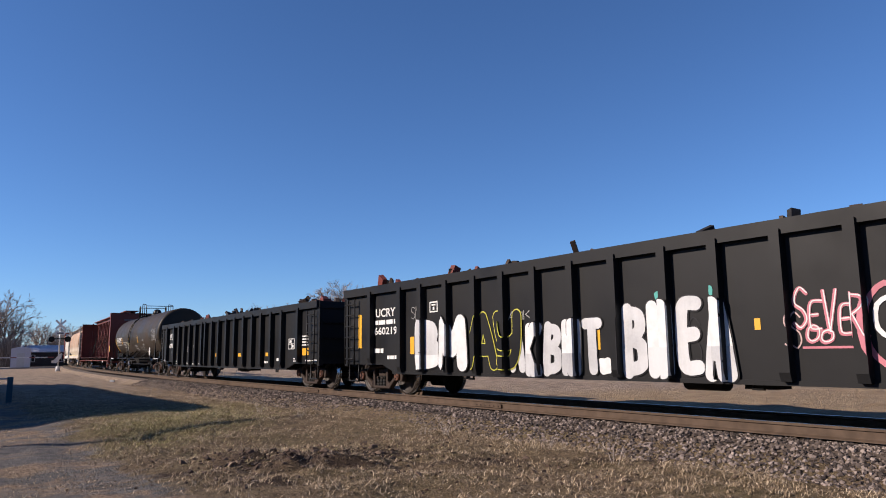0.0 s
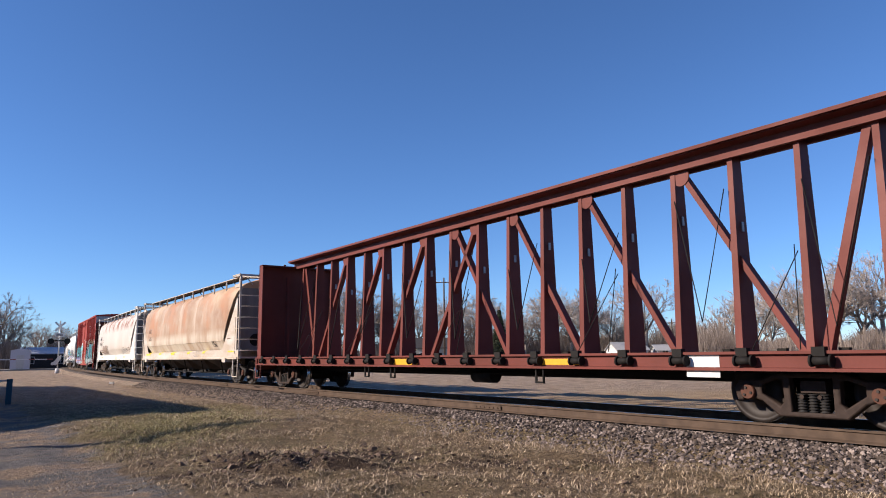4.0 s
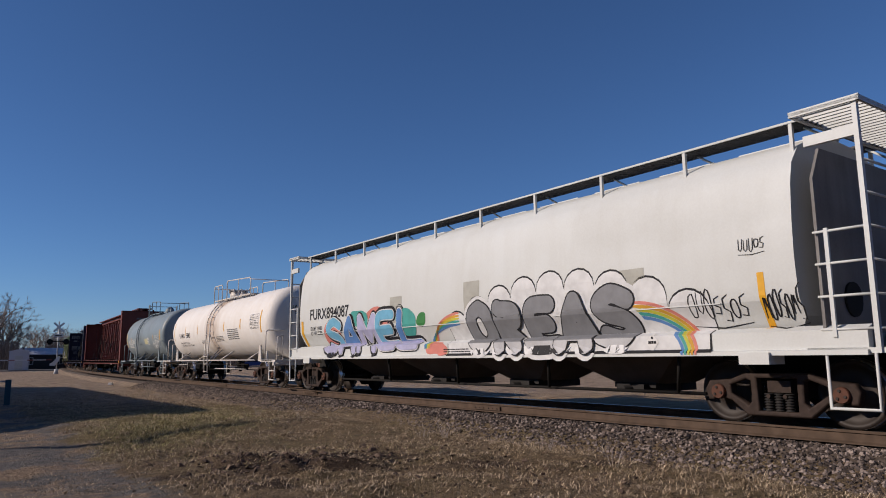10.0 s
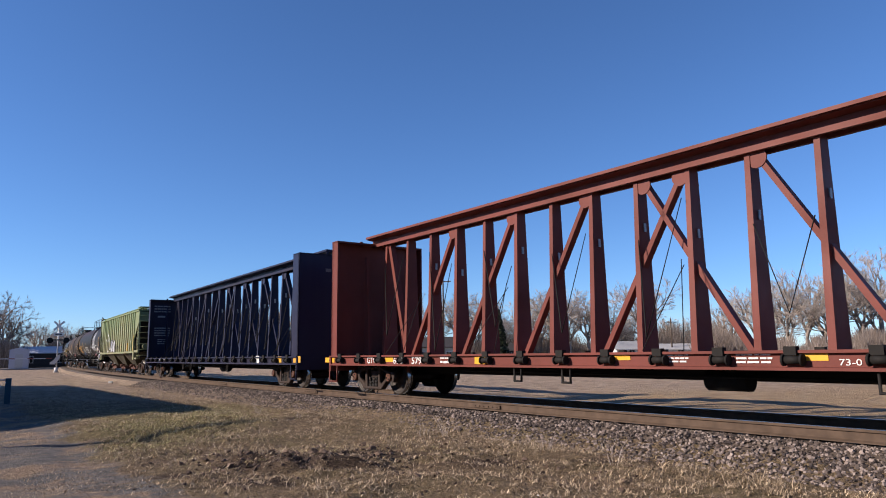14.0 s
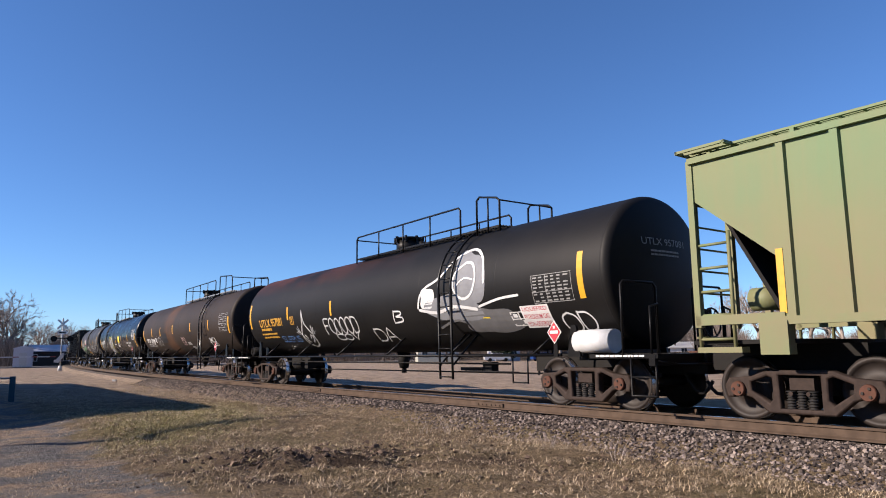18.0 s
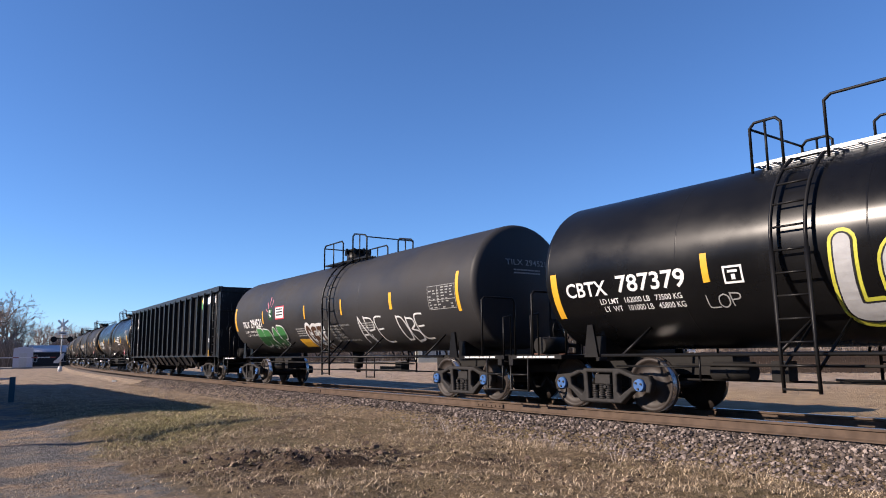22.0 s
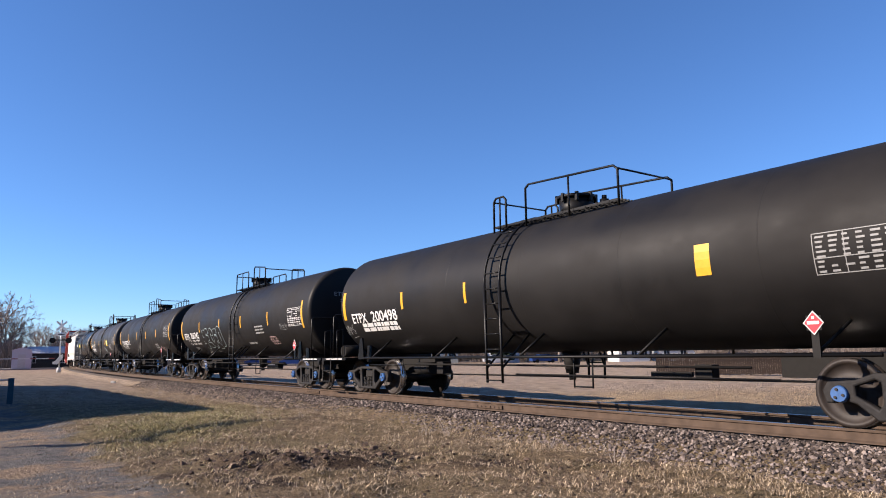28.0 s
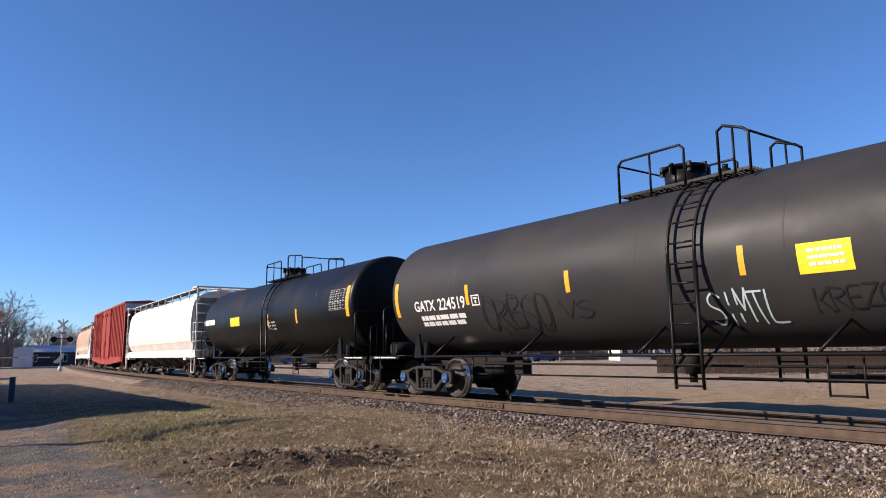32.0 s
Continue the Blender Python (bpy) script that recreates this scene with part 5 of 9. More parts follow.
def scatter_mesh(name, pts, scale, base_v, base_f, mat, label, flat=1.0, turn_all=True):
    """Many small copies of one shape, joined, each turned and sized by chance."""
    n, nv = len(pts), len(base_v)
    a = rng.uniform(0, math.tau, n)
    ca, sa = np.cos(a), np.sin(a)
    bv = np.asarray(base_v)[None] * (1 + rng.uniform(-.28, .28, (n, nv, 3)))
    bv = bv * scale[:, None, None] * np.array([1, 1, flat])
    if turn_all:
        t = rng.uniform(-.9, .9, n)
        ct, st = np.cos(t), np.sin(t)
        y, z = bv[:, :, 1] * ct[:, None] - bv[:, :, 2] * st[:, None], bv[:, :, 1] * st[:, None] + bv[:, :, 2] * ct[:, None]
        bv = np.stack([bv[:, :, 0], y, z], 2)
    x, y = bv[:, :, 0] * ca[:, None] - bv[:, :, 1] * sa[:, None], bv[:, :, 0] * sa[:, None] + bv[:, :, 1] * ca[:, None]
    v = np.stack([x, y, bv[:, :, 2]], 2) + pts[:, None, :]
    f = np.asarray(base_f)[None] + (np.arange(n) * nv)[:, None, None]
    me = bpy.data.meshes.new(name)
    me.from_pydata(v.reshape(-1, 3).tolist(), [], f.reshape(-1, f.shape[2]).tolist())
    me.materials.append(mat)
    return me


def on_bed(off):
    """Height of the ballast under a point off metres from the centre line."""
    return np.interp(off, [-2.6, -2.35, -1.5, -.95, -.6, .66, .9, 1.35, 2.6], [-.03, -.02, .27, .26, .17, .16, .15, .13, -.03])


def world_points(u, off, z):
    v = np.where(u > 0, MID, MID + KAP * np.minimum(u, 0) ** 2 / 2) + off
    return np.stack([u * SP + v * CP, -u * CP + v * SP, z], 1)


OCTA_V = [(1, 0, 0), (-1, 0, 0), (0, 1, 0), (0, -1, 0), (.2, .1, .8), (-.1, .2, -.8), (.6, .6, .3), (-.6, -.5, .35)]
OCTA_F = [(4, 0, 6), (4, 6, 2), (4, 2, 1), (4, 1, 7), (4, 7, 3), (4, 3, 0), (5, 6, 0), (5, 2, 6), (5, 1, 2), (5, 7, 1), (5, 3, 7), (5, 0, 3)]
n_ = 21000
u_ = -2 - 40 * rng.power(.7, n_)
o_ = rng.uniform(-2.5, -.83, n_)
o_ -= np.where(rng.uniform(0, 1, n_) < .04, rng.uniform(0, .7, n_), 0)
s_ = rng.uniform(.016, .042, n_) 
me_ = scatter_mesh("ballast_stones", world_points(u_, o_, on_bed(o_) + s_ * .25), s_, OCTA_V, OCTA_F, STONES, "")
tagged(placed("ballast_stones", me_), "loose grey crushed stones beside the rail", "ballast", kind="stuff")
n_ = 9000
u_ = -2 - 85 * rng.power(.8, n_)
o_ = np.where(rng.uniform(0, 1, n_) < .5, rng.uniform(-.66, .66, n_), rng.uniform(.85, 2.5, n_))
s_ = rng.uniform(.02, .045, n_)
me_ = scatter_mesh("ballast_stones", world_points(u_, o_, on_bed(o_) + s_ * .2), s_, OCTA_V, OCTA_F, STONES, "")
tagged(placed("ballast_stones", me_), "loose grey crushed stones between and behind the rails", "ballast", kind="stuff")


def lay_np(u, off):
    """Height of the ground sheet itself under many points."""
    ua, oa = np.array(us), np.array(offs)
    i = np.clip(np.searchsorted(ua, u) - 1, 0, len(ua) - 2)
    j = np.clip(np.searchsorted(oa, off) - 1, 0, len(oa) - 2)
    a = ((u - ua[i]) / (ua[i + 1] - ua[i]))
    b = ((off - oa[j]) / (oa[j + 1] - oa[j]))
    return (GRID[i, j] * (1 - a) + GRID[i + 1, j] * a) * (1 - b) + (GRID[i, j + 1] * (1 - a) + GRID[i + 1, j + 1] * a) * b


def grass(name, n, u, off, height, width, mat, label, lean=.5, matted=False):
    """Bent blades of dry grass, each a narrow folded strip."""
    p = world_points(u, off, lay_np(u, off))
    a = rng.uniform(0, math.tau, n)
    d = np.stack([np.cos(a), np.sin(a), np.zeros(n)], 1)
    side = np.stack([-np.sin(a), np.cos(a), np.zeros(n)], 1)
    h = height[:, None]
    w = width[:, None]
    k = rng.uniform(.2, 1, n)[:, None] * lean
    up = np.array([0, 0, 1.0])
    mid = p + d * h * k * .35 + up * h * .6
    tip = p + d * h * k * 1.1 + up * h * (1 - .25 * k)
    if matted:
        # most blades lie flat, a few stand
        rise = .18 + rng.power(.7, n)[:, None] * .75
        mid = p + d * h * rng.uniform(.4, .9, n)[:, None] + up * h * rise * .8
        tip = mid + (d + side * rng.uniform(-.8, .8, n)[:, None]) * h * .6 + up * h * rise * rng.uniform(-.3, .5, n)[:, None]
    v = np.stack([p - side * w, p + side * w, mid + side * w * .7, mid - side * w * .7, tip], 1)
    i = np.arange(n)[:, None] * 5
    me = bpy.data.meshes.new(name)
    quads = (i + np.array([[0, 1, 2, 3]])).tolist()
    tris = (i + np.array([[3, 2, 4]])).tolist()
    me.from_pydata(v.reshape(-1, 3).tolist(), [], quads + tris)
    me.materials.append(mat)
    return tagged(placed(name, me), label, "grass", kind="stuff")


def off_drive(u, off, spread=.3):
    """True where no drive lies."""
    q = world_points(u, off, np.zeros(len(u)))
    return ((q[:, 0] + 5.1) * -.817 + (q[:, 1] - 11.1) * -.577 + rng.normal(0, spread, len(u))) < .0


def hill(u, off, scale, seed):
    return np.array([noise.noise((a * scale, b * scale, seed)) for a, b in zip(u, off)])


def sown(n, length, power, lo, hi, start=-2.2):
    return start - length * rng.power(power, n), rng.uniform(lo, hi, n)


# matted turf with bare gaps
u_, o_ = sown(170000, 34, .62, -10.2, -2.3)
clump_ = hill(u_, o_, .9, 5) + .8 * hill(u_, o_, 2.6, 3)
keep_ = (clump_ + rng.normal(0, .2, len(u_)) > -.1) & off_drive(u_, o_)
u_, o_, c_ = u_[keep_], o_[keep_], clump_[keep_]
n_ = len(u_)
grass("grass", n_, u_, o_, rng.uniform(.025, .06, n_) * (1 + .6 * np.clip(c_, 0, 1)), rng.uniform(.002, .0055, n_), BLADES, "short matted dry straw-brown grass", 2.2, True)
# blown straw and thin grass on the drive
u_, o_ = sown(26000, 26, .8, -10.4, -6, -7)
keep_ = ~off_drive(u_, o_, .1) & (hill(u_, o_, .8, 7) > .08)
u_, o_ = u_[keep_], o_[keep_]
n_ = len(u_)
grass("straw", n_, u_, o_, rng.uniform(.02, .05, n_), rng.uniform(.002, .005, n_), BLADES, "dry straw strewn over the worn drive", 2.2, True)
# tufts: many blades from one root
u0_, o0_ = sown(3000, 30, .65, -9.8, -2.9, -3)
keep_ = (hill(u0_, o0_, .6, 12) + rng.normal(0, .2, len(u0_)) > 0) & off_drive(u0_, o0_)
u0_, o0_ = u0_[keep_], o0_[keep_]
u_, o_ = (np.repeat(k_, 16) + rng.normal(0, .022, len(k_) * 16) for k_ in (u0_, o0_))
n_ = len(u_)
grass("grass_tufts", n_, u_, o_, np.repeat(rng.uniform(.035, .09, len(u0_)), 16) * rng.uniform(.6, 1.1, n_), rng.uniform(.0022, .0045, n_), BLADES, "tufts of bleached dry grass", 2.2)
# green turf
u_, o_ = sown(9000, 24, .8, -9.5, -3.2, -9)
keep_ = off_drive(u_, o_) & (hill(u_, o_, .25, 2) > .05)
u_, o_ = u_[keep_], o_[keep_]
n_ = len(u_)
grass("grass", n_, u_, o_, rng.uniform(.03, .07, n_), rng.uniform(.002, .0045, n_), GREEN_BLADES, "thin dull green grass", .9, True)
u_, o_ = sown(20000, 40, .7, -2.7, -2.1, -3)
o_ -= np.abs(rng.normal(0, .3, len(u_)))
keep_ = hill(u_, o_, .7, 9) + rng.normal(0, .12, len(u_)) > .05
u_, o_ = u_[keep_], o_[keep_]
n_ = len(u_)
grass("tall_grass", n_, u_, o_, rng.uniform(.04, .15, n_), rng.uniform(.0014, .003, n_), BLADES, "taller dry grass along the ballast", 1.8, True)
# dark turned clods near the drive and scattered over the verge
def near(x, y, spread, n):
    q = np.stack([x + rng.normal(0, spread[0], n), y + rng.normal(0, spread[1], n)], 1)
    return q[:, 0] * SP - q[:, 1] * CP, q[:, 0] * CP + q[:, 1] * SP


parts_ = [near(-5.4, 13.8, (.8, 1.7), 12000), near(-6.8, 18.6, (1.2, 2.2), 9000)]
u_, o_ = np.concatenate([p[0] for p in parts_]), np.concatenate([p[1] for p in parts_]) - MID
keep_ = off_drive(u_, o_) & (o_ < -2.9)
u_, o_ = u_[keep_], o_[keep_]
n_ = len(u_)
grass("grass", n_, u_, o_, rng.uniform(.04, .1, n_), rng.uniform(.002, .0045, n_), GREEN_BLADES, "patch of green winter grass beside the drive", 1.2, True)
parts_ = [near(-2.5, 10.0, (.55, .7), 420), near(-1.4, 10.6, (.5, .6), 260), near(-.3, 9.6, (1.6, 1.4), 300), near(2.6, 9.4, (1.2, .7), 120)]
u_ = np.concatenate([p[0] for p in parts_])
o_ = np.concatenate([p[1] for p in parts_]) - MID
s_ = np.abs(rng.normal(.01, .015, len(u_))) + .006
s_[:680] *= rng.choice([1, 1, 1, 1.25, 1.6], 680)
me_ = scatter_mesh("earth_clods", world_points(u_, o_, lay_np(u_, o_) + s_ * .2), s_, OCTA_V, OCTA_F, CLODS, "", .8)
tagged(placed("earth_clods", me_), "dark dug-up clods of earth", "soil", kind="stuff")


def weed(x, y, h, n, seed, label):
    rnd = random.Random(seed)
    bm = new_bm()
    for k in range(n):
        a, l = rnd.uniform(0, 6.28), rnd.uniform(.5, 1) * h
        q = Vector((x + rnd.uniform(-.08, .08), y + rnd.uniform(-.08, .08), -.02))
        b = q + Vector((math.cos(a) * l * .2, math.sin(a) * l * .2, l * .6))
        c = b + Vector((math.cos(a + .5) * l * .28, math.sin(a + .5) * l * .28, l * .4))
        cyl(bm, q, b, .005, 4, .003)
        cyl(bm, b, c, .003, 4, .0015)
        for j in range(3):
            e = b.lerp(c, .2 + .3 * j)
            cyl(bm, e, e + Vector((rnd.uniform(-.1, .1), rnd.uniform(-.1, .1), rnd.uniform(.02, .12))) * (h / .5), .002, 3, .001)
    tagged(part("dry_weed", bm, TWIG), label, "weed", "weeds by the track")


for i_, (x_, y_, h_, n_) in enumerate(((.1, 13.1, .42, 9), (2.3, 9.5, .5, 4), (-.35, 13.2, .3, 7), (-11.7, 28.2, .7, 12), (-11.0, 27.6, .5, 8), (1.6, 11.2, .3, 6), (4.4, 8.9, .25, 5), (-4.7, 18.2, .4, 8), (3.3, 13.6, .35, 8), (-3.2, 16.2, .3, 6))):
    weed(x_, y_, h_, n_, 40 + i_, "dry leafless weed stalks at the ballast edge")

# ---- trees, brush and buildings behind the track ----
def tree_mesh(seed, height, spread, droop=.1):
    """Trunk and limbs in one mesh, fine twigs in another."""
    rnd = random.Random(seed)
    wood, fine = new_bm(), []

    def grow(p, d, l, r, lev):
        q = p + d * l
        if lev >= 3:
            cyl(wood, p, q, r, 6 if lev > 4 else 4, r * .7)
        else:
            fine.append((p, q, max(r, .016)))
        if lev == 0:
            return
        n = 5 if lev == 1 else rnd.choice((2, 3, 3)) if lev < 5 else 5
        for k in range(n):
            t = rnd.uniform(.35, .95) * spread
            e = Matrix.Rotation(rnd.uniform(0, math.tau) if lev < 5 else k * 1.3 + rnd.uniform(-.3, .3), 3, d) @ d.orthogonal().normalized()
            e = (d + e * t + Vector((0, 0, droop))).normalized()
            grow(p.lerp(q, rnd.uniform(.45, 1.0)), e, l * rnd.uniform(.55, .85), r * .56, lev - 1)
    grow(Vector((0, 0, -.1)), Vector((rnd.uniform(-.1, .1), 0, 1)).normalized(), height * .3, height * .02, 6)
    p = np.array([f[0] for f in fine])
    q = np.array([f[1] for f in fine])
    r = np.array([f[2] for f in fine])[:, None]
    d = q - p
    s1 = np.cross(d, np.array([.3, .2, 1.0]))
    s1 /= np.linalg.norm(s1, axis=1)[:, None] + 1e-9
    s2 = np.cross(d, s1)
    s2 /= np.linalg.norm(s2, axis=1)[:, None] + 1e-9
    v = np.stack([p - s1 * r, p + s1 * r, q, p - s2 * r, p + s2 * r], 1)
    i = np.arange(len(fine))[:, None] * 5
    me = bpy.data.meshes.new("twigs")
    me.from_pydata(v.reshape(-1, 3).tolist(), [], (i + np.array([[0, 1, 2]])).tolist() + (i + np.array([[3, 4, 2]])).tolist())
    me.materials.append(TWIG)
    w = bpy.data.meshes.new("trunk")
    wood.to_mesh(w)
    wood.free()
    w.materials.append(BARK)
    top = max(c[2] for c in q)
    return w, me, top


KINDS = [tree_mesh(s, h, sp, dr) for s, h, sp, dr in ((1, 12, .85, .12), (2, 11, 1.0, .1), (3, 13, .7, .16), (4, 10, 1.1, .08))]


def bare_tree(x, y, kind, height, turn):
    w, twigs, top = KINDS[kind]
    k = height / top
    t = tagged(placed("bare_tree", w, at=Matrix.Translation((x, y, 0)) @ Matrix.Rotation(turn, 4, 'Z') @ Matrix.Diagonal((k, k, k, 1))), "leafless grey-brown winter tree", "tree", "bare trees behind the track")
    placed("crown", twigs, t)


def unseen_tree_ring():
    """Unseen trees and brush, added beside and behind the camera to block low skylight."""
    rnd = random.Random(21)
    for k in range(46):
        a, r = radians(40 + 268 * k / 45 + rnd.uniform(-2, 2)), rnd.uniform(44, 60)
        x, y = r * math.sin(a), r * math.cos(a)
        if abs(x * CP + y * SP - MID) > 8:
            bare_tree(x, y, rnd.randrange(4), rnd.uniform(9, 13), rnd.uniform(0, 6))
    n = 26000
    a, r = np.radians(rng.uniform(40, 308, n)), rng.uniform(46, 60, n)
    base = np.stack([r * np.sin(a), r * np.cos(a), np.full(n, -.05)], 1)
    base = base[np.abs(base[:, 0] * CP + base[:, 1] * SP - MID) > 7]
    n = len(base)
    tall = rng.uniform(2, 7.5, n)
    base[:, 2] += rng.uniform(0, .5, n) * tall
    tip = base + np.stack([rng.uniform(-.4, .4, n) * tall, rng.uniform(-.4, .4, n) * tall, tall * .55], 1)
    w = np.stack([base[:, 1], -base[:, 0], np.zeros(n)], 1)
    w *= rng.uniform(.02, .07, n)[:, None] / np.linalg.norm(w, axis=1)[:, None]
    me = bpy.data.meshes.new("brush")
    me.from_pydata(np.stack([base - w, base + w, tip + w * .3, tip - w * .3], 1).reshape(-1, 3).tolist(), [], (np.arange(n)[:, None] * 4 + np.arange(4)).tolist())
    me.materials.append(BRUSH)
    tagged(placed("brush", me), "unseen winter brush added to block low skylight", "brush", kind="stuff")


unseen_tree_ring()
rnd_ = random.Random(11)
# way across the view, distance and height of each tree
for way_, far_, tall_ in ((-.335, 170, 8), (-.31, 165, 9), (-.27, 150, 11), (-.245, 148, 12), (-.22, 152, 11), (-.19, 150, 11), (-.165, 142, 14), (-.145, 146, 13), (-.125, 140, 15.5), (-.105, 148, 14), (-.085, 146, 13), (-.06, 150, 12),
                          (-.035, 142, 13), (-.01, 148, 10), (.02, 140, 12), (.045, 145, 13), (.07, 135, 13), (.095, 138, 11), (.12, 130, 11), (.14, 140, 12.5), (.165, 128, 11), (.185, 132, 13), (.21, 134, 11),
                          (.24, 136, 9), (.265, 150, 9), (.29, 132, 13.5), (.32, 150, 8), (.35, 152, 8), (.385, 140, 8), (.415, 125, 10), (.445, 118, 11), (.47, 112, 12), (.495, 110, 12.5), (.52, 108, 13), (.545, 106, 13), (.57, 104, 13), (.6, 104, 13), (.63, 104, 14),
                          (-.62, 122, 9.8), (-.634, 120, 10.8), (-.655, 124, 10), (-.575, 172, 9), (-.553, 168, 10), (-.538, 174, 10), (-.522, 170, 9), (-.505, 165, 8)):
    bare_tree(way_ * far_, far_, rnd_.randrange(4), tall_ * rnd_.uniform(1.05, 1.3), rnd_.uniform(0, 6))

# an evergreen among the bare trees
bm_ = new_bm()
cyl(bm_, (0, 0, -.1), (0, 0, 9), .2, 8, .04)
ever_ = tagged(part("evergreen_tree", bm_, BARK, at=(10.2, 124, 0)), "dark green conical evergreen among bare trees", "tree")
n_ = 2600
h_ = rng.uniform(.06, 1, n_)
a_ = rng.uniform(0, math.tau, n_)
r_ = (1 - h_) * 2.2 * rng.uniform(.3, 1, n_) + .1
me_ = scatter_mesh("crown", np.stack([r_ * np.cos(a_), r_ * np.sin(a_), h_ * 9.3], 1), rng.uniform(.12, .3, n_), OCTA_V, OCTA_F, EVERGREEN, "", .35)
placed("crown", me_, ever_)

# brush along the far edge of the field and beside the road
def brush(name, n, way, depth, height, label, wid=(.02, .06)):
    """A thicket of leaning forked stems between two depths."""
    t = rng.uniform(way[0], way[1], n)
    far = rng.uniform(depth[0], depth[1], n)
    top = np.array([.6 + .55 * noise.noise((a * 22, 3.3, 1)) + .35 * noise.noise((a * 90, 1.3, 1)) for a in t])
    tall = np.clip(top, .2, 1.3) * height * rng.uniform(.35, 1, n)
    lean = rng.uniform(-.5, .5, (n, 2))
    base = np.stack([t * far, far, np.zeros(n) - .05], 1)
    up = rng.uniform(0, .55, n) * tall
    base[:, 2] += up
    tip = base + np.stack([lean[:, 0] * (tall - up), lean[:, 1] * (tall - up), tall - up], 1)
    w = np.stack([np.ones(n), -t, np.zeros(n)], 1) * rng.uniform(wid[0], wid[1], n)[:, None]
    me = bpy.data.meshes.new(name)
    me.from_pydata(np.stack([base - w, base + w, tip + w * .3, tip - w * .3], 1).reshape(-1, 3).tolist(), [], (np.arange(n)[:, None] * 4 + np.arange(4)).tolist())
    me.materials.append(BRUSH)
    tagged(placed(name, me), label, "brush", kind="stuff")


brush("brush", 50000, (-.5, .75), (138, 165), 8.5, "tangled brown winter brush at the field's edge")
brush("brush", 3200, (-.68, -.59), (113, 120), 6, "tangled brown winter brush beside the road")
brush("brush", 12000, (.36, .8), (98, 112), 6.5, "grey winter brush behind the fence")
brush("brush", 6000, (-.6, -.5), (150, 160), 8, "grey winter brush behind the crossing")


def house(name, x, y, turn, w, dpt, h, roof_h, wall, roof, label, windows=3, category="house"):
    m = Matrix.Translation((x, y, 0)) @ Matrix.Rotation(turn, 4, 'Z')
    bm = new_bm()
    prism(bm, [(-dpt / 2, -.1), (-dpt / 2, h), (0, h + roof_h - .05), (dpt / 2, h), (dpt / 2, -.1)], -w / 2, w / 2, axis='x')
    ob = tagged(part(name, bm, wall, at=m), label, category)
    bm = new_bm()
    e = .35
    prism(bm, [(-dpt / 2 - e, h - e * roof_h / dpt * 2), (-dpt / 2 - e, h + .15 - e * roof_h / dpt * 2), (0, h + roof_h + .15), (dpt / 2 + e, h + .15 - e * roof_h / dpt * 2), (dpt / 2 + e, h - e * roof_h / dpt * 2), (0, h + roof_h)], -w / 2 - .3, w / 2 + .3, axis='x')
    part("roof", bm, roof, ob)
    for k in range(windows):
        q = -w / 2 + w * (k + .5) / windows
        f = boxes("window", SIDING, ob, (q - .55, q + .55, -dpt / 2 - .05, -dpt / 2 + .02, .9, 2.1))
        boxes("pane", GLASS, f, (q - .47, q - .03, -dpt / 2 - .06, -dpt / 2 - .03, .98, 2.02))
        boxes("pane", GLASS, f, (q + .03, q + .47, -dpt / 2 - .06, -dpt / 2 - .03, .98, 2.02))
    return ob


house("house", 33.0, 126, .1, 5.5, 6, 2.1, 1.3, SIDING, PALE_ROOF, "small low white house with a pale roof")
house("house", 42.5, 127, -.1, 8.5, 6, 2.0, .9, SIDING, PALE_ROOF, "low white house with a pale roof")
house("house", -1.4, 128, .1, 7.2, 8, 2.9, 1.7, CREAM_SIDING, ROOFING, "pale house with a dark shingle roof beyond the field")
house("house", 10.8, 129, .2, 4.5, 6, 2.1, 1.2, BOX_GREY, ROOFING, "small grey house beyond the field", 2)
house("garage", -69.5, 124, .5, 9, 7, 2.6, 1.0, ROOFING, BOX_GREY, "dark building with a pale roof by the crossing", 2, "building")
# boards of the fence along the far side
fence = tagged(new("board_fence"), "weathered grey-brown wooden board fence beside the field", "fence")
a_, b_ = Vector((14.5, 48.0, 0)), Vector((32.0, 44.5, 0))
BOARD = bpy.data.meshes.new("board")
bm_ = new_bm()
box(bm_, -.068, .068, -.012, .012, 0, 1.4)
bm_.to_mesh(BOARD)
bm_.free()
BOARD.materials.append(plain("weathered fence board", (.11, .08, .062), .9, 0, .6, 2.5))
turn_ = math.atan2(b_.y - a_.y, b_.x - a_.x)
n_ = int((b_ - a_).length / .145)
for k_ in range(n_):
    q_ = a_.lerp(b_, k_ / n_)
    placed("board", BOARD, fence, at=Matrix.Translation((q_.x, q_.y, random.uniform(-.03, .03))) @ Matrix.Rotation(turn_ + random.uniform(-.02, .02), 4, 'Z'))
for k_ in range(10):
    q_ = a_.lerp(b_, k_ / 9)
    bm_ = new_bm()
    box(bm_, -.05, .05, .015, .11, -.1, 1.48)
    part("post", bm_, POLE_WOOD, fence, at=Matrix.Translation((q_.x, q_.y, 0)) @ Matrix.Rotation(turn_, 4, 'Z'))


def utility_pole(x, y, h, label):
    bm = new_bm()
    cyl(bm, (0, 0, -.2), (0, 0, h), .15, 10, .1)
    ob = tagged(part("utility_pole", bm, POLE_WOOD, at=(x, y, 0)), label, "utility pole")
    boxes("cross_arm", POLE_WOOD, ob, (-1.1, 1.1, -.06, .06, h - .75, h - .62))
    for q in (-1, -.45, .45, 1):
        bm = new_bm()
        cyl(bm, (q, 0, h - .62), (q, 0, h - .42), .04, 8)
        part("insulator", bm, SIDING, ob)


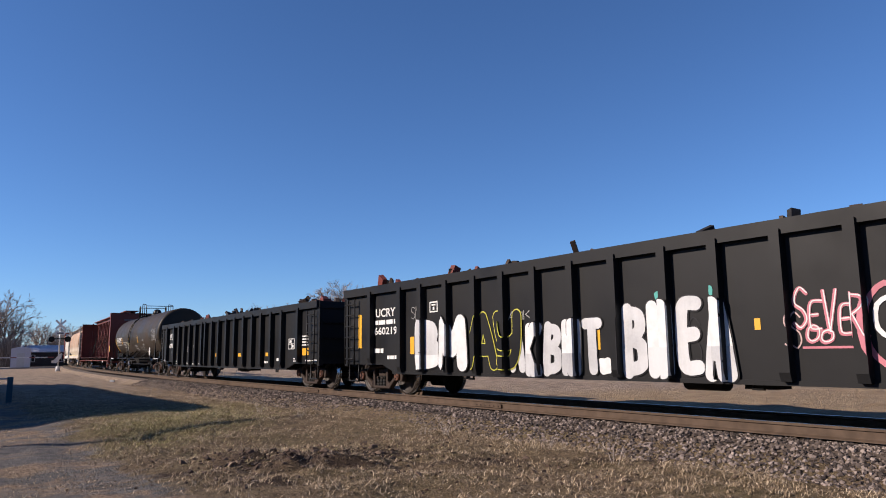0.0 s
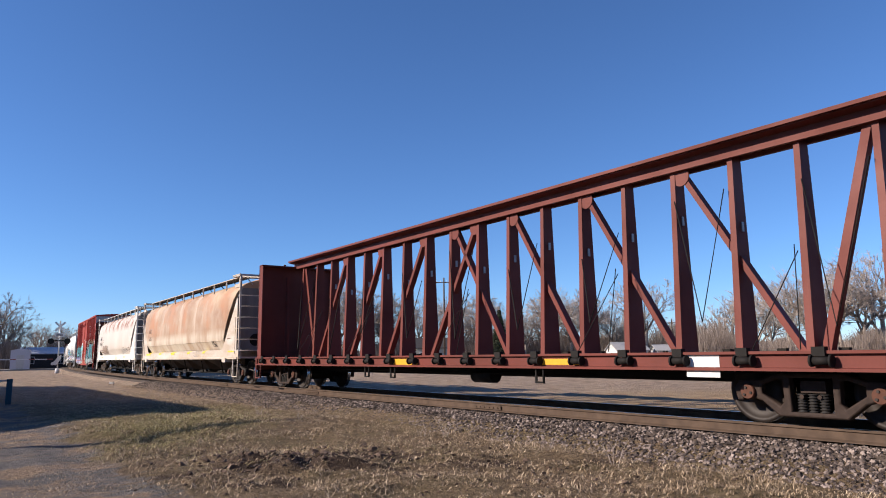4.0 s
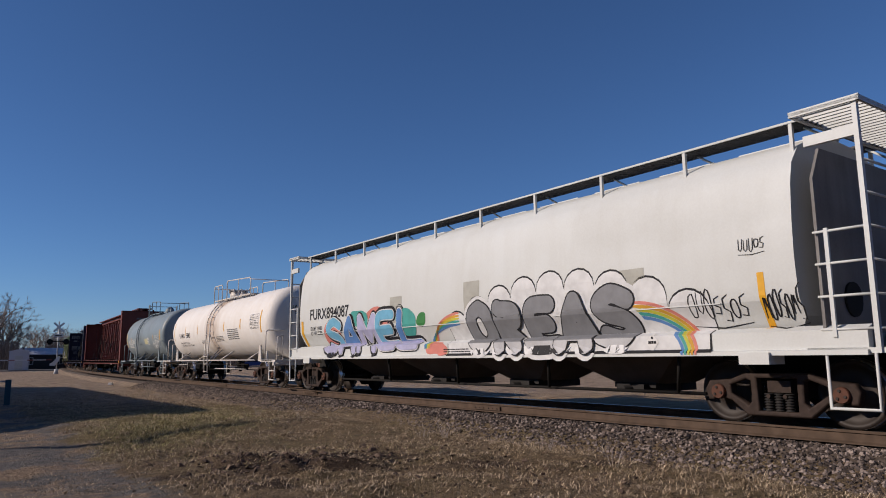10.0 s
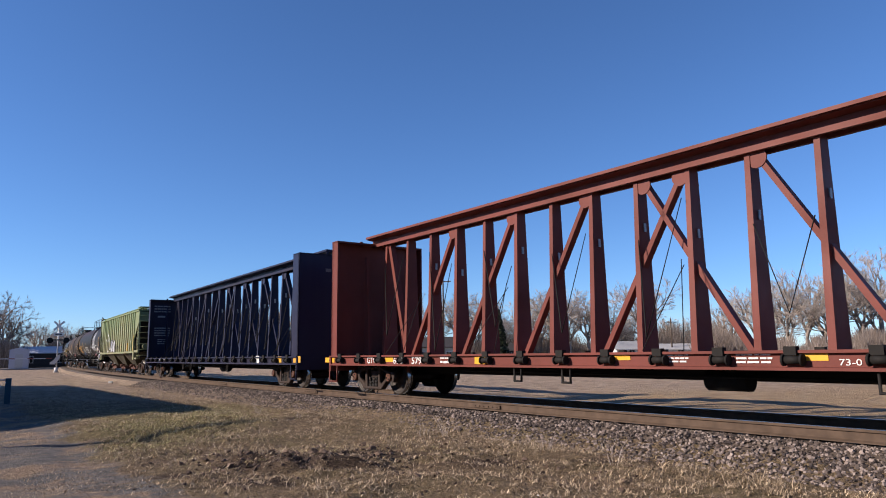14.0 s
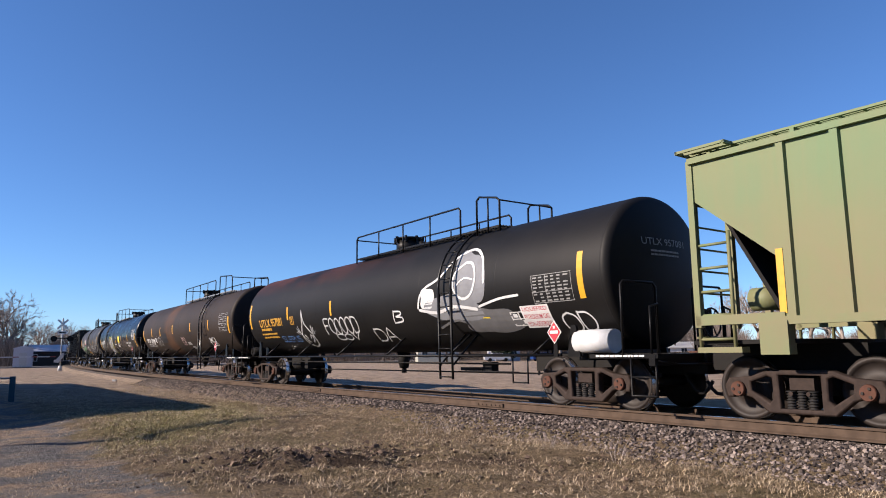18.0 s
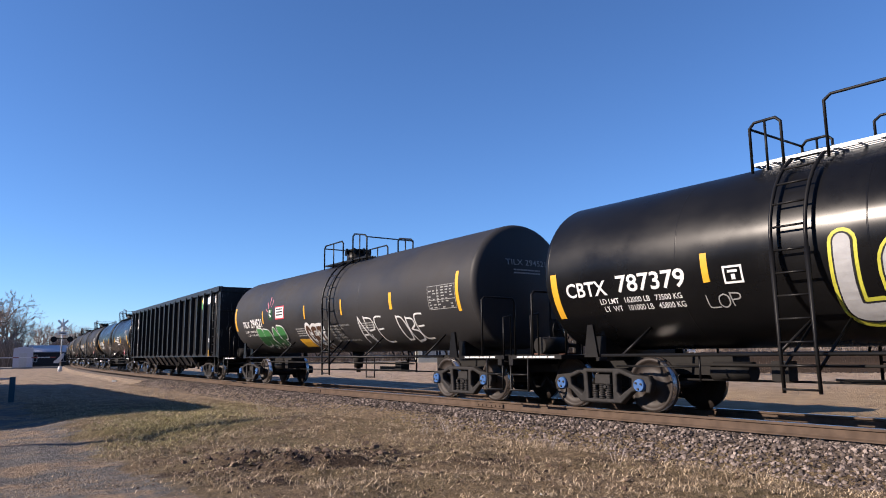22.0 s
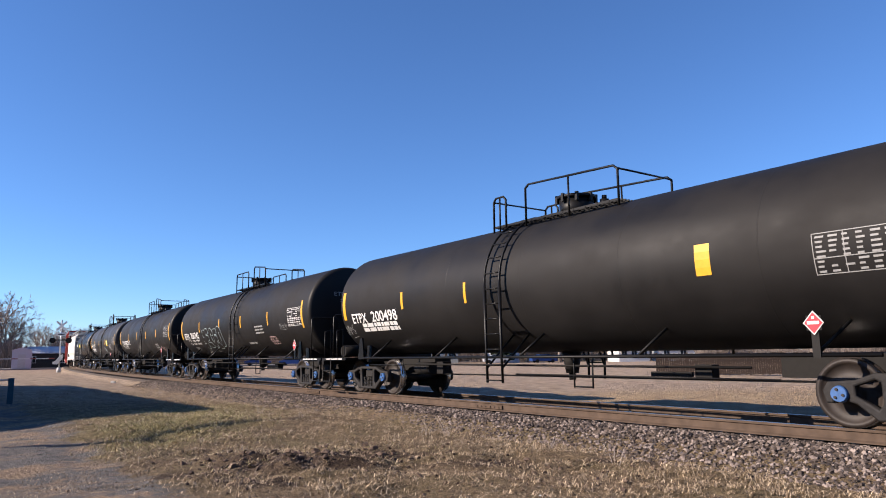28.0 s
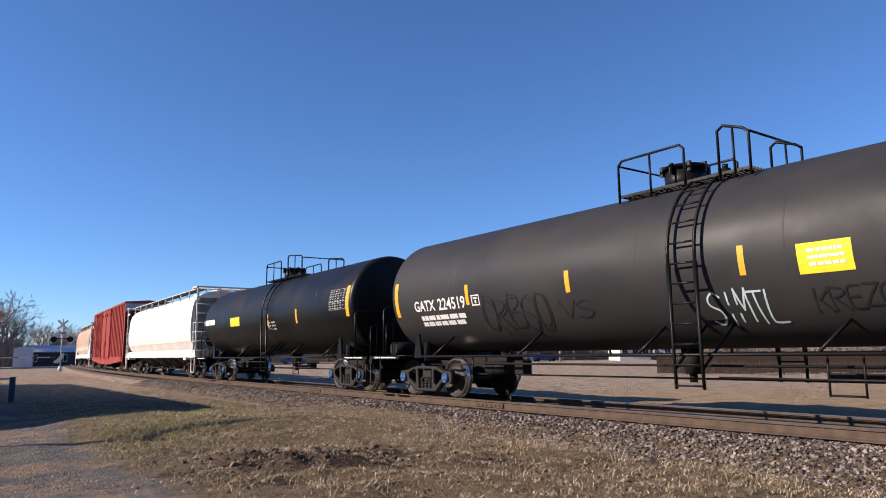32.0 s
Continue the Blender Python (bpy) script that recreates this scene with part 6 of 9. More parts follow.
utility_pole(.35, 100, 12.6, "wooden utility pole with a cross arm")
utility_pole(41, 125, 7.5, "short wooden utility pole")
utility_pole(-72.5, 114, 8.0, "dark wooden utility pole beside the brush")


def parked_car(x, y, turn, mat, label):
    ob = tagged(new("parked_car"), label, "car", "cars parked beyond the field")
    ob.matrix_world = Matrix.Translation((x, y, 0)) @ Matrix.Rotation(turn, 4, 'Z')
    bm = new_bm()
    prism(bm, [(-2.2, .3), (-2.25, .8), (-1.5, .95), (-.9, 1.4), (.7, 1.42), (1.4, .95), (2.2, .8), (2.2, .3)], -.85, .85)
    part("body", bm, mat, ob)
    bm = new_bm()
    prism(bm, [(-1.35, .96), (-.85, 1.36), (.65, 1.37), (1.25, .96)], -.86, .86)
    part("windows", bm, GLASS, ob)
    for q in (-1.35, 1.35):
        for s in (-1, 1):
            bm = new_bm()
            cyl(bm, (q, s * .72, .31), (q, s * .9, .31), .31, 14)
            part("wheel", bm, UNDER, ob)


BLUE_CAR = plain("blue car paint", (.03, .08, .3), .3)
WHITE_CAR = plain("white car paint", (.7, .7, .7), .3)
parked_car(-32, 122, .2, BLUE_CAR, "small blue car parked beyond the field")
parked_car(-26, 122, .1, BLUE_CAR, "dark blue car parked beyond the field")
parked_car(9, 120, .1, WHITE_CAR, "white car parked beyond the field")
parked_car(17, 120, .2, BLUE_CAR, "blue car parked beside the white one")

# ---- level crossing at the far left ----
road_ = new_bm()
for s_ in (0,):
    c0, c1 = Vector((-150, 72, 0)), Vector((60, 168, 0))
    d_ = (c1 - c0).normalized()
    n_ = Vector((-d_.y, d_.x, 0)) * 4
    vs_ = [road_.verts.new(p + Vector((0, 0, z))) for p, z in ((c0 - n_, -.3), (c1 - n_, -.3), (c1 + n_, -.3), (c0 + n_, -.3), (c0 - n_, .16), (c1 - n_, .16), (c1 + n_, .16), (c0 + n_, .16))]
    for f_ in ((0, 3, 2, 1), (4, 5, 6, 7), (0, 1, 5, 4), (1, 2, 6, 5), (2, 3, 7, 6), (3, 0, 4, 7)):
        road_.faces.new([vs_[i] for i in f_])
tagged(part("road", road_, plain("pale worn road", (.33, .31, .29), .9, 0, .2, 2)), "pale worn road over the level crossing", "road", kind="structure")
GATE_RED = plain("faded red gate stripe", (.4, .12, .1), .6)
mast = tagged(new("crossing_signal"), "railway crossing signal with a lowered red and white gate arm", "crossing signal")
mast.matrix_world = Matrix.Translation((-45.2, 83.1, 0)) @ Matrix.Rotation(radians(28), 4, 'Z')
bm_ = new_bm()
cyl(bm_, (0, 0, 0), (0, 0, 6.1), .07, 10)
part("mast", bm_, SIGNAL_SILVER, mast)
bm_ = new_bm()
cyl(bm_, (0, 0, -.1), (0, 0, .55), .28, 12, .2)
part("mast_base", bm_, SIDING, mast)
for s_ in (-1, 1):
    bm_ = new_bm()
    box(bm_, -.75, .75, -.1, -.08, -.11, .11)
    part("crossbuck_board", bm_, SIDING, mast, at=Matrix.Translation((0, -.03 * s_, 5.4)) @ Matrix.Rotation(s_ * radians(45), 4, 'Y'))
    bm_ = new_bm()
    cyl(bm_, (s_ * .85, -.2, 3.7), (s_ * .85, -.14, 3.7), .34, 20)
    cyl(bm_, (s_ * .85, -.42, 3.73), (s_ * .85, -.2, 3.7), .2, 14, .16)
    part("flasher", bm_, SIGNAL_BLACK, mast)
boxes("flasher_arm", SIGNAL_BLACK, mast, (-1.1, 1.1, -.12, -.04, 3.7, 3.82))
boxes("track_sign", SIDING, mast, (-.5, .5, -.12, -.1, 4.25, 4.6))
boxes("sign_print", SIGNAL_BLACK, mast, (-.35, .35, -.128, -.122, 4.36, 4.48))
bm_ = new_bm()
prism(bm_, [(-.2, .9), (.25, 1.5), (.35, 2.1), (.1, 2.0), (-.45, 1.3), (-.7, 1.2), (-.7, .95)], -.22, -.12)
part("counterweight", bm_, SIDING, mast)
for k_ in range(14):
    x_ = -.5 - k_ * .62
    bm_ = new_bm()
    box(bm_, x_ - .62, x_, -.2, -.14, 1.56, 1.66)
    part("gate_arm", bm_, SIDING if k_ % 3 else GATE_RED, mast)
cab_ = tagged(new("signal_cabinet"), "pale grey metal signal cabinet beside the crossing", "equipment cabinet")
cab_.matrix_world = Matrix.Translation((-64.5, 108, 0)) @ Matrix.Rotation(radians(30), 4, 'Z')
boxes("body", BOX_GREY, cab_, (-1.3, 1.3, -1, 1, -.1, 2.95))
bm_ = new_bm()
prism(bm_, [(-1.45, 2.95), (-.4, 3.25), (.4, 3.25), (1.45, 2.95)], -1.1, 1.1)
part("roof", bm_, BOX_GREY, cab_)
boxes("door", SIGNAL_SILVER, cab_, (-.5, .5, -1.03, -1.0, .1, 2.3))
bm_ = new_bm()
cyl(bm_, (0, 0, 3.25), (0, 0, 3.55), .12, 10, .05)
part("vent", bm_, BOX_GREY, cab_)
bm_ = new_bm()
box(bm_, -.09, .09, -.09, .09, -.1, .86)
post_ = tagged(part("marker_post", bm_, POST_BLUE, at=Matrix.Translation((-15.3, 25.1, 0)) @ Matrix.Rotation(.5, 4, 'Z')), "short square blue post with a grey rail", "post")
pipe("rail", BOX_GREY, post_, .03, [(-6, 0, .8), (0, 0, .8)])
bm_ = new_bm()
box(bm_, -.12, .12, -.08, .08, 0, .12)
tagged(part("litter", bm_, SIDING, at=(-20.5, 44, 0)), "scrap of white litter on the dry grass", "litter")
bm_ = new_bm()
prism(bm_, [(-.04, 0), (-.03, .02), (0, .012), (.028, .03), (.045, .006), (.02, -.006)], -.03, .025)
tagged(part("litter", bm_, SIDING, at=(.96, 7.5, .03)), "crumpled scrap of white paper in the grass", "litter")

# ---- unseen shed and pole beside the camera, added to throw shadows into view ----
U_, V_ = Vector((SP, -CP, 0)), Vector((CP, SP, 0))
# stand-in form, its ridge and eaves set so that the shadow lands right
top0_ = Vector((-17.25, 17.9, 5.5))
top1_ = top0_ - U_ * 26
shed_ = new_bm()
ring_ = []
for base_, z_ in ((top0_ + U_ * 4.6, 2.6), (top1_, 2.6)):
    for s_ in (1, -1):
        ring_.append(Vector((base_.x, base_.y, 0)) + V_ * s_ * 1.4)
vs_ = [shed_.verts.new(p + Vector((0, 0, -.1))) for p in ring_] + [shed_.verts.new(p + Vector((0, 0, 2.6))) for p in ring_]
for f_ in ((0, 1, 3, 2), (0, 2, 6, 4), (1, 5, 7, 3), (0, 4, 5, 1), (2, 3, 7, 6), (4, 6, 7, 5)):
    shed_.faces.new([vs_[i] for i in f_])
shed_ob = tagged(part("shed", shed_, SIDING), "long plain unseen shed, shaped to throw the shadow on the grass", "shed")
roof_ = new_bm()
r0_, r1_ = roof_.verts.new(top0_), roof_.verts.new(top1_)
e_ = [roof_.verts.new(p + Vector((0, 0, 2.6))) for p in ring_]
for f_ in ((e_[0], e_[1], r0_), (e_[0], r0_, r1_, e_[2]), (e_[1], e_[3], r1_, r0_), (e_[2], r1_, e_[3]), (e_[0], e_[2], e_[3], e_[1])):
    roof_.faces.new(f_)
part("roof", roof_, ROOFING, shed_ob)
# pole and arm are made up, to cast a thin dark line on the turf
pole_bm_ = new_bm()
cyl(pole_bm_, (-15.0, 10.45, -.2), (-15.0, 10.45, 5.1), .1, 12, .07)
pole_ob = tagged(part("shadow_pole", pole_bm_, POLE_WOOD), "unseen pole and arm added to cast a thin shadow line", "street lamp")
pipe("arm", SIGNAL_SILVER, pole_ob, .058, [(-15.0, 10.45, 4.9), (-14.1, 12.5, 5.05), (-12.9, 15.2, 5.1)], n=8)
boxes("arm_end", SIGNAL_SILVER, pole_ob, (-13.05, -12.75, 15.1, 15.7, 5.02, 5.16))
# ---- the train ----
def stained(name, base, dirt, stain, rough, masks, shift=0.0, amount=.5, streak=.4, grain=2.2, stretch=(.6, 1, .5), edge=(.3, .62), washes=()):
    """Weathered paint with a stain; masks: (axis, from, to) ramps that the stain keeps to; washes: (colour, scale, stretch, edge, masks) over it."""
    base, dirt, stain = toned_down(base), toned_down(dirt), toned_down(stain)
    m, nt, b = blank(name, rough)
    broad = noisy(nt, .5, (1, 1, 1.2), 5, .35, .7, shift=shift)
    lines = noisy(nt, 3.0, (1, 1, .08), 5, .42, .72, shift=shift + 3)
    c = mixed(nt, base, dirt, maths(nt, 'MULTIPLY', broad, amount))
    c = mixed(nt, c, dirt, maths(nt, 'MULTIPLY', lines, streak))
    k = noisy(nt, grain, stretch, 7, *edge, shift=shift + 7, rough=.68)
    for axis, lo, hi in masks:
        k = maths(nt, 'MULTIPLY', k, height_ramp(nt, lo, hi, axis))
    c = mixed(nt, c, stain, k)
    for i, (colour, size, pull, limits, ramps) in enumerate(washes):
        k = noisy(nt, size, pull, 6, *limits, shift=shift + 11 + 5 * i, rough=.6)
        for axis, lo, hi in ramps:
            k = maths(nt, 'MULTIPLY', k, height_ramp(nt, lo, hi, axis))
        c = mixed(nt, c, colour, k)
    nt.links.new(c, b.inputs["Base Color"])
    bumped(nt, b, noisy(nt, 1.2, (1, 1, 1), 2, 0, 1, shift=shift), .12, .02)
    if max(base) < .1:
        b.inputs["Specular IOR Level"].default_value = .17
    return m


H1_PAINT = stained("rust stained hopper paint", (.46, .31, .19), (.36, .19, .095), (.56, .46, .35), .6, [], 3, .9, .5, 1.1, (.6, 1, .35), (.42, .66),
                   washes=[((.54, .41, .25), .55, (.5, 1, .7), (.45, .75), [(2, 2.9, 3.7)]), ((.38, .19, .095), .6, (.8, 1, .8), (.5, .68), [(2, 2.1, 2.4)]),
                           ((.5, .42, .33), 1.0, (1, 1, .04), (.58, .76), []), ((.52, .47, .38), 1.2, (1, 1, .1), (.3, .6), [(2, 2.25, 1.95)])])
H2_PAINT = stained("white paint with roof rust", (.68, .64, .57), (.5, .42, .335), (.36, .15, .06), .5, [(2, 2.9, 3.3)], 8, .35, .22, 2.2, (.5, 1, .32), (.49, .58))
WT_PAINT = stained("white tank paint with rust band", (.84, .825, .79), (.7, .63, .55), (.46, .3, .17), .62, [(0, -1.2, -.2), (0, 1.2, .1)], 12, .35, .3, 1.5)
GH_PAINT = stained("faded green hopper sides", (.19, .295, .125), (.28, .275, .12), (.285, .255, .13), .6, [(2, 3.7, 1.9)], 51, .7, .6, 1.6)
UT_PAINT = stained("matt black with rusty top patches", (.011, .011, .011), (.024, .022, .021), (.155, .055, .03), .55, [(2, 3.1, 3.75), (0, 2.5, -2)], 17, .6, .3, 1.1, (.6, 1, .9), (.36, .72))
SH_PAINT = stained("dusty brown tank paint", (.036, .027, .023), (.062, .044, .032), (.15, .07, .03), .62, [(0, -3.2, -2.4), (0, -.8, -1.6)], 23, .9, .5, .8)
GON_WORN = stained("scuffed gondola black paint", (.0125, .0135, .0165), (.03, .031, .034), (.3, .29, .27), .42, [(0, 3.5, 8.5), (2, 1.0, 1.9)], 45, .8, .45, 16, (1, 1, .1), (.6, .68))
H1_FRAME = stained("tan stained white frame paint", (.6, .52, .42), (.5, .4, .29), (.7, .66, .6), .6, [], 5, .7, .5, 2.0, (.3, 1, 1), (.4, .7))
TRAIN = {}
TRAIN["ucry"] = gondola("black gondola with white graffiti, heaped with scrap", 217.0, 200.18, GON_BLACK, 9.75, .2, 2.77, .76, .56, [-8.13, -6.68, -5.78, -4.77, -3.75, -2.84, -1.91, -.94, .03, 1.04, 1.94, 2.9, 3.87, 4.84, 5.81, 6.78, 8.3], seed=4)
TRAIN["sflc"] = gondola("black gondola with white lettering and a scrap load", 195.84, 179.01, GON_BLACK, 9.68, .17, 2.63, .76, .58, [-8.34, -6.93, -5.98, -5.0, -4.07, -3.12, -2.15, -1.61, -.65, .28, 1.29, 2.3, 3.34, 4.28, 5.19, 6.13, 7.1, 8.46], seed=8)
TRAIN["srix"] = tank_car("grimy olive brown tank car with yellow strips", 174.95, 162.58, OLIVE_TANK, 1.36, 2.38, ladder=-.89, deck=(-1.6, .7), hatch=-.05, tone="brown", cap="rust", tall=False, dome=True)
TRAIN["cb1"] = centerbeam("empty oxide red centerbeam flatcar", 157.64, 139.7, BEAM_RED)
TRAIN["h1"] = round_hopper("white covered hopper stained tan with rust", 134.84, 119.72, H1_PAINT, H1_FRAME, tone="grey")
TRAIN["h2"] = round_hopper("off-white covered hopper with rust along the roof", 115.47, 100.28, H2_PAINT, HOP_WHITE, tone="pale")
TRAIN["bx"] = box_car("red double-door boxcar with turquoise graffiti", 95.07, 81.45, BOX_RED)
TRAIN["h3"] = round_hopper("pale grey covered hopper with colourful graffiti", 76.13, 61.04, HOP_GREY, HOP_GREY, slope=False, tone="brown")
TRAIN["wt"] = tank_car("white tank car with a rust-streaked middle", 56.97, 45.35, WT_PAINT, 1.34, 2.33, head=.55, bend=.42, over=.6, ladder=0, deck=(-1.5, 3.3), hatch=-.6, trim=WHITE_TANK, tone="brown", cap="rust", tall=False)
TRAIN["gt"] = tank_car("grey tank car with white lettering", 41.29, 33.01, GREY_TANK, 1.38, 2.4, head=.42, bend=.24, over=.9, ladder=-.78, deck=(-1.4, 1.75), hatch=.58, trim=GREY_TANK, tone="brown", cap="rust", tall=False, dome=True)
TRAIN["cb2"] = centerbeam("empty oxide red centerbeam flatcar with yellow labels", 28.19, 10.64, BEAM_RED, seed=5)
TRAIN["cb3"] = centerbeam("empty dark blue centerbeam flatcar", 4.61, -13.5, BEAM_BLUE, seed=6)
TRAIN["gh"] = rib_hopper("faded green ribbed covered hopper", -18.75, -32.19, GH_PAINT)
TRAIN["ut"] = tank_car("matt black tank car with white graffiti", -36.16, -51.88, UT_PAINT, ladder=4.18, deck=(-1.36, 5.3), hatch=.28, tone="brown", cap="rust")
TRAIN["sh"] = tank_car("dusty brown tank car with faded patches", -55.79, -71.04, SH_PAINT, ladder=4.5, deck=(-1.17, 6.6), hatch=.64, walk_mat=STEEL, tone="brown", cap="rust")
TRAIN["c7"] = tank_car("glossy black pressure tank car", -75.18, -90.38, BLACKS["gloss"], ladder=-3.77, deck=(-4.6, 1.5), hatch=.33, walk_mat=STEEL)
TRAIN["ti"] = tank_car("black tank car with green graffiti", -94.49, -108.15, BLACKS["graph"], zc=2.52, ladder=.78, deck=(-.88, 1.95), hatch=-.09)
TRAIN["tl"] = gondola("tall black scrap gondola with scuffed sides", -113.6, -127.22, GON_WORN, 9.5, .2, 3.9, 1.02, 1.02, [-8.65, -7.85, -6.52, -5.42, -4.31, -3.21, -2.09, -1.0, .08, 1.15, 2.24, 3.33, 4.42, 5.5, 6.58, 7.66, 8.75], .16, .065, load=False, tone="grey", cap="blue")
TRAIN["tc"] = tank_car("glossy black tank car with yellow strips", -132.48, -146.12, BLACKS["gloss"])
TRAIN["c737"] = tank_car("matt black tank car with a red placard", -150.18, -163.77, BLACKS["matt"])
TRAIN["e4"] = tank_car("matt black tank car with plain ends", -167.8, -181.2, BLACKS["matt"], ladder=-.7, deck=(-1.45, 2.1), hatch=.3)
TRAIN["e3"] = tank_car("matt black tank car with outlined graffiti", -185.28, -198.68, BLACKS["matt"])
TRAIN["et"] = tank_car("matt black tank car with white lettering", -202.78, -216.16, BLACKS["matt"])
TRAIN["ga"] = tank_car("graphite grey tank car with a yellow sticker", -220.27, -233.78, BLACKS["graph"], ladder=.97, deck=(-.76, 1.8), hatch=.09)
TRAIN["xt"] = tank_car("black tank car with yellow strips", -237.9, -250.0, BLACKS["black"])
TRAIN["wh"] = round_hopper("bright white covered hopper", -254.5, -267.5, HOP_WHITE, HOP_WHITE, slope=False)
TRAIN["bx2"] = box_car("dull red boxcar with ribbed sides", -272.7, -286.3, BOX_RED)
TRAIN["th"] = round_hopper("rust stained tan covered hopper", -291.5, -306.5, H1_PAINT, HOP_WHITE)

# ---- lettering, stickers and spray paint on the cars ----
def spray(name, c):
    return plain(name, c, .55, 0, .18, 5)


SPRAY_WHITE = spray("white spray paint", (.75, .76, .76))
SPRAY_CHALK = paint("thin streaky white spray paint", (.66, .67, .68), (.34, .34, .36), .6, .8, .5, 91)
SPRAY_PALE = spray("pale pink paint", (.6, .42, .4))
SPRAY_GREY = spray("grey spray paint", (.3, .31, .33))
SPRAY_SLATE = spray("slate grey spray paint", (.2, .2, .205))
CREAM_GREY = spray("dull cream cover paint", (.5, .5, .44))
SPRAY_PINK = spray("pink spray paint", (.6, .2, .25))
SPRAY_YELLOW = spray("yellow spray paint", (.62, .6, .06))
SPRAY_AQUA = spray("turquoise spray paint", (.26, .62, .66))
SPRAY_ICE = spray("icy pale spray paint", (.55, .68, .7))
SPRAY_TEAL = spray("teal spray paint", (.1, .45, .4))
SPRAY_BLUE = spray("blue spray paint", (.13, .28, .6))
SPRAY_LILAC = spray("lilac spray paint", (.5, .5, .72))
SPRAY_MIST = spray("pale grey blue spray paint", (.42, .48, .56))
SPRAY_SKY = spray("sky blue spray paint", (.2, .5, .72))
SPRAY_GREEN = spray("green spray paint", (.07, .3, .08))
SPRAY_MOSS = spray("dark green spray paint", (.02, .1, .025))
SPRAY_CORAL = spray("coral spray paint", (.7, .25, .2))
SPRAY_OLIVE = spray("olive cover paint", (.42, .41, .26))
SPRAY_BROWN = spray("brown spray paint", (.12, .06, .035))
CREAM = spray("cream sign", (.62, .58, .35))
OLIVE_LETTER = spray("olive sign letters", (.2, .2, .08))
RUST_LETTER = spray("faded brown lettering", (.3, .2, .14))
ORANGE = spray("orange yellow lettering", (.7, .38, .04))
LOGO_GREEN = spray("bright green emblem", (.12, .5, .12))
DIM_WHITE = spray("dim grey lettering", (.22, .2, .2))
STENCIL_GREY = spray("grey stencil paint", (.2, .2, .2))
SILVER = spray("silver spray paint", (.5, .5, .5))
TAUPE = spray("taupe spray paint", (.47, .37, .29))
SEED = [0]


def fit_of(car):
    """The car, its side and the places where the side steps."""
    side = car[1]
    cuts = car[2] if isinstance(car[2], list) else ()
    return car[0], side, cuts


def paint_on(car, name, bm, mat, lift=.006, label="", fine=.12):
    ob, side, cuts = fit_of(car)
    return laid(name, bm, mat, ob, side, lift, cuts, label, fine)


def letters(car, text, x0, x1, z0, z1, mat):
    paint_on(car, "lettering", text_bm(text, x0, z0, z1 - z0, x1 - x0, bold=.004 if z1 - z0 < .16 or "M" in text or "W" in text else .017), mat)


def sticker(car, x0, x1, z0, z1, mat):
    if car[0].name in HEADS and x0 < .06 - HEADS[car[0].name][2]:
        # end strips lie inside the rim
        x0, x1 = .06 - HEADS[car[0].name][2], .06 - HEADS[car[0].name][2] + min(x1 - x0, .15)
    elif car[0].name in HEADS and z1 - z0 > 2 * (x1 - x0):
        x0, x1 = x0 + .15 * (x1 - x0), x1 - .15 * (x1 - x0)
    bm = new_bm()
    quad(bm, x0, x1, z0, z1)
    paint_on(car, "reflector_strip" if mat in (YELLOW, YELLOW_BRIGHT, ORANGE) else "painted_panel", bm, mat, .004)


def bars(car, x0, x1, z0, z1, rows, words, mat):
    SEED[0] += 1
    paint_on(car, "stencil_block", bars_bm(x0, x1, z0, z1, rows, words, SEED[0]), mat)


def icon(car, x0, x1, z0, z1, mat):
    bm = new_bm()
    w = (x1 - x0) * .1
    for q in ((x0, x1, z0, z0 + w), (x0, x1, z1 - w, z1), (x0, x0 + w, z0 + w, z1 - w), (x1 - w, x1, z0 + w, z1 - w)):
        quad(bm, *q)
    h = z1 - z0
    quad(bm, x0 + 2.5 * w, x1 - 2.5 * w, z0 + h * .62, z0 + h * .76)
    quad(bm, x0 + 4 * w, x1 - 4 * w, z0 + h * .22, z0 + h * .52)
    paint_on(car, "stencil_square", bm, mat)


def grid_icon(car, x0, x1, z0, z1, mat):
    bm = new_bm()
    w, h = x1 - x0, z1 - z0
    for k in (0, .46, .94):
        quad(bm, x0 + k * w, x0 + (k + .06) * w, z0, z1)
        quad(bm, x0, x1, z0 + k * h, z0 + (k + .06) * h)
    quad(bm, x0 + .15 * w, x0 + .4 * w, z0 + .6 * h, z0 + .85 * h)
    quad(bm, x0 + .6 * w, x0 + .85 * w, z0 + .15 * h, z0 + .4 * h)
    paint_on(car, "stencil_grid", bm, mat)


def data_panel(car, x0, x1, z0, z1, mat):
    bm = new_bm()
    w, h = x1 - x0, z1 - z0
    e = .012
    for q in ((x0, x1, z0, z0 + e), (x0, x1, z1 - e, z1), (x0, x0 + e, z0, z1), (x1 - e, x1, z0, z1), (x0 + w * .36, x0 + w * .36 + e, z0, z1), (x0, x1, z0 + h * .38, z0 + h * .38 + e)):
        quad(bm, *q)
    rnd = random.Random(int(x0 * 100))
    for c in range(6):
        for r in range(8):
            if rnd.random() < .85:
                quad(bm, x0 + w * (.04 + c * .155), x0 + w * (.04 + c * .155 + rnd.uniform(.06, .12)), z0 + h * (.05 + r * .118), z0 + h * (.1 + r * .118))
    paint_on(car, "data_panel", bm, mat)


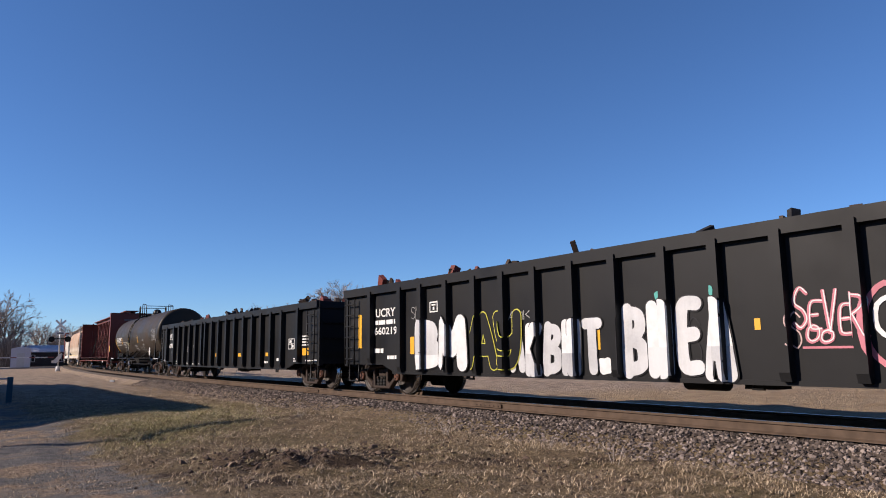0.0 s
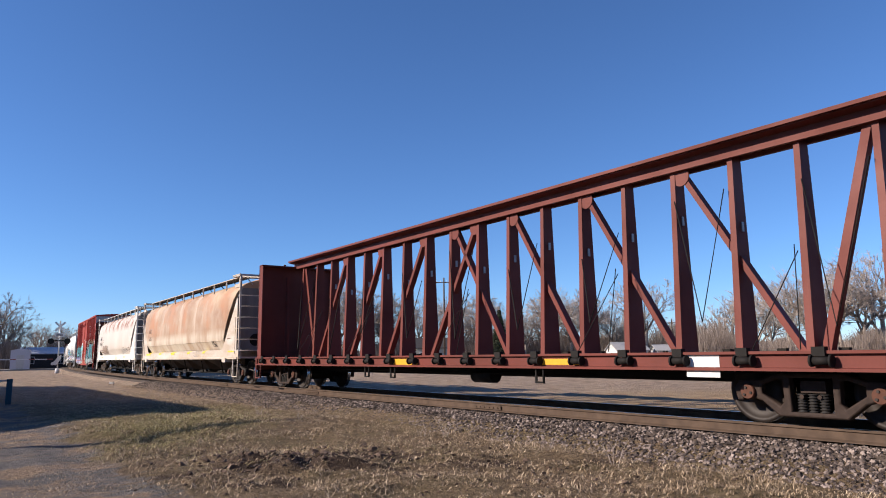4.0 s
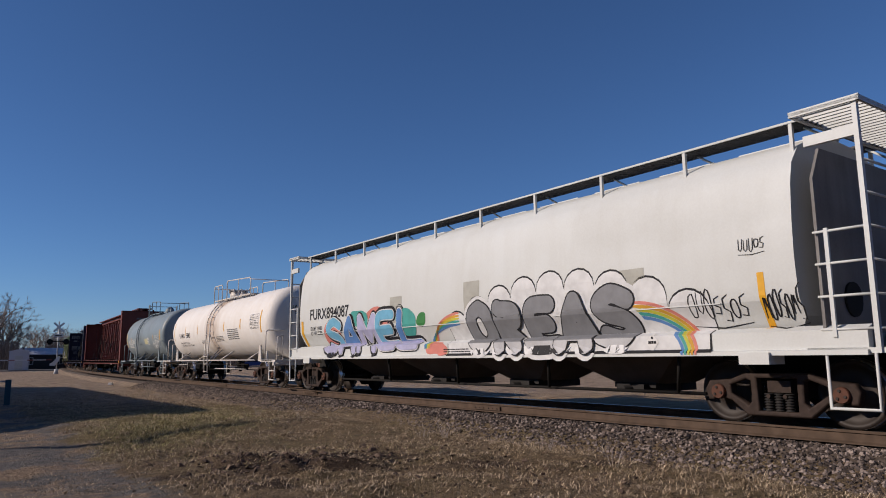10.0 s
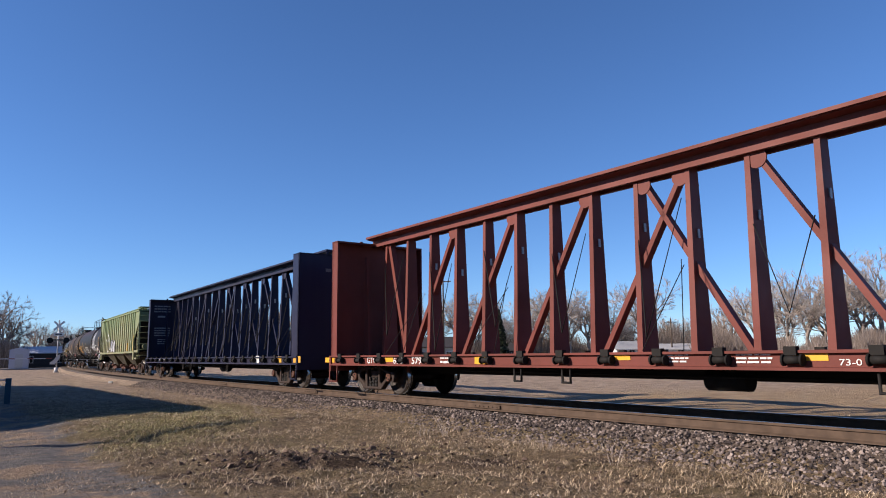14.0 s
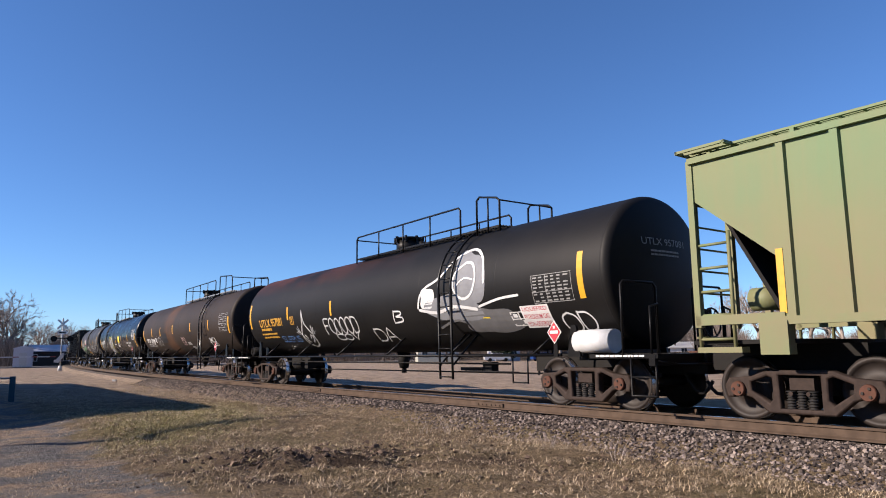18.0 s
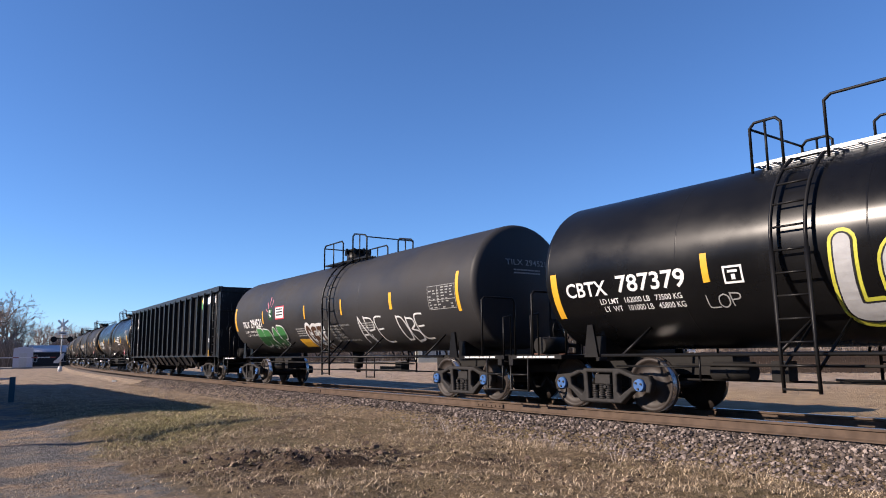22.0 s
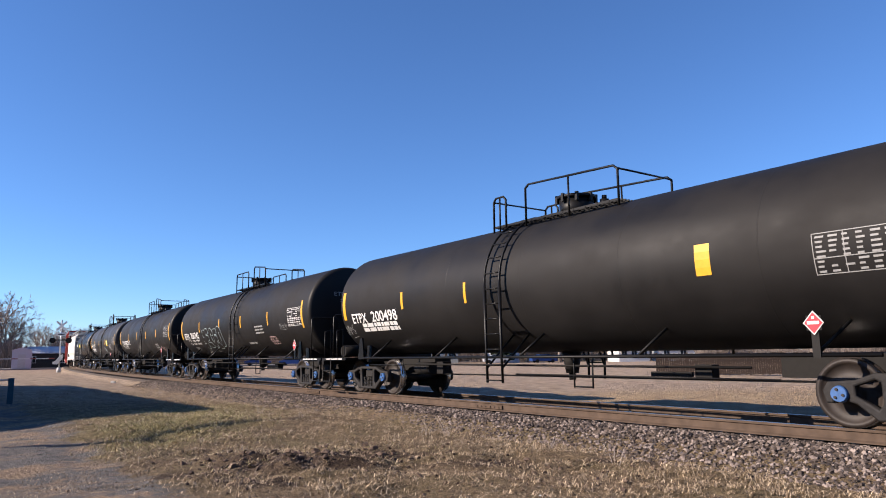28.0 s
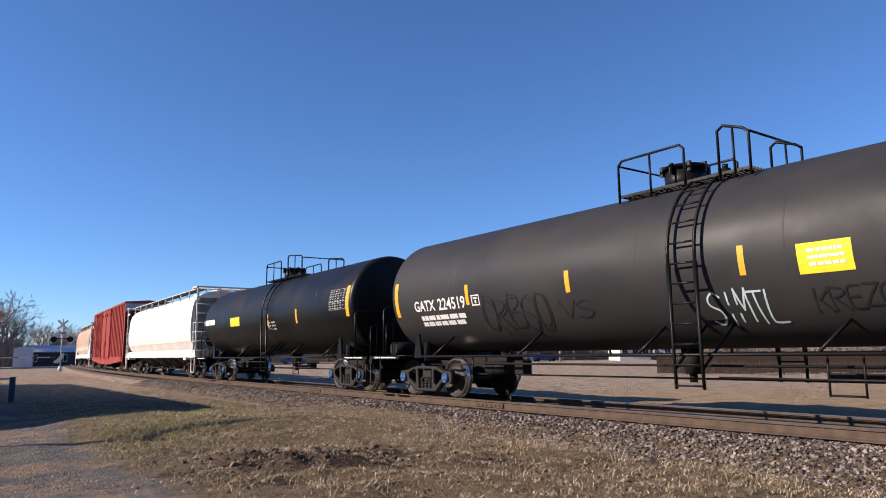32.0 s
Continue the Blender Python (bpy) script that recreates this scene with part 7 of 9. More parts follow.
def framed_panel(car, x0, x1, z0, z1, mat, edge):
    bm = new_bm()
    quad(bm, x0, x1, z0, z1)
    paint_on(car, "painted_panel", bm, edge, .004)
    bm = new_bm()
    e = .04
    quad(bm, x0 + e, x1 - e, z0 + e, z1 - e)
    paint_on(car, "painted_panel", bm, mat, .007)
    paint_on(car, "stencil_block", bars_bm(x0 + 2.5 * e, x1 - 2.5 * e, z0 + 2 * e, z1 - 2 * e, 3, 3, 77), DARK_LETTER, .01)


def placard(car, x, z, r, mat, inner):
    bm = new_bm()
    bm.faces.new([bm.verts.new(c) for c in ((x - r * .8, 0, z), (x, 0, z - r), (x + r * .8, 0, z), (x, 0, z + r))])
    if car[0].name in HEADS:
        # tank cars carry the placard upright on a bracket of the side rail
        x += .4
        for v, (a, b) in zip(bm.verts, ((-.85, 0), (0, -1), (.85, 0), (0, 1))):
            v.co = (x + a * r * 1.15, -1.44, z + b * r * 1.15)
        ob = part("placard", bm, WHITE, car[0], "diamond placard on a bracket")
        bm = new_bm()
        bm.faces.new([bm.verts.new((x + a * r, -1.447, z + b * r)) for a, b in ((-.85, 0), (0, -1), (.85, 0), (0, 1))])
        part("placard_field", bm, mat, ob)
        bm = new_bm()
        for a, b, c, d in ((-.55, .55, -.14, .16), (-.1, .14, .36, .62)):
            bm.faces.new([bm.verts.new((x + p * r, -1.453, z + q * r)) for p, q in ((a, c), (b, c), (b, d), (a, d))])
        part("placard_print", bm, inner, ob)
        boxes("placard_holder", BLACKS["black"], ob, (x - r * .7, x + r * .7, -1.436, -1.42, z - r * .7, z + r * .7), (x - .05, x + .05, -1.42, -1.39, .93, z))
        return
    paint_on(car, "placard", bm, mat, .012, "diamond placard")
    bm = new_bm()
    for q in ((x - r * .5, x - r * .15, z - r * .14, z + r * .14), (x - r * .1, x + r * .15, z - r * .14, z + r * .14), (x + r * .2, x + r * .5, z - r * .14, z + r * .14), (x - r * .12, x + r * .12, z + r * .35, z + r * .6)):
        quad(bm, *q)
    paint_on(car, "placard_print", bm, inner, .016)


# pen strokes of block letters in a unit square
STROKES = {
    "A": (((.08, 0), (.3, .6), (.5, 1)), ((.5, 1), (.72, .55), (.92, 0)), ((.3, .3), (.7, .3))),
    "B": (((.15, 0), (.12, .5), (.15, 1)), ((.2, .95), (.72, .9), (.78, .68), (.35, .52)), ((.35, .5), (.85, .42), (.88, .12), (.25, .04))),
    "C": (((.9, .85), (.5, 1), (.15, .75), (.12, .25), (.5, 0), (.9, .15)),),
    "G": (((.9, .85), (.5, 1), (.15, .75), (.12, .25), (.5, 0), (.88, .12), (.88, .45), (.55, .45)),),
    "D": (((.15, 0), (.12, .5), (.15, 1)), ((.2, .96), (.65, .92), (.9, .6), (.85, .25), (.6, .04), (.2, .04))),
    "E": (((.9, .97), (.3, .97), (.13, .75), (.12, .25), (.3, .03), (.9, .03)), ((.25, .5), (.75, .52))),
    "H": (((.14, 0), (.12, 1)), ((.86, 0), (.88, 1)), ((.2, .48), (.8, .5))),
    "I": (((.5, 0), (.48, 1)),),
    "K": (((.15, 0), (.12, 1)), ((.88, 1), (.35, .5)), ((.35, .55), (.92, 0))),
    "L": (((.2, 1), (.14, .2), (.3, .04), (.92, .04)),),
    "M": (((.08, 0), (.14, 1)), ((.14, 1), (.5, .35)), ((.5, .35), (.86, 1)), ((.86, 1), (.92, 0))),
    "N": (((.12, 0), (.14, 1)), ((.14, 1), (.86, 0)), ((.86, 0), (.88, 1))),
    "O": (((.5, 1), (.15, .8), (.12, .25), (.5, 0), (.88, .25), (.85, .8), (.5, 1)),),
    "P": (((.15, 0), (.12, 1)), ((.18, .96), (.75, .9), (.85, .68), (.7, .5), (.25, .45))),
    "R": (((.15, 0), (.12, 1)), ((.18, .96), (.75, .9), (.82, .68), (.3, .5)), ((.35, .48), (.9, 0))),
    "S": (((.9, .85), (.5, 1), (.14, .82), (.22, .6), (.75, .44), (.88, .2), (.55, 0), (.1, .12)),),
    "U": (((.12, 1), (.14, .25), (.5, 0), (.86, .25), (.88, 1)),),
    "T": (((.08, .96), (.92, .96)), ((.5, .95), (.48, .5), (.5, 0))),
    "F": (((.88, .96), (.3, .98), (.16, .8), (.18, 0)), ((.2, .52), (.72, .54))),
    "W": (((.06, 1), (.25, 0)), ((.25, 0), (.5, .7)), ((.5, .7), (.75, 0)), ((.75, 0), (.94, 1))),
    "Y": (((.1, 1), (.2, .55), (.5, .42), (.82, .55)), ((.9, 1), (.82, .4), (.6, .05), (.15, .05))),
    "V": (((.1, 1), (.5, 0)), ((.5, 0), (.9, 1))),
    "Z": (((.1, .95), (.88, .95)), ((.88, .95), (.12, .05)), ((.12, .05), (.92, .05))),
}


def fat_stroke(bm, pts, width, lift):
    """A round-ended band along points, lifted off the wall, each piece a hair above the one before."""
    n = len(pts)
    step = .0035 / (2 * n)
    for i, (x, z) in enumerate(pts):
        y = lift + step * 2 * i
        bm.faces.new([bm.verts.new((x + width / 2 * math.cos(t * math.tau / 14), y, z + width / 2 * math.sin(t * math.tau / 14))) for t in range(14)])
    for i, (p, q) in enumerate(zip(pts, pts[1:])):
        d = Vector((q[0] - p[0], q[1] - p[1]))
        if d.length < 1e-5:
            continue
        m = Vector((-d.y, d.x)).normalized() * width / 2
        y = lift + step * (2 * i + 1)
        bm.faces.new([bm.verts.new((u, y, v)) for u, v in ((p[0] + m.x, p[1] + m.y), (p[0] - m.x, p[1] - m.y), (q[0] - m.x, q[1] - m.y), (q[0] + m.x, q[1] + m.y))])


def curve(pts, n=3):
    """A smooth line through points."""
    if len(pts) < 3:
        return list(pts)
    out = []
    for i in range(len(pts) - 1):
        p0, p1, p2, p3 = pts[max(i - 1, 0)], pts[i], pts[i + 1], pts[min(i + 2, len(pts) - 1)]
        for k in range(n):
            t = k / n
            out.append(tuple(.5 * (2 * b + (c - a) * t + (2 * a - 5 * b + 4 * c - d) * t * t + (3 * b - a - 3 * c + d) * t ** 3) for a, b, c, d in zip(p0, p1, p2, p3)))
    return out + [pts[-1]]


def spread_letters(text, x0, x1, z0, z1, fat, wild):
    """Strokes of hand-drawn letters that crowd each other; wild: how unevenly they lean and sit."""
    n, h = len(text), z1 - z0
    w = (x1 - x0) / n
    rnd = random.Random(len(text) * 7 + int(x0 * 10))
    for k, ch in enumerate(text):
        lean, up, grow = rnd.uniform(-.14, .2) * wild, rnd.uniform(-.06, .06) * h * wild, rnd.uniform(.95, 1.12)
        paths = []
        for path in STROKES[ch]:
            pts = [(x0 + w * (k + .5 + (a - .5) * min(max((1.06 - fat / w) / .8, .38), 1.08) * grow + lean * (c - .5)), z0 + fat * .5 + (h - fat) * c + up) for a, c in path]
            paths.append(curve(pts))
        yield k, paths


def below(bm, z):
    """Keeps the part of flat shapes under a height."""
    bmesh.ops.bisect_plane(bm, geom=bm.verts[:] + bm.edges[:] + bm.faces[:], plane_co=(0, 0, z), plane_no=(0, 0, 1), clear_outer=True)
    return bm


def bubble(car, text, x0, x1, z0, z1, fill, edge, shade=None, fat=.52, line=.05, wild=1.0, upto=.45):
    """Fat outlined graffiti letters that overlap; fill: one paint or several in turn; shade: paint of their lower part."""
    w, h = (x1 - x0) / len(text), z1 - z0
    f = min(fat * w, .42 * h)
    fills = fill if isinstance(fill, (list, tuple)) else (fill,)
    for k, paths in spread_letters(text, x0, x1, z0, z1, f, wild):
        bms = (new_bm(), new_bm(), new_bm())
        base = .02 * (k % 2)
        for i, pts in enumerate(paths):
            fat_stroke(bms[0], pts, f, base + .0007 * i)
            fat_stroke(bms[1], pts, f - line, base + .006 + .0007 * i)
            if shade:
                fat_stroke(bms[2], pts, f - line, base + .012 + .0007 * i)
        paint_on(car, "graffiti", bms[0], edge, .013, "spray painted letter outline", .25)
        paint_on(car, "graffiti", bms[1], fills[k % len(fills)], .013, "spray painted letter", .25)
        if shade:
            paint_on(car, "graffiti", below(bms[2], z0 + h * upto), shade, .013, "spray painted letter shading", .25)
        else:
            bms[2].free()


def halo(car, text, x0, x1, z0, z1, mat, fat=.52, more=.12, lift=.003, wild=1.0):
    """A rim round a whole graffiti piece."""
    w, h = (x1 - x0) / len(text), z1 - z0
    f = min(fat * w, .42 * h)
    bm = new_bm()
    for k, paths in spread_letters(text, x0, x1, z0, z1, f, wild):
        for pts in paths:
            fat_stroke(bm, pts, f + more, .0005 * (k % 4))
    paint_on(car, "graffiti", bm, mat, lift, "spray painted rim", .25)


def lined(car, text, x0, x1, z0, z1, mat, width=.03, wild=1.0):
    """Letters of one thin sprayed line."""
    for k, paths in spread_letters(text, x0, x1, z0, z1, width, wild):
        bm = new_bm()
        for i, pts in enumerate(paths):
            fat_stroke(bm, pts, width, .0008 * i)
        paint_on(car, "graffiti", bm, mat, .007, "thin spray painted letter", .25)


def blotches(car, n, x0, x1, z0, z1, size, mat, seed):
    """Uneven blobs of cover paint."""
    rnd = random.Random(seed)
    for k in range(n):
        x, z, r = rnd.uniform(x0, x1), rnd.uniform(z0, z1), rnd.uniform(*size)
        paint_on(car, "spray_patch", patch_bm(x - r, x + r, z - r * .8, z + r * .8, seed + k, rough=.25), mat, .002 + .0002 * k)


def pen_tag(car, text, x0, x1, z0, z1, mat, core):
    """Thin sprayed letters with a pale core."""
    n = len(text)
    w, h = (x1 - x0) / n, z1 - z0
    for k, ch in enumerate(text):
        bms = (new_bm(), new_bm())
        for i, path in enumerate(STROKES[ch]):
            pts = [(x0 + w * (k + a * 1.05 + .14 * (b - .5) + .07 * math.sin(9 * b)), z0 + h * (b * (1 + .16 * (-1) ** k) - .07 * k)) for a, b in path]
            pts = curve(pts)
            fat_stroke(bms[0], pts, .052, .0005 * i)
            fat_stroke(bms[1], [(x + .012, z + .008) for x, z in pts], .016, .0005 * i + .006)
        paint_on(car, "graffiti", bms[0], mat, .005, "pink spray painted letter", .25)
        paint_on(car, "graffiti", bms[1], core, .005, "pale line in a spray painted letter", .25)


def spray_tag(car, x0, x1, z0, z1, loops_, mat):
    SEED[0] += 1
    paint_on(car, "spray_tag", tag_bm(x0, x1, z0, z1, loops_ + 2, min(.022, (z1 - z0) * .06), SEED[0]), mat, .007)


def patch_bm(x0, x1, z0, z1, seed, bumps=5, rough=.16):
    rnd = random.Random(seed)
    bm = new_bm()
    ph = [rnd.uniform(0, 6.28) for _ in range(bumps)]
    ring = []
    for k in range(48):
        t = k * math.tau / 48
        r = 1 + rough * sum(math.sin((i + 2) * t + p) / (i + 1.5) for i, p in enumerate(ph))
        c, s = math.cos(t), math.sin(t)
        q = (abs(c) ** 3 + abs(s) ** 3) ** (-1 / 3)
        ring.append(bm.verts.new(((x0 + x1) / 2 + (x1 - x0) / 2 * c * q * r * .9, 0, (z0 + z1) / 2 + (z1 - z0) / 2 * s * q * r * .9)))
    bm.faces.new(ring)
    return bm


def spray_blob(car, x0, x1, z0, z1, mat):
    SEED[0] += 1
    paint_on(car, "spray_patch", patch_bm(x0, x1, z0, z1, SEED[0]), mat, .005)


def cloud(car, x0, x1, z0, z1, mat, edge):
    """A row of cloud puffs behind graffiti letters."""
    for lift, m, g in ((.004, edge, 0), (.0055, mat, .035)):
        bm = new_bm()
        top = []
        n = 9
        for k in range(n):
            c = x0 + (x1 - x0) * (k + .5) / n
            h = (z1 - z0) * (.45 + .5 * math.sin(math.pi * (k + .5) / n) ** .7)
            r = (x1 - x0) / n * .5
            for i in range(9):
                t = math.pi * (1 - i / 8)
                top.append((c + (r - g * .2) * math.cos(t), z0 + h - r * .9 + (r * .9) * math.sin(t) - g))
        ring = [bm.verts.new((x, 0, z)) for x, z in [(x0 + g, z0 + g)] + top + [(x1 - g, z0 + g)]]
        bm.faces.new(ring[::-1])
        paint_on(car, "graffiti", bm, m, lift, "white spray painted clouds")


def rainbow(car, x0, z0, x1, z1):
    for k, m in enumerate((SPRAY_CORAL, ORANGE, SPRAY_YELLOW, SPRAY_TEAL, SPRAY_BLUE)):
        pts = []
        for i in range(13):
            t = i / 12 * math.pi / 2
            pts.append((x0 + (x1 - x0 - k * .06) * math.sin(t), z1 + (z0 - z1 - k * .06) * math.cos(t)))
        bm = new_bm()
        ribbon_bm(bm, pts, .055)
        paint_on(car, "graffiti", bm, m, .008, "spray painted rainbow band")


def onion(car, x0, x1, z0, z1, mat):
    c, w, h = (x0 + x1) / 2, x1 - x0, z1 - z0
    for s in (-1, 1):
        bm = new_bm()
        ribbon_bm(bm, [(c + s * w * a, z0 + h * b) for a, b in ((0, 1), (.02, .8), (.05, .6), (.16, .45), (.26, .32), (.27, .16), (.2, .05), (.08, 0), (0, -.02))], .04)
        ribbon_bm(bm, [(c + s * w * a, z0 + h * b) for a, b in ((.06, .2), (.14, .3), (.22, .26), (.16, .16), (.06, .1))], .035)
        for t in (15, 45, 75):
            q = math.radians(t)
            ribbon_bm(bm, [(c + s * (w * .28 + w * .2 * k * math.cos(q)), z0 + h * (.34 + .22 * k * math.sin(q)) + d * w * .025) for k, d in ((0, 0), (.5, 1), (1, 0), (.5, -1), (0, 0))], .018)
        paint_on(car, "graffiti", bm, mat, .007, "white spray painted onion shape")


def hexagon(car, x0, x1, z0, z1, mat):
    bm = new_bm()
    c, w, h = (x0 + x1) / 2, (x1 - x0) / 2, z1 - z0
    bm.faces.new([bm.verts.new((c + a * w, 0, z0 + b * h)) for a, b in ((0, 0), (1, .2), (1, .75), (0, .55), (-1, .75), (-1, .2))])
    paint_on(car, "emblem", bm, mat, .006, "green angular emblem")
    bm = new_bm()
    bm.faces.new([bm.verts.new((c + a * w, 0, z0 + b * h)) for a, b in ((0, .6), (1, .8), (1, 1.0), (0, .82), (-1, 1.0), (-1, .8))])
    paint_on(car, "emblem", bm, YELLOW_BRIGHT, .006, "lime angular emblem")


car = TRAIN["ucry"]
letters(car, "UCRY", -7.98, -7.02, 1.97, 2.19, WHITE)
bars(car, -8.01, -7.02, 1.75, 1.89, 1, 3, WHITE)
letters(car, "660219", -8.04, -6.94, 1.52, 1.71, WHITE)
icon(car, -5.52, -5.20, 1.97, 2.22, WHITE)
bars(car, -8.03, -7.57, 1.03, 1.17, 1, 2, WHITE)
bars(car, -7.41, -6.95, 0.88, 0.99, 1, 2, WHITE)
sticker(car, -8.92, -8.73, 1.19, 2.08, YELLOW)
sticker(car, -6.35, -6.18, 1.02, 1.43, YELLOW)
sticker(car, -0.50, -0.38, 1.06, 1.41, YELLOW)
sticker(car, 2.45, 2.54, 1.30, 1.46, YELLOW)
bubble(car, "BM", -6.14, -4.1, 0.61, 1.89, (SPRAY_CHALK, SPRAY_WHITE), DARK_LETTER, SPRAY_WHITE, fat=.41, line=.05, wild=.6, upto=.3)
lined(car, "SS", -5.9, -5.2, .75, 1.4, SPRAY_YELLOW, .02)
bubble(car, "AY", -3.95, -2.35, 0.60, 1.83, GON_BLACK, SPRAY_YELLOW, fat=.36, line=.045)
bubble(car, "AKBNT", -2.75, -0.30, 0.58, 1.64, (SPRAY_CHALK, SPRAY_WHITE), DARK_LETTER, SPRAY_CHALK, fat=.48, line=.04, wild=.6, upto=.4)
spray_blob(car, -.45, -.1, .62, .95, SPRAY_WHITE)
lined(car, "AMK", -2.75, -2.1, 1.66, 1.84, GREY_WHITE, .018)
lined(car, "SN", -6.3, -5.95, 1.85, 2.15, GREY_WHITE, .014)
bubble(car, "BNEA", 0.11, 2.17, 0.57, 1.85, (SPRAY_CHALK, SPRAY_WHITE), DARK_LETTER, SPRAY_CHALK, fat=.51, line=.045, wild=.6, upto=.4)
lined(car, "SS", 1.15, 1.6, .75, 1.5, DARK_LETTER, .018)
spray_blob(car, .78, .95, 1.82, 1.97, SPRAY_TEAL)
spray_blob(car, 1.75, 1.95, 1.8, 1.96, SPRAY_TEAL)
letters(car, "22", 0.20, 0.45, 0.65, 0.88, DARK_LETTER)
pen_tag(car, "SEVER", 3.0, 3.95, 1.3, 1.76, SPRAY_PINK, SPRAY_WHITE)
pen_tag(car, "OO", 3.15, 3.5, 1.12, 1.3, SPRAY_PINK, SPRAY_WHITE)
sticker(car, 3.1, 3.8, 1.03, 1.06, SPRAY_PINK)
lined(car, "C", 3.85, 4.5, .75, 1.85, SPRAY_PINK, .07)
lined(car, "O", 4.0, 4.5, 1.1, 1.7, SPRAY_WHITE, .06)
lined(car, "S", 2.95, 3.1, 1.0, 1.5, SPRAY_PALE, .02)

car = TRAIN["sflc"]
letters(car, "SFLC", -8.12, -7.34, 1.87, 2.15, WHITE)
letters(car, "698", -8.16, -7.57, 1.45, 1.69, WHITE)
icon(car, -6.59, -6.31, 1.92, 2.19, WHITE)
sticker(car, -8.96, -8.51, 1.01, 1.22, YELLOW)
sticker(car, -6.64, -6.19, 1.01, 1.13, YELLOW)
letters(car, "210600", -3.75, -3.35, 1.44, 1.53, WHITE)
letters(car, "75400", -3.69, -3.35, 1.27, 1.36, WHITE)
letters(car, "LD LMT", -4.75, -4.34, 1.42, 1.51, WHITE)
letters(car, "LT WT", -4.74, -4.40, 1.25, 1.35, WHITE)
sticker(car, -3.72, -3.28, 1.02, 1.13, YELLOW)
sticker(car, -4.41, -4.16, 0.76, 0.86, WHITE)
bars(car, -6.77, -6.11, 0.65, 0.82, 2, 4, WHITE)
bars(car, -3.85, -3.21, 0.65, 0.73, 1, 3, WHITE)
bars(car, -4.81, -4.28, 0.66, 0.75, 1, 3, WHITE)
bars(car, -2.83, -2.46, 0.66, 0.74, 1, 3, WHITE)
bars(car, -9.59, -8.74, 0.79, 0.88, 1, 5, WHITE)
grid_icon(car, 7.51, 8.01, 1.22, 1.56, WHITE)
sticker(car, 8.63, 9.10, 1.02, 1.24, YELLOW)
bars(car, 8.62, 9.08, 1.27, 1.63, 4, 2, WHITE)
bars(car, 8.89, 9.75, 0.82, 0.89, 1, 7, WHITE)
bars(car, 7.92, 8.30, 0.79, 0.93, 2, 2, WHITE)
sticker(car, 5.44, 5.90, 1.01, 1.13, YELLOW)
sticker(car, 2.51, 3.01, 1.00, 1.13, YELLOW)
sticker(car, -0.41, 0.06, 1.01, 1.14, YELLOW)
sticker(car, 6.48, 6.77, 0.84, 0.94, WHITE)
bars(car, 5.34, 5.88, 0.75, 0.83, 1, 3, WHITE)
spray_tag(car, -7.68, -7.31, 1.09, 1.37, 2, GREY_WHITE)

car = TRAIN["srix"]
sticker(car, -6.38, -4.54, 2.09, 2.36, DARK_LETTER)
letters(car, "SRIX 23809", -6.33, -4.59, 2.11, 2.37, WHITE)
bars(car, -6.52, -4.62, 1.74, 2.08, 2, 5, GREY_WHITE)
sticker(car, -4.49, -4.33, 1.90, 2.34, YELLOW)
sticker(car, -1.73, -1.57, 1.91, 2.35, YELLOW)
sticker(car, 1.07, 1.22, 1.92, 2.37, YELLOW)
sticker(car, -7.76, -7.56, 1.45, 2.35, YELLOW)
sticker(car, -2.81, -1.98, 1.76, 2.02, CREAM)
bars(car, -2.72, -2.02, 1.79, 1.99, 3, 3, OLIVE_LETTER)
bars(car, -3.93, -3.11, 1.59, 2.05, 4, 2, GREY_WHITE)
bars(car, -0.16, 0.60, 1.41, 1.79, 4, 2, GREY_WHITE)
bars(car, 2.41, 3.02, 1.96, 2.08, 2, 4, GREY_WHITE)
bars(car, 2.38, 2.95, 1.70, 1.81, 2, 4, GREY_WHITE)
spray_tag(car, 1.39, 2.52, 1.35, 1.77, 5, GREY_WHITE)
data_panel(car, 5.44, 6.51, 1.98, 2.59, GREY_WHITE)
placard(car, 5.26, 1.33, 0.22, WHITE, WHITE)

car = TRAIN["h1"]
sticker(car, -7.19, -6.15, 1.21, 1.36, YELLOW_BRIGHT)
sticker(car, -4.11, -3.55, 1.23, 1.36, YELLOW_BRIGHT)
sticker(car, -1.47, -0.72, 1.21, 1.35, YELLOW_BRIGHT)
sticker(car, 1.64, 2.10, 1.23, 1.35, YELLOW_BRIGHT)
sticker(car, 4.22, 4.56, 1.23, 1.36, YELLOW_BRIGHT)
letters(car, "ACFX", -6.64, -6.03, 2.42, 2.66, RUST_LETTER)
letters(car, "5412", -6.56, -5.96, 2.01, 2.23, RUST_LETTER)
lined(car, "CO", 2.75, 3.7, 1.1, 1.36, SPRAY_GREY, .016)
grid_icon(car, 5.46, 5.97, 1.50, 1.73, DARK_LETTER)
bars(car, 7.63, 8.07, 1.44, 1.80, 5, 3, RUST_LETTER)
sticker(car, 7.76, 8.58, 1.25, 1.36, YELLOW_BRIGHT)

car = TRAIN["h2"]
letters(car, "NAHX", -6.70, -5.78, 2.48, 2.75, DARK_LETTER)
letters(car, "553341", -6.71, -5.55, 2.05, 2.32, DARK_LETTER)
bars(car, -6.63, -5.30, 1.67, 1.76, 1, 6, RUST_LETTER)
bars(car, -6.53, -5.38, 1.51, 1.61, 1, 6, RUST_LETTER)
icon(car, -5.24, -4.98, 2.27, 2.51, RUST_LETTER)
sticker(car, -8.06, -7.63, 1.39, 1.56, YELLOW)
sticker(car, -5.57, -5.15, 1.14, 1.21, YELLOW)
bubble(car, "SNEMO", -5.3, -2.75, 1.4, 2.05, TAUPE, SPRAY_BROWN, fat=.42, line=.025)
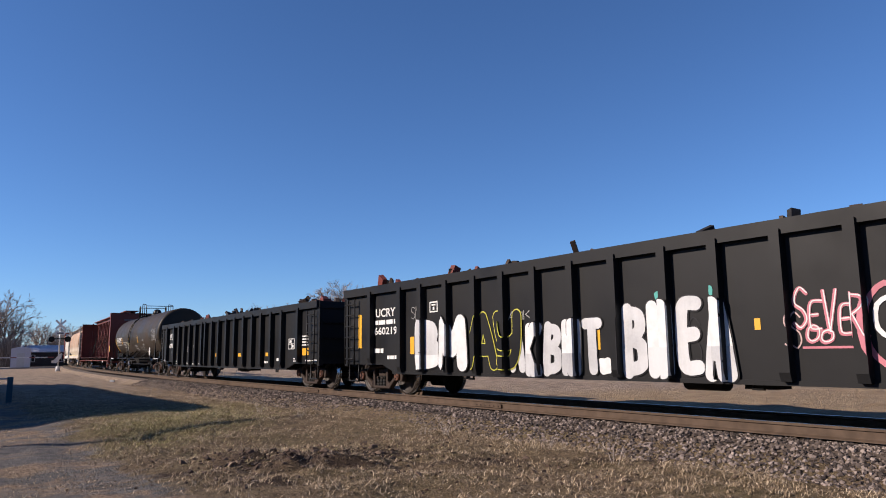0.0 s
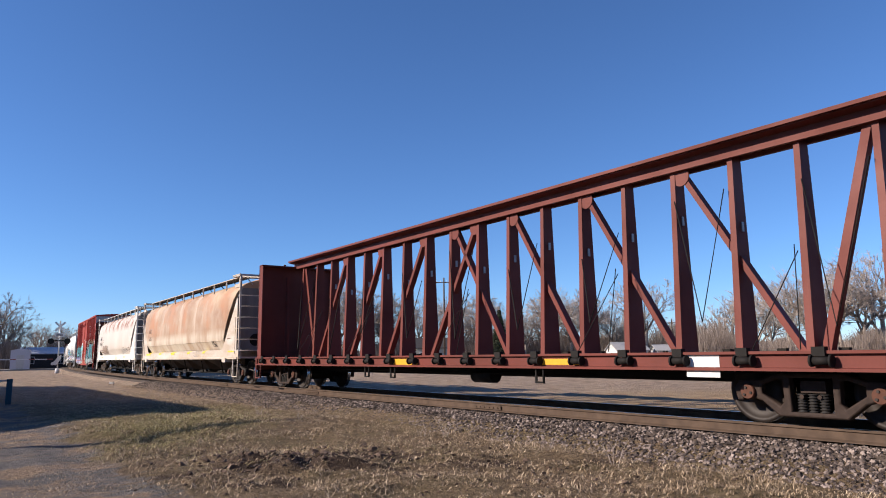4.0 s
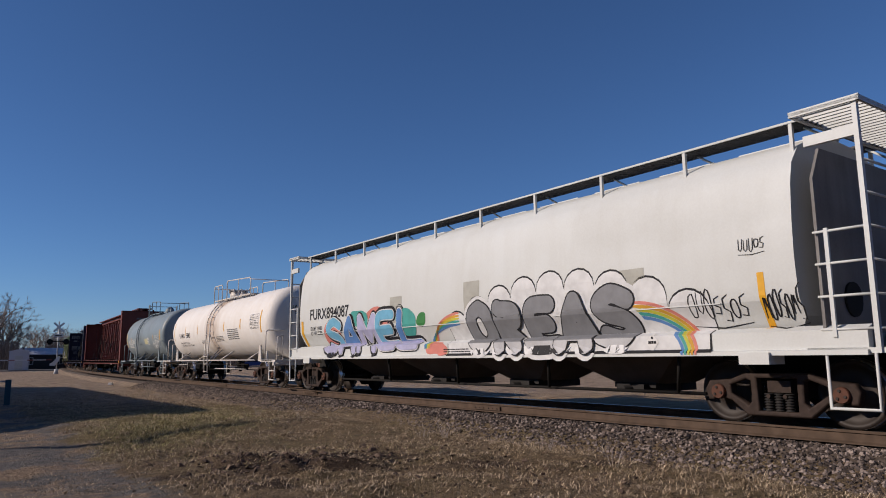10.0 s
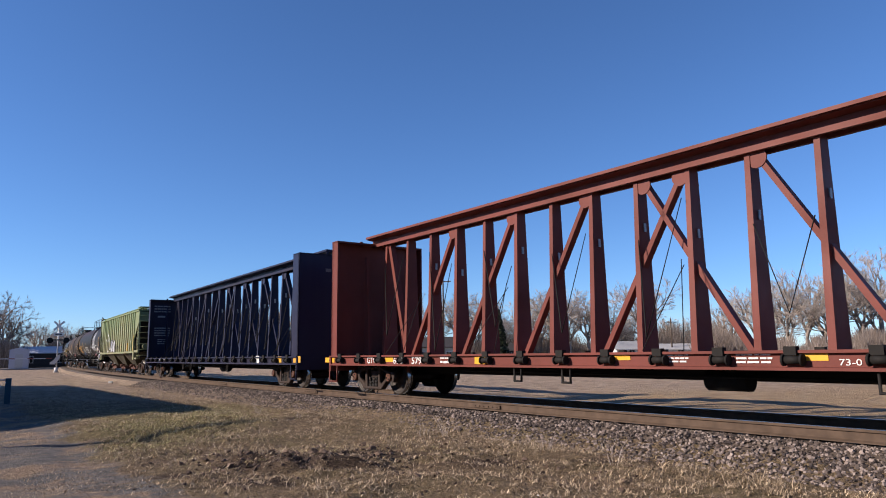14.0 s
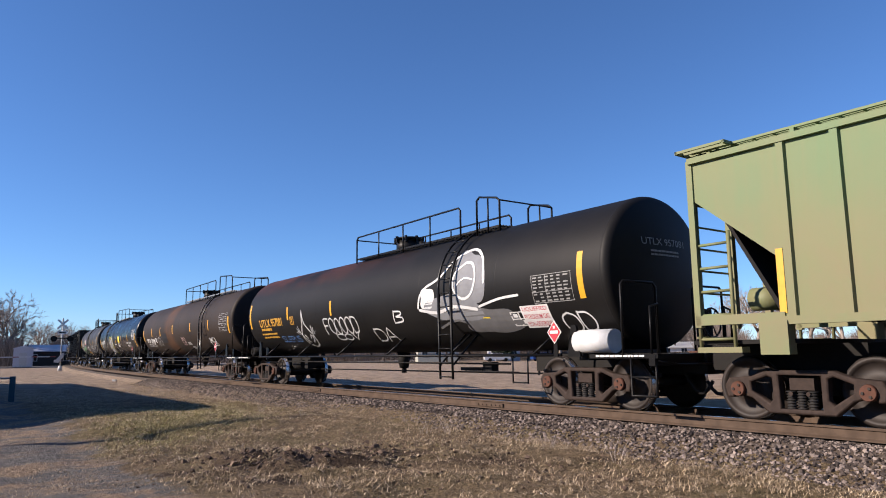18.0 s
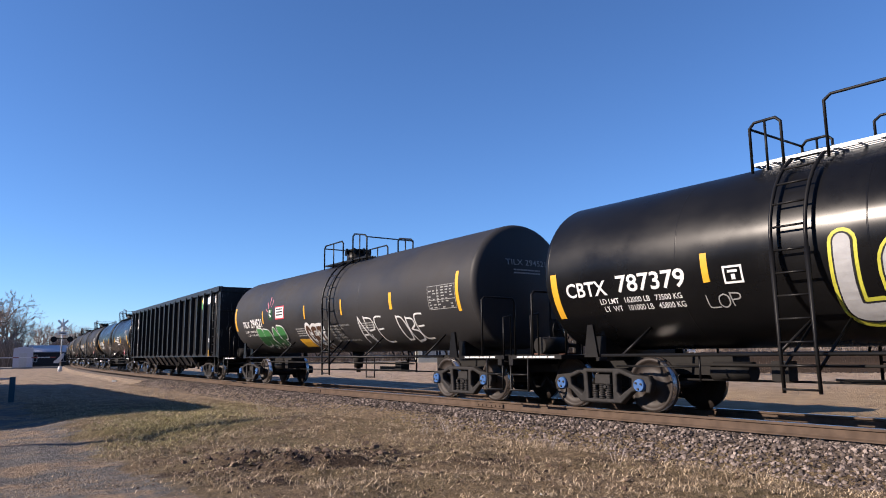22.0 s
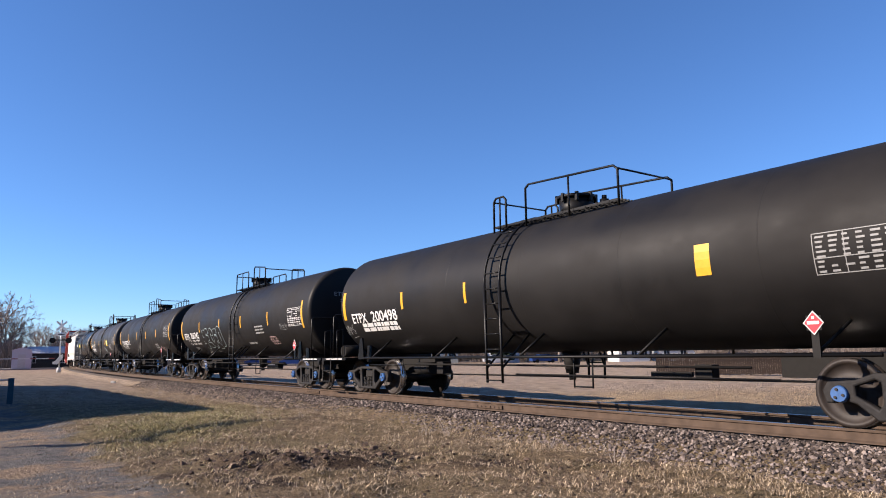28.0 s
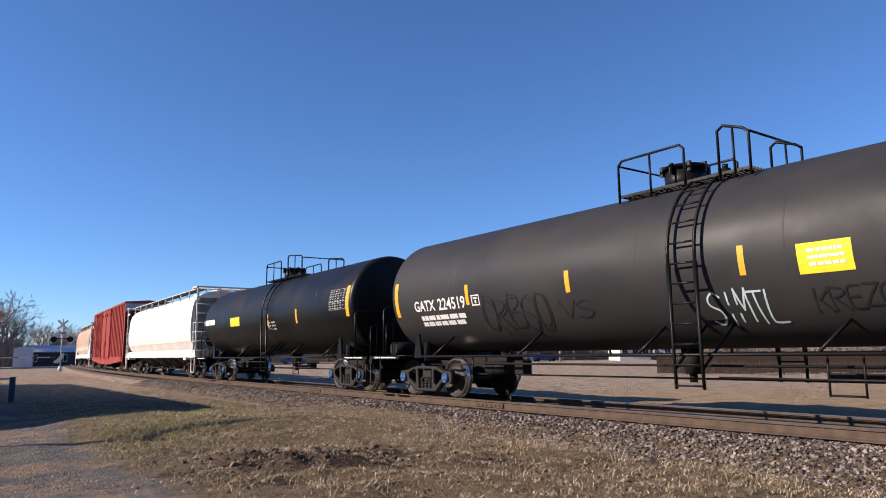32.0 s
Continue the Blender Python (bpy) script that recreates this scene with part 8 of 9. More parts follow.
lined(car, "AMS", -5.6, -4.95, 1.42, 1.62, DARK_LETTER, .02)
sticker(car, 8.08, 8.48, 1.39, 1.57, YELLOW)
sticker(car, 4.68, 5.04, 1.09, 1.23, YELLOW)
sticker(car, 1.36, 1.72, 1.05, 1.17, YELLOW)
grid_icon(car, 5.22, 5.66, 1.55, 1.75, DARK_LETTER)
bars(car, 3.92, 4.63, 1.59, 1.80, 3, 2, RUST_LETTER)
bars(car, 6.10, 6.69, 1.44, 1.80, 3, 3, RUST_LETTER)
lined(car, "LEONSAN", 2.87, 5.0, 1.42, 1.66, SPRAY_GREY, .018)

car = TRAIN["bx"]
for x0_, x1_, z0_, z1_, word_ in ((-8.05, -7.42, 2.03, 2.3, "CIB"), (-7.2, -6.95, 2.03, 2.3, "X"), (-8.05, -7.42, 1.72, 2.0, "173"), (-7.2, -6.55, 1.72, 2.0, "796")):
    sticker(car, x0_, x1_, z0_, z1_, WHITE)
    letters(car, word_, x0_ + .05, x1_ - .05, z0_ + .03, z1_ - .04, DARK_LETTER)
letters(car, "LD LMT", -7.95, -7.6, 1.55, 1.63, WHITE)
letters(car, "LT WT", -7.95, -7.65, 1.42, 1.5, WHITE)
letters(car, "208200", -7.1, -6.65, 1.55, 1.63, WHITE)
letters(car, "77800", -7.05, -6.65, 1.42, 1.5, WHITE)
icon(car, -5.69, -5.44, 2.23, 2.42, WHITE)
letters(car, "SECURE BOTH HASPS", -1.05, -0.23, 1.73, 1.81, WHITE)
letters(car, "BEFORE MOVING CAR", -1.06, -0.21, 1.62, 1.71, WHITE)
bars(car, 1.60, 2.15, 2.53, 2.74, 3, 4, WHITE)
bars(car, 0.25, 0.60, 2.77, 2.92, 2, 2, WHITE)
sticker(car, -8.02, -7.51, 0.87, 1.06, YELLOW)
sticker(car, -5.93, -5.27, 0.99, 1.18, YELLOW)
sticker(car, -3.75, -3.23, 0.99, 1.13, YELLOW)
sticker(car, -1.44, -0.96, 1.00, 1.14, YELLOW)
sticker(car, 0.83, 1.40, 1.00, 1.11, YELLOW)
blotches(car, 9, -7.3, -1.0, 2.1, 2.5, (.12, .3), SPRAY_OLIVE, 31)
spray_blob(car, -1.75, -.55, .6, 1.35, SPRAY_OLIVE)
spray_blob(car, -7.9, -4.6, .66, 1.2, SPRAY_MIST)
spray_blob(car, -4.8, -1.6, .66, 1.25, SPRAY_ICE)
halo(car, "EKSP", -7.34, -2.3, 0.72, 2.34, SPRAY_WHITE, .4, .1)
bubble(car, "EKSP", -7.34, -2.3, 0.72, 2.34, SPRAY_AQUA, DARK_LETTER, SPRAY_LILAC, fat=.4, line=.07, wild=.6, upto=.35)
halo(car, "T", -2.4, -.9, 0.72, 2.5, SPRAY_WHITE, .44, .14)
bubble(car, "T", -2.4, -.9, 0.72, 2.5, SPRAY_AQUA, DARK_LETTER, SPRAY_LILAC, fat=.44, line=.09, wild=.5, upto=.35)
spray_blob(car, 1.50, 2.45, 0.62, 1.41, SPRAY_OLIVE)
blotches(car, 20, 3.6, 8.4, 2.1, 2.75, (.08, .4), SPRAY_OLIVE, 57)
spray_blob(car, 7.6, 9.0, .75, 1.75, SPRAY_OLIVE)
halo(car, "ARSNIC", 2.64, 8.5, 0.72, 2.3, SPRAY_WHITE, .42, .26)
halo(car, "ARSNIC", 2.64, 8.5, 0.72, 2.3, DARK_LETTER, .42, .2, .008)
bubble(car, "ARSNIC", 2.64, 8.5, 0.72, 2.3, (SPRAY_AQUA, SPRAY_MIST, SPRAY_AQUA), SPRAY_WHITE, SPRAY_ICE, fat=.42, line=.05, upto=.3)
lined(car, "WYS", 8.3, 8.85, 1.2, 1.5, SPRAY_WHITE, .03)
lined(car, "GSVRN", 8.0, 8.95, .8, 1.05, SPRAY_WHITE, .03)
for k_, word_ in enumerate(("OI", "BST", "WEST", "ODAN", "WYS", "CREW")):
    lined(car, word_, 4.95, 5.5, 3.75 - k_ * .28, 3.98 - k_ * .28, SPRAY_WHITE, .022)
lined(car, "BLO", -8.75, -8.25, 3.3, 3.75, SPRAY_PALE, .025)
lined(car, "REB", -8.75, -8.2, 2.85, 3.15, SPRAY_PALE, .022)
lined(car, "FORT", -8.75, -8.1, 2.5, 2.8, SPRAY_PALE, .022)
sticker(car, 7.74, 8.31, 0.86, 1.02, YELLOW)
sticker(car, 5.57, 6.14, 0.90, 1.08, YELLOW)
bars(car, 7.76, 8.22, 2.01, 2.29, 3, 2, WHITE)
sticker(car, 8.57, 8.97, 2.35, 2.63, SPRAY_PALE)
sticker(car, 8.82, 8.97, 3.05, 3.34, SPRAY_PALE)
sticker(car, 8.84, 9.00, 3.82, 4.07, SPRAY_PALE)
spray_blob(car, 0.32, 0.56, 1.54, 1.67, SPRAY_WHITE)
spray_tag(car, 0.99, 1.78, 1.55, 1.81, 4, SPRAY_PALE)
icon(car, 1.00, 1.26, 1.14, 1.40, WHITE)

car = TRAIN["h3"]
letters(car, "FURX894087", -6.75, -4.28, 2.14, 2.47, DARK_LETTER)
letters(car, "LD LMT 197800", -6.74, -5.98, 1.83, 1.94, DARK_LETTER)
letters(car, "LT WT 65200", -6.73, -5.98, 1.69, 1.80, DARK_LETTER)
sticker(car, -7.4, -7.25, 1.36, 2.13, YELLOW)
spray_blob(car, -5.9, -4.9, 1.3, 2.1, SPRAY_CORAL)
spray_blob(car, -4.2, -3.2, 1.75, 2.3, SPRAY_TEAL)
spray_blob(car, -3.3, -1.9, 1.8, 2.32, SPRAY_CORAL)
spray_blob(car, -1.9, -.9, 1.5, 2.2, SPRAY_TEAL)
halo(car, "SAMEL", -5.75, -.9, 1.1, 2.2, DARK_LETTER, .3, .1, .004)
bubble(car, "SAMEL", -5.75, -.9, 1.1, 2.2, (SPRAY_SKY, SPRAY_BLUE, SPRAY_LILAC), SPRAY_WHITE, SPRAY_LILAC, fat=.3, line=.05, wild=.6, upto=.28)
spray_blob(car, -0.93, -0.53, 1.70, 2.06, SPRAY_GREEN)
spray_blob(car, -0.58, 0.31, 1.03, 1.36, SPRAY_CORAL)
cloud(car, 0.31, 6.87, 1.03, 2.67, SPRAY_WHITE, DARK_LETTER)
halo(car, "OREAS", 1.0, 5.5, 1.04, 2.2, SPRAY_WHITE, .42, .14, .0065)
bubble(car, "OREAS", 1.0, 5.5, 1.04, 2.2, SPRAY_GREY, DARK_LETTER, SPRAY_CHALK, fat=.42, line=.06, wild=.6, upto=.21)
sticker(car, 4.9, 5.75, 1.95, 2.4, CREAM_GREY)
sticker(car, -2.1, -1.55, 1.85, 2.5, CREAM_GREY)
sticker(car, .95, 1.5, 1.9, 2.6, CREAM_GREY)
rainbow(car, 5.46, 1.85, 6.62, 1.00)
spray_tag(car, 6.50, 7.45, 1.41, 1.97, 5, DARK_LETTER)
spray_tag(car, 7.67, 8.23, 1.37, 1.95, 5, DARK_LETTER)
sticker(car, 7.65, 7.75, 1.35, 2.12, YELLOW)
spray_tag(car, 7.40, 7.80, 2.39, 2.65, 3, DARK_LETTER)
sticker(car, 0.09, 1.27, 1.06, 1.2, CREAM)
bars(car, .15, 1.2, 1.08, 1.18, 2, 6, DARK_LETTER)
rainbow(car, .75, 1.95, -.35, 1.2)
placard(car, 5.82, 1.20, 0.15, WHITE, DARK_LETTER)

car = TRAIN["wt"]
letters(car, "GAMX", -5.23, -4.32, 2.03, 2.23, DARK_LETTER)
letters(car, "5843", -4.03, -3.36, 2.01, 2.25, DARK_LETTER)
letters(car, "LD LMT  203200 LB  92150 KG", -5.2, -3.72, 1.74, 1.82, STENCIL_GREY)
letters(car, "LT WT  58800 LB  27150 KG  CUST 08-09", -5.15, -3.1, 1.63, 1.71, STENCIL_GREY)
letters(car, "CONSULT OWNER", -1.62, -1.1, 1.78, 1.84, STENCIL_GREY)
letters(car, "BEFORE REPAIRING TANK", -1.7, -.94, 1.7, 1.76, STENCIL_GREY)
sticker(car, -6.22, -6.13, 1.94, 2.80, YELLOW)
sticker(car, -4.17, -4.09, 2.14, 2.56, YELLOW)
sticker(car, -2.14, -2.05, 2.13, 2.54, YELLOW)
data_panel(car, 4.88, 5.80, 2.11, 2.64, STENCIL_GREY)
sticker(car, 5.92, 6.07, 1.95, 2.76, YELLOW)
sticker(car, 3.70, 3.84, 2.15, 2.54, YELLOW)
sticker(car, 1.69, 1.80, 2.14, 2.52, YELLOW)
bars(car, 2.16, 3.50, 1.75, 2.19, 6, 6, STENCIL_GREY)
bars(car, .55, 1.55, 1.72, 1.95, 4, 4, STENCIL_GREY)

car = TRAIN["gt"]
letters(car, "HOKX", -4.19, -3.42, 1.99, 2.24, WHITE)
letters(car, "112063", -3.30, -2.42, 2.00, 2.27, WHITE)
bars(car, -4.14, -2.91, 1.73, 1.99, 3, 4, WHITE)
sticker(car, -5.09, -4.91, 1.80, 2.66, YELLOW)
sticker(car, -3.40, -3.29, 2.00, 2.42, YELLOW)
sticker(car, -1.65, -1.52, 2.02, 2.42, YELLOW)
sticker(car, -2.07, -1.66, 2.19, 2.22, WHITE)
sticker(car, 0.62, 1.46, 1.92, 2.23, CREAM)
bars(car, 1.47, 1.91, 1.82, 2.26, 5, 1, WHITE)
grid_icon(car, 2.82, 3.44, 1.65, 2.01, WHITE)
data_panel(car, 3.37, 4.42, 1.74, 2.35, WHITE)
sticker(car, 4.54, 4.77, 2.09, 2.65, YELLOW)
sticker(car, 2.92, 3.05, 2.09, 2.40, YELLOW)

car = TRAIN["cb2"]
sticker(car, -10.79, -10.22, 0.84, 0.98, YELLOW)
letters(car, "GTW", -8.36, -7.82, 0.82, 0.98, WHITE)
sticker(car, -7.45, -7.08, 0.86, 0.99, YELLOW)
letters(car, "623", -7.07, -6.61, 0.82, 0.97, WHITE)
letters(car, "579", -6.24, -5.82, 0.81, 0.98, WHITE)
bars(car, -5.07, -4.39, 0.79, 0.98, 2, 5, WHITE)
sticker(car, -3.83, -3.36, 0.82, 0.98, YELLOW)
sticker(car, -0.18, 0.27, 0.90, 1.01, YELLOW)
bars(car, 0.98, 1.38, 0.84, 0.99, 3, 2, WHITE)
bars(car, 2.15, 2.70, 0.83, 0.99, 3, 2, WHITE)
sticker(car, 2.97, 3.43, 0.89, 1.00, YELLOW)
letters(car, "73-0", 3.56, 3.83, 0.83, 0.91, WHITE)
sticker(car, 10.79, 11.03, 1.46, 1.99, YELLOW)
sticker(car, 6.92, 7.51, 0.71, 1.02, WHITE)
sticker(car, 10.42, 10.94, 0.85, 1.00, YELLOW)

car = TRAIN["cb1"]
sticker(car, 11.16, 11.46, 1.46, 1.89, YELLOW)
sticker(car, 7.33, 7.89, 0.66, 1.01, WHITE)
sticker(car, 4.15, 5.17, 0.83, 0.94, YELLOW)
sticker(car, -1.14, -0.06, 0.81, 0.95, YELLOW)

car = TRAIN["cb3"]
letters(car, "NOKL", -7.47, -6.91, 0.85, 1.03, WHITE)
letters(car, "737", -6.51, -6.15, 0.86, 1.02, WHITE)
sticker(car, -10.09, -9.81, 0.82, 1.02, ORANGE)
sticker(car, -8.20, -7.98, 0.83, 1.02, ORANGE)
bars(car, -8.80, -8.46, 0.85, 1.01, 2, 2, WHITE)
sticker(car, 9.43, 9.79, 0.83, 1.04, ORANGE)
sticker(car, 10.78, 11.36, 0.83, 1.03, ORANGE)
sticker(car, 7.18, 7.69, 0.81, 1.06, WHITE)

car = TRAIN["gh"]
letters(car, "BN", -4.20, -3.78, 2.60, 2.79, WHITE)
for x0_, x1_, word_ in ((-4.86, -4.46, "46"), (-4.2, -3.78, "36"), (-3.46, -3.06, "01")):
    letters(car, word_, x0_, x1_, 2.27, 2.5, WHITE)
bars(car, -4.8, -4.5, 1.75, 1.9, 2, 1, GREY_WHITE)
bars(car, -4.15, -3.8, 1.75, 1.92, 2, 1, GREY_WHITE)
lined(car, "SCOREN", -4.15, -3.45, 1.48, 1.6, WHITE, .03)
halo(car, "TSOK", -2.62, -.55, 1.44, 2.3, DARK_LETTER, .5, .05)
bubble(car, "TSOK", -2.62, -.55, 1.44, 2.3, SPRAY_CHALK, SPRAY_GREY, fat=.5, line=.035)
lined(car, "BR", -.4, .1, 1.5, 2.0, DARK_LETTER, .025)
lined(car, "PES", .45, 1.0, 1.65, 1.85, DARK_LETTER, .025)
lined(car, "M", -3.4, -2.95, 1.55, 1.85, WHITE, .045)
sticker(car, 6.58, 6.68, 1.48, 2.39, YELLOW)
sticker(car, 4.47, 4.62, 1.49, 1.99, YELLOW)
sticker(car, 2.13, 2.27, 1.48, 1.96, YELLOW)
icon(car, 5.52, 5.85, 2.03, 2.26, WHITE)
grid_icon(car, 5.45, 5.9, 1.6, 1.92, DARK_LETTER)
bars(car, 6.19, 6.58, 1.61, 1.79, 3, 2, GREY_WHITE)
sticker(car, -6.67, -6.57, 1.5, 2.38, YELLOW)

car = TRAIN["ut"]
letters(car, "UTLX", -7.66, -6.68, 2.00, 2.27, ORANGE)
letters(car, "957081", -6.60, -5.64, 2.00, 2.28, ORANGE)
bars(car, -7.62, -6.65, 1.86, 1.96, 1, 4, ORANGE)
bars(car, -7.71, -6.30, 1.56, 1.79, 2, 5, ORANGE)
sticker(car, -8.65, -8.47, 1.98, 2.86, YELLOW)
sticker(car, -5.16, -5.02, 2.18, 2.60, YELLOW)
sticker(car, -1.93, -1.79, 2.16, 2.59, YELLOW)
icon(car, -4.92, -4.64, 2.01, 2.27, ORANGE)
onion(car, -4.71, -3.22, 1.30, 2.45, SPRAY_WHITE)
lined(car, "FOOOOD", -2.5, -.4, 1.6, 2.1, SPRAY_WHITE, .035, .4)
lined(car, "COV", -2.0, -.6, 1.42, 1.62, SPRAY_WHITE, .03)
lined(car, "SLEPUS", -6.12, -4.6, 1.45, 1.66, SPRAY_BLUE, .022)
spray_blob(car, 2.95, 3.6, 2.05, 2.55, SPRAY_WHITE)
spray_blob(car, 4.3, 5.5, 2.0, 3.3, SPRAY_GREY)
spray_blob(car, 3.1, 5.3, 1.7, 2.35, SPRAY_GREY)
spray_blob(car, 4.4, 6.4, 1.4, 2.0, SPRAY_SLATE)
for path_, wide_, mat_ in ((((2.85, 2.1), (3.1, 2.5), (3.8, 2.75), (4.3, 3.15), (4.9, 3.3), (5.35, 3.0), (5.45, 2.5)), .06, SPRAY_WHITE),
                           (((4.75, 3.0), (4.4, 2.8), (4.35, 2.45), (4.65, 2.2), (5.0, 2.3), (5.15, 2.65), (5.0, 2.95), (4.75, 3.0)), .06, SPRAY_WHITE),
                           (((4.45, 2.5), (4.75, 2.65), (5.05, 2.6)), .04, SPRAY_WHITE), (((2.9, 2.05), (3.6, 1.95), (4.3, 2.05), (5.1, 1.95)), .07, SPRAY_WHITE),
                           (((5.2, 2.0), (5.9, 2.12), (6.5, 2.15)), .05, SPRAY_WHITE), (((3.5, 1.6), (4.3, 1.75), (5.0, 1.5)), .05, SPRAY_SLATE)):
    bm_ = new_bm()
    fat_stroke(bm_, curve(path_), wide_, .002)
    paint_on(car, "graffiti", bm_, mat_, .009, "broad sprayed stroke", .25)
data_panel(car, 6.93, 8.00, 1.95, 2.49, GREY_WHITE)
sticker(car, 6.45, 7.25, 1.5, 1.93, WHITE)
letters(car, "LIQUEFIED", 6.5, 7.2, 1.81, 1.9, CLIENT_RED)
letters(car, "PETROLEUM GAS", 6.5, 7.2, 1.67, 1.76, CLIENT_RED)
letters(car, "NON-ODORIZED", 6.5, 7.2, 1.53, 1.62, CLIENT_RED)
bm_ = new_bm()
cyl(bm_, (7.9, -1.15, 1.2), (8.75, -1.15, 1.2), .21, 18)
part("end_reservoir", bm_, SPRAY_WHITE, car[0], "drum painted over in white")
sticker(car, 4.85, 5.75, 1.56, 1.77, YELLOW_BRIGHT)
placard(car, 7.15, 1.38, 0.19, CLIENT_RED, WHITE)
sticker(car, 8.12, 8.32, 1.97, 2.82, YELLOW)
grid_icon(car, 6.10, 6.60, 1.55, 1.83, WHITE)
lined(car, "DA", .3, 1.3, 1.33, 1.7, SPRAY_WHITE, .03)
lined(car, "B", 1.6, 2.05, 1.75, 2.1, SPRAY_WHITE, .04)
lined(car, "OD", 7.5, 8.3, 1.36, 1.75, SPRAY_WHITE, .035)

car = TRAIN["sh"]
letters(car, "SHQX", -7.63, -6.74, 1.80, 2.04, WHITE)
letters(car, "5066", -6.53, -5.64, 1.80, 2.03, WHITE)
letters(car, "LD LMT  154700 LB  70260 KG", -7.5, -5.7, 1.69, 1.77, WHITE)
letters(car, "LT WT  109300 LB  49100 KG", -7.45, -5.7, 1.57, 1.65, WHITE)
icon(car, -5.46, -5.11, 1.79, 2.03, WHITE)
lined(car, "SCOREN", -5.0, -3.95, 1.6, 2.1, GREY_WHITE, .02)
sticker(car, -3.80, -2.65, 1.75, 2.23, DARK_LETTER)
sticker(car, -6.21, -6.08, 2.13, 2.60, YELLOW)
sticker(car, -4.11, -3.98, 2.12, 2.59, YELLOW)
sticker(car, -1.32, -1.17, 2.15, 2.61, YELLOW)
sticker(car, 2.15, 2.30, 2.13, 2.57, YELLOW)
sticker(car, 5.21, 5.33, 2.13, 2.57, YELLOW)
data_panel(car, 0.26, 0.92, 1.56, 1.92, SPRAY_PALE)
sticker(car, 1.13, 1.69, 1.56, 1.70, GREY_WHITE)
sticker(car, 1.39, 1.98, 1.37, 1.49, GREY_WHITE)
placard(car, 3.79, 1.61, 0.12, WHITE, BROWN_TANK)
sticker(car, -8.77, -8.57, 1.90, 2.55, YELLOW)
data_panel(car, 6.91, 8.03, 2.04, 2.76, GREY_WHITE)
sticker(car, 8.08, 8.28, 1.93, 2.60, YELLOW)
grid_icon(car, 4.95, 5.79, 1.46, 1.80, WHITE)
placard(car, 6.27, 1.39, 0.19, CLIENT_RED, WHITE)

car = TRAIN["c7"]
letters(car, "CBTX", -8.03, -7.09, 1.99, 2.25, WHITE)
letters(car, "787379", -6.86, -5.51, 2.01, 2.30, WHITE)
letters(car, "LD LMT   162000 LB   73500 KG", -7.3, -5.64, 1.84, 1.93, WHITE)
letters(car, "LT  WT   101000 LB   45800 KG", -7.25, -5.62, 1.71, 1.8, WHITE)
sticker(car, -8.62, -8.33, 1.64, 2.45, YELLOW)
sticker(car, -5.23, -5.07, 2.04, 2.48, YELLOW)
icon(car, -4.86, -4.55, 1.99, 2.25, WHITE)
lined(car, "LOP", -5.25, -4.65, 1.66, 1.87, GREY_WHITE, .02)
sticker(car, 0.93, 1.62, 2.04, 2.47, YELLOW_BRIGHT)
sticker(car, -0.23, -0.08, 2.02, 2.47, YELLOW)
sticker(car, 2.35, 2.47, 2.05, 2.47, YELLOW)
sticker(car, 4.94, 5.09, 2.05, 2.48, YELLOW)
sticker(car, 7.86, 8.08, 1.64, 2.48, YELLOW)
data_panel(car, 6.86, 7.94, 2.11, 2.73, WHITE)
letters(car, "LIQUEFIED PETROLEUM GAS", 4.48, 6.32, 1.85, 1.99, WHITE)
letters(car, "NON- ODORIZED", 4.79, 5.88, 1.70, 1.80, WHITE)
placard(car, 7.24, 1.48, 0.17, CLIENT_RED, WHITE)
bars(car, 0.77, 1.53, 1.69, 1.96, 3, 2, WHITE)
bars(car, -0.58, 0.09, 1.87, 1.95, 1, 3, WHITE)
halo(car, "LOP", -3.3, -1.5, 1.3, 2.5, SPRAY_YELLOW, .44, .1)
bubble(car, "LOP", -3.3, -1.5, 1.3, 2.5, SILVER, DARK_LETTER, fat=.44, line=.05)

car = TRAIN["ti"]
letters(car, "TILX", -6.76, -6.10, 2.06, 2.29, WHITE)
letters(car, "294521", -5.95, -4.84, 2.04, 2.35, WHITE)
letters(car, "LD LMT  190600  86450 KG", -6.72, -5.25, 1.87, 1.95, WHITE)
letters(car, "LT WT   95400   43250 KG", -6.65, -5.27, 1.74, 1.82, WHITE)
sticker(car, -7.78, -7.60, 1.98, 2.85, YELLOW)
sticker(car, -4.73, -4.61, 2.16, 2.60, YELLOW)
sticker(car, -1.12, -1.00, 2.16, 2.59, YELLOW)
sticker(car, 1.45, 1.57, 2.16, 2.60, YELLOW)
bubble(car, "BRAP", -5.5, -2.85, 1.3, 2.04, SPRAY_GREEN, SPRAY_WHITE, SPRAY_MOSS, fat=.46, line=.075, upto=.55)
framed_panel(car, -3.48, -2.71, 2.25, 2.7, WHITE, CLIENT_RED)
for x0_, x1_, z0_, z1_ in ((-4.05, -3.95, 2.7, 3.1), (-4.25, -4.05, 2.65, 2.9), (-3.8, -3.7, 2.7, 3.0), (-4.35, -4.12, 2.55, 2.66)):
    bm_ = new_bm()
    ribbon_bm(bm_, [(-3.93 + (x0_ + 3.93) * .5, z0_), ((x0_ + x1_) / 2, (z0_ + z1_) / 2), (x0_, z1_)], .05)
    paint_on(car, "graffiti", bm_, SPRAY_PINK, .007, "pink spray painted ray")
spray_blob(car, -4.15, -3.7, 2.25, 2.68, SPRAY_MOSS)
spray_blob(car, -4.07, -3.78, 2.36, 2.6, SPRAY_WHITE)
bars(car, -2.01, -0.97, 1.6, 1.89, 4, 5, GREY_WHITE)
sticker(car, -2.19, -1.36, 1.29, 1.55, YELLOW)
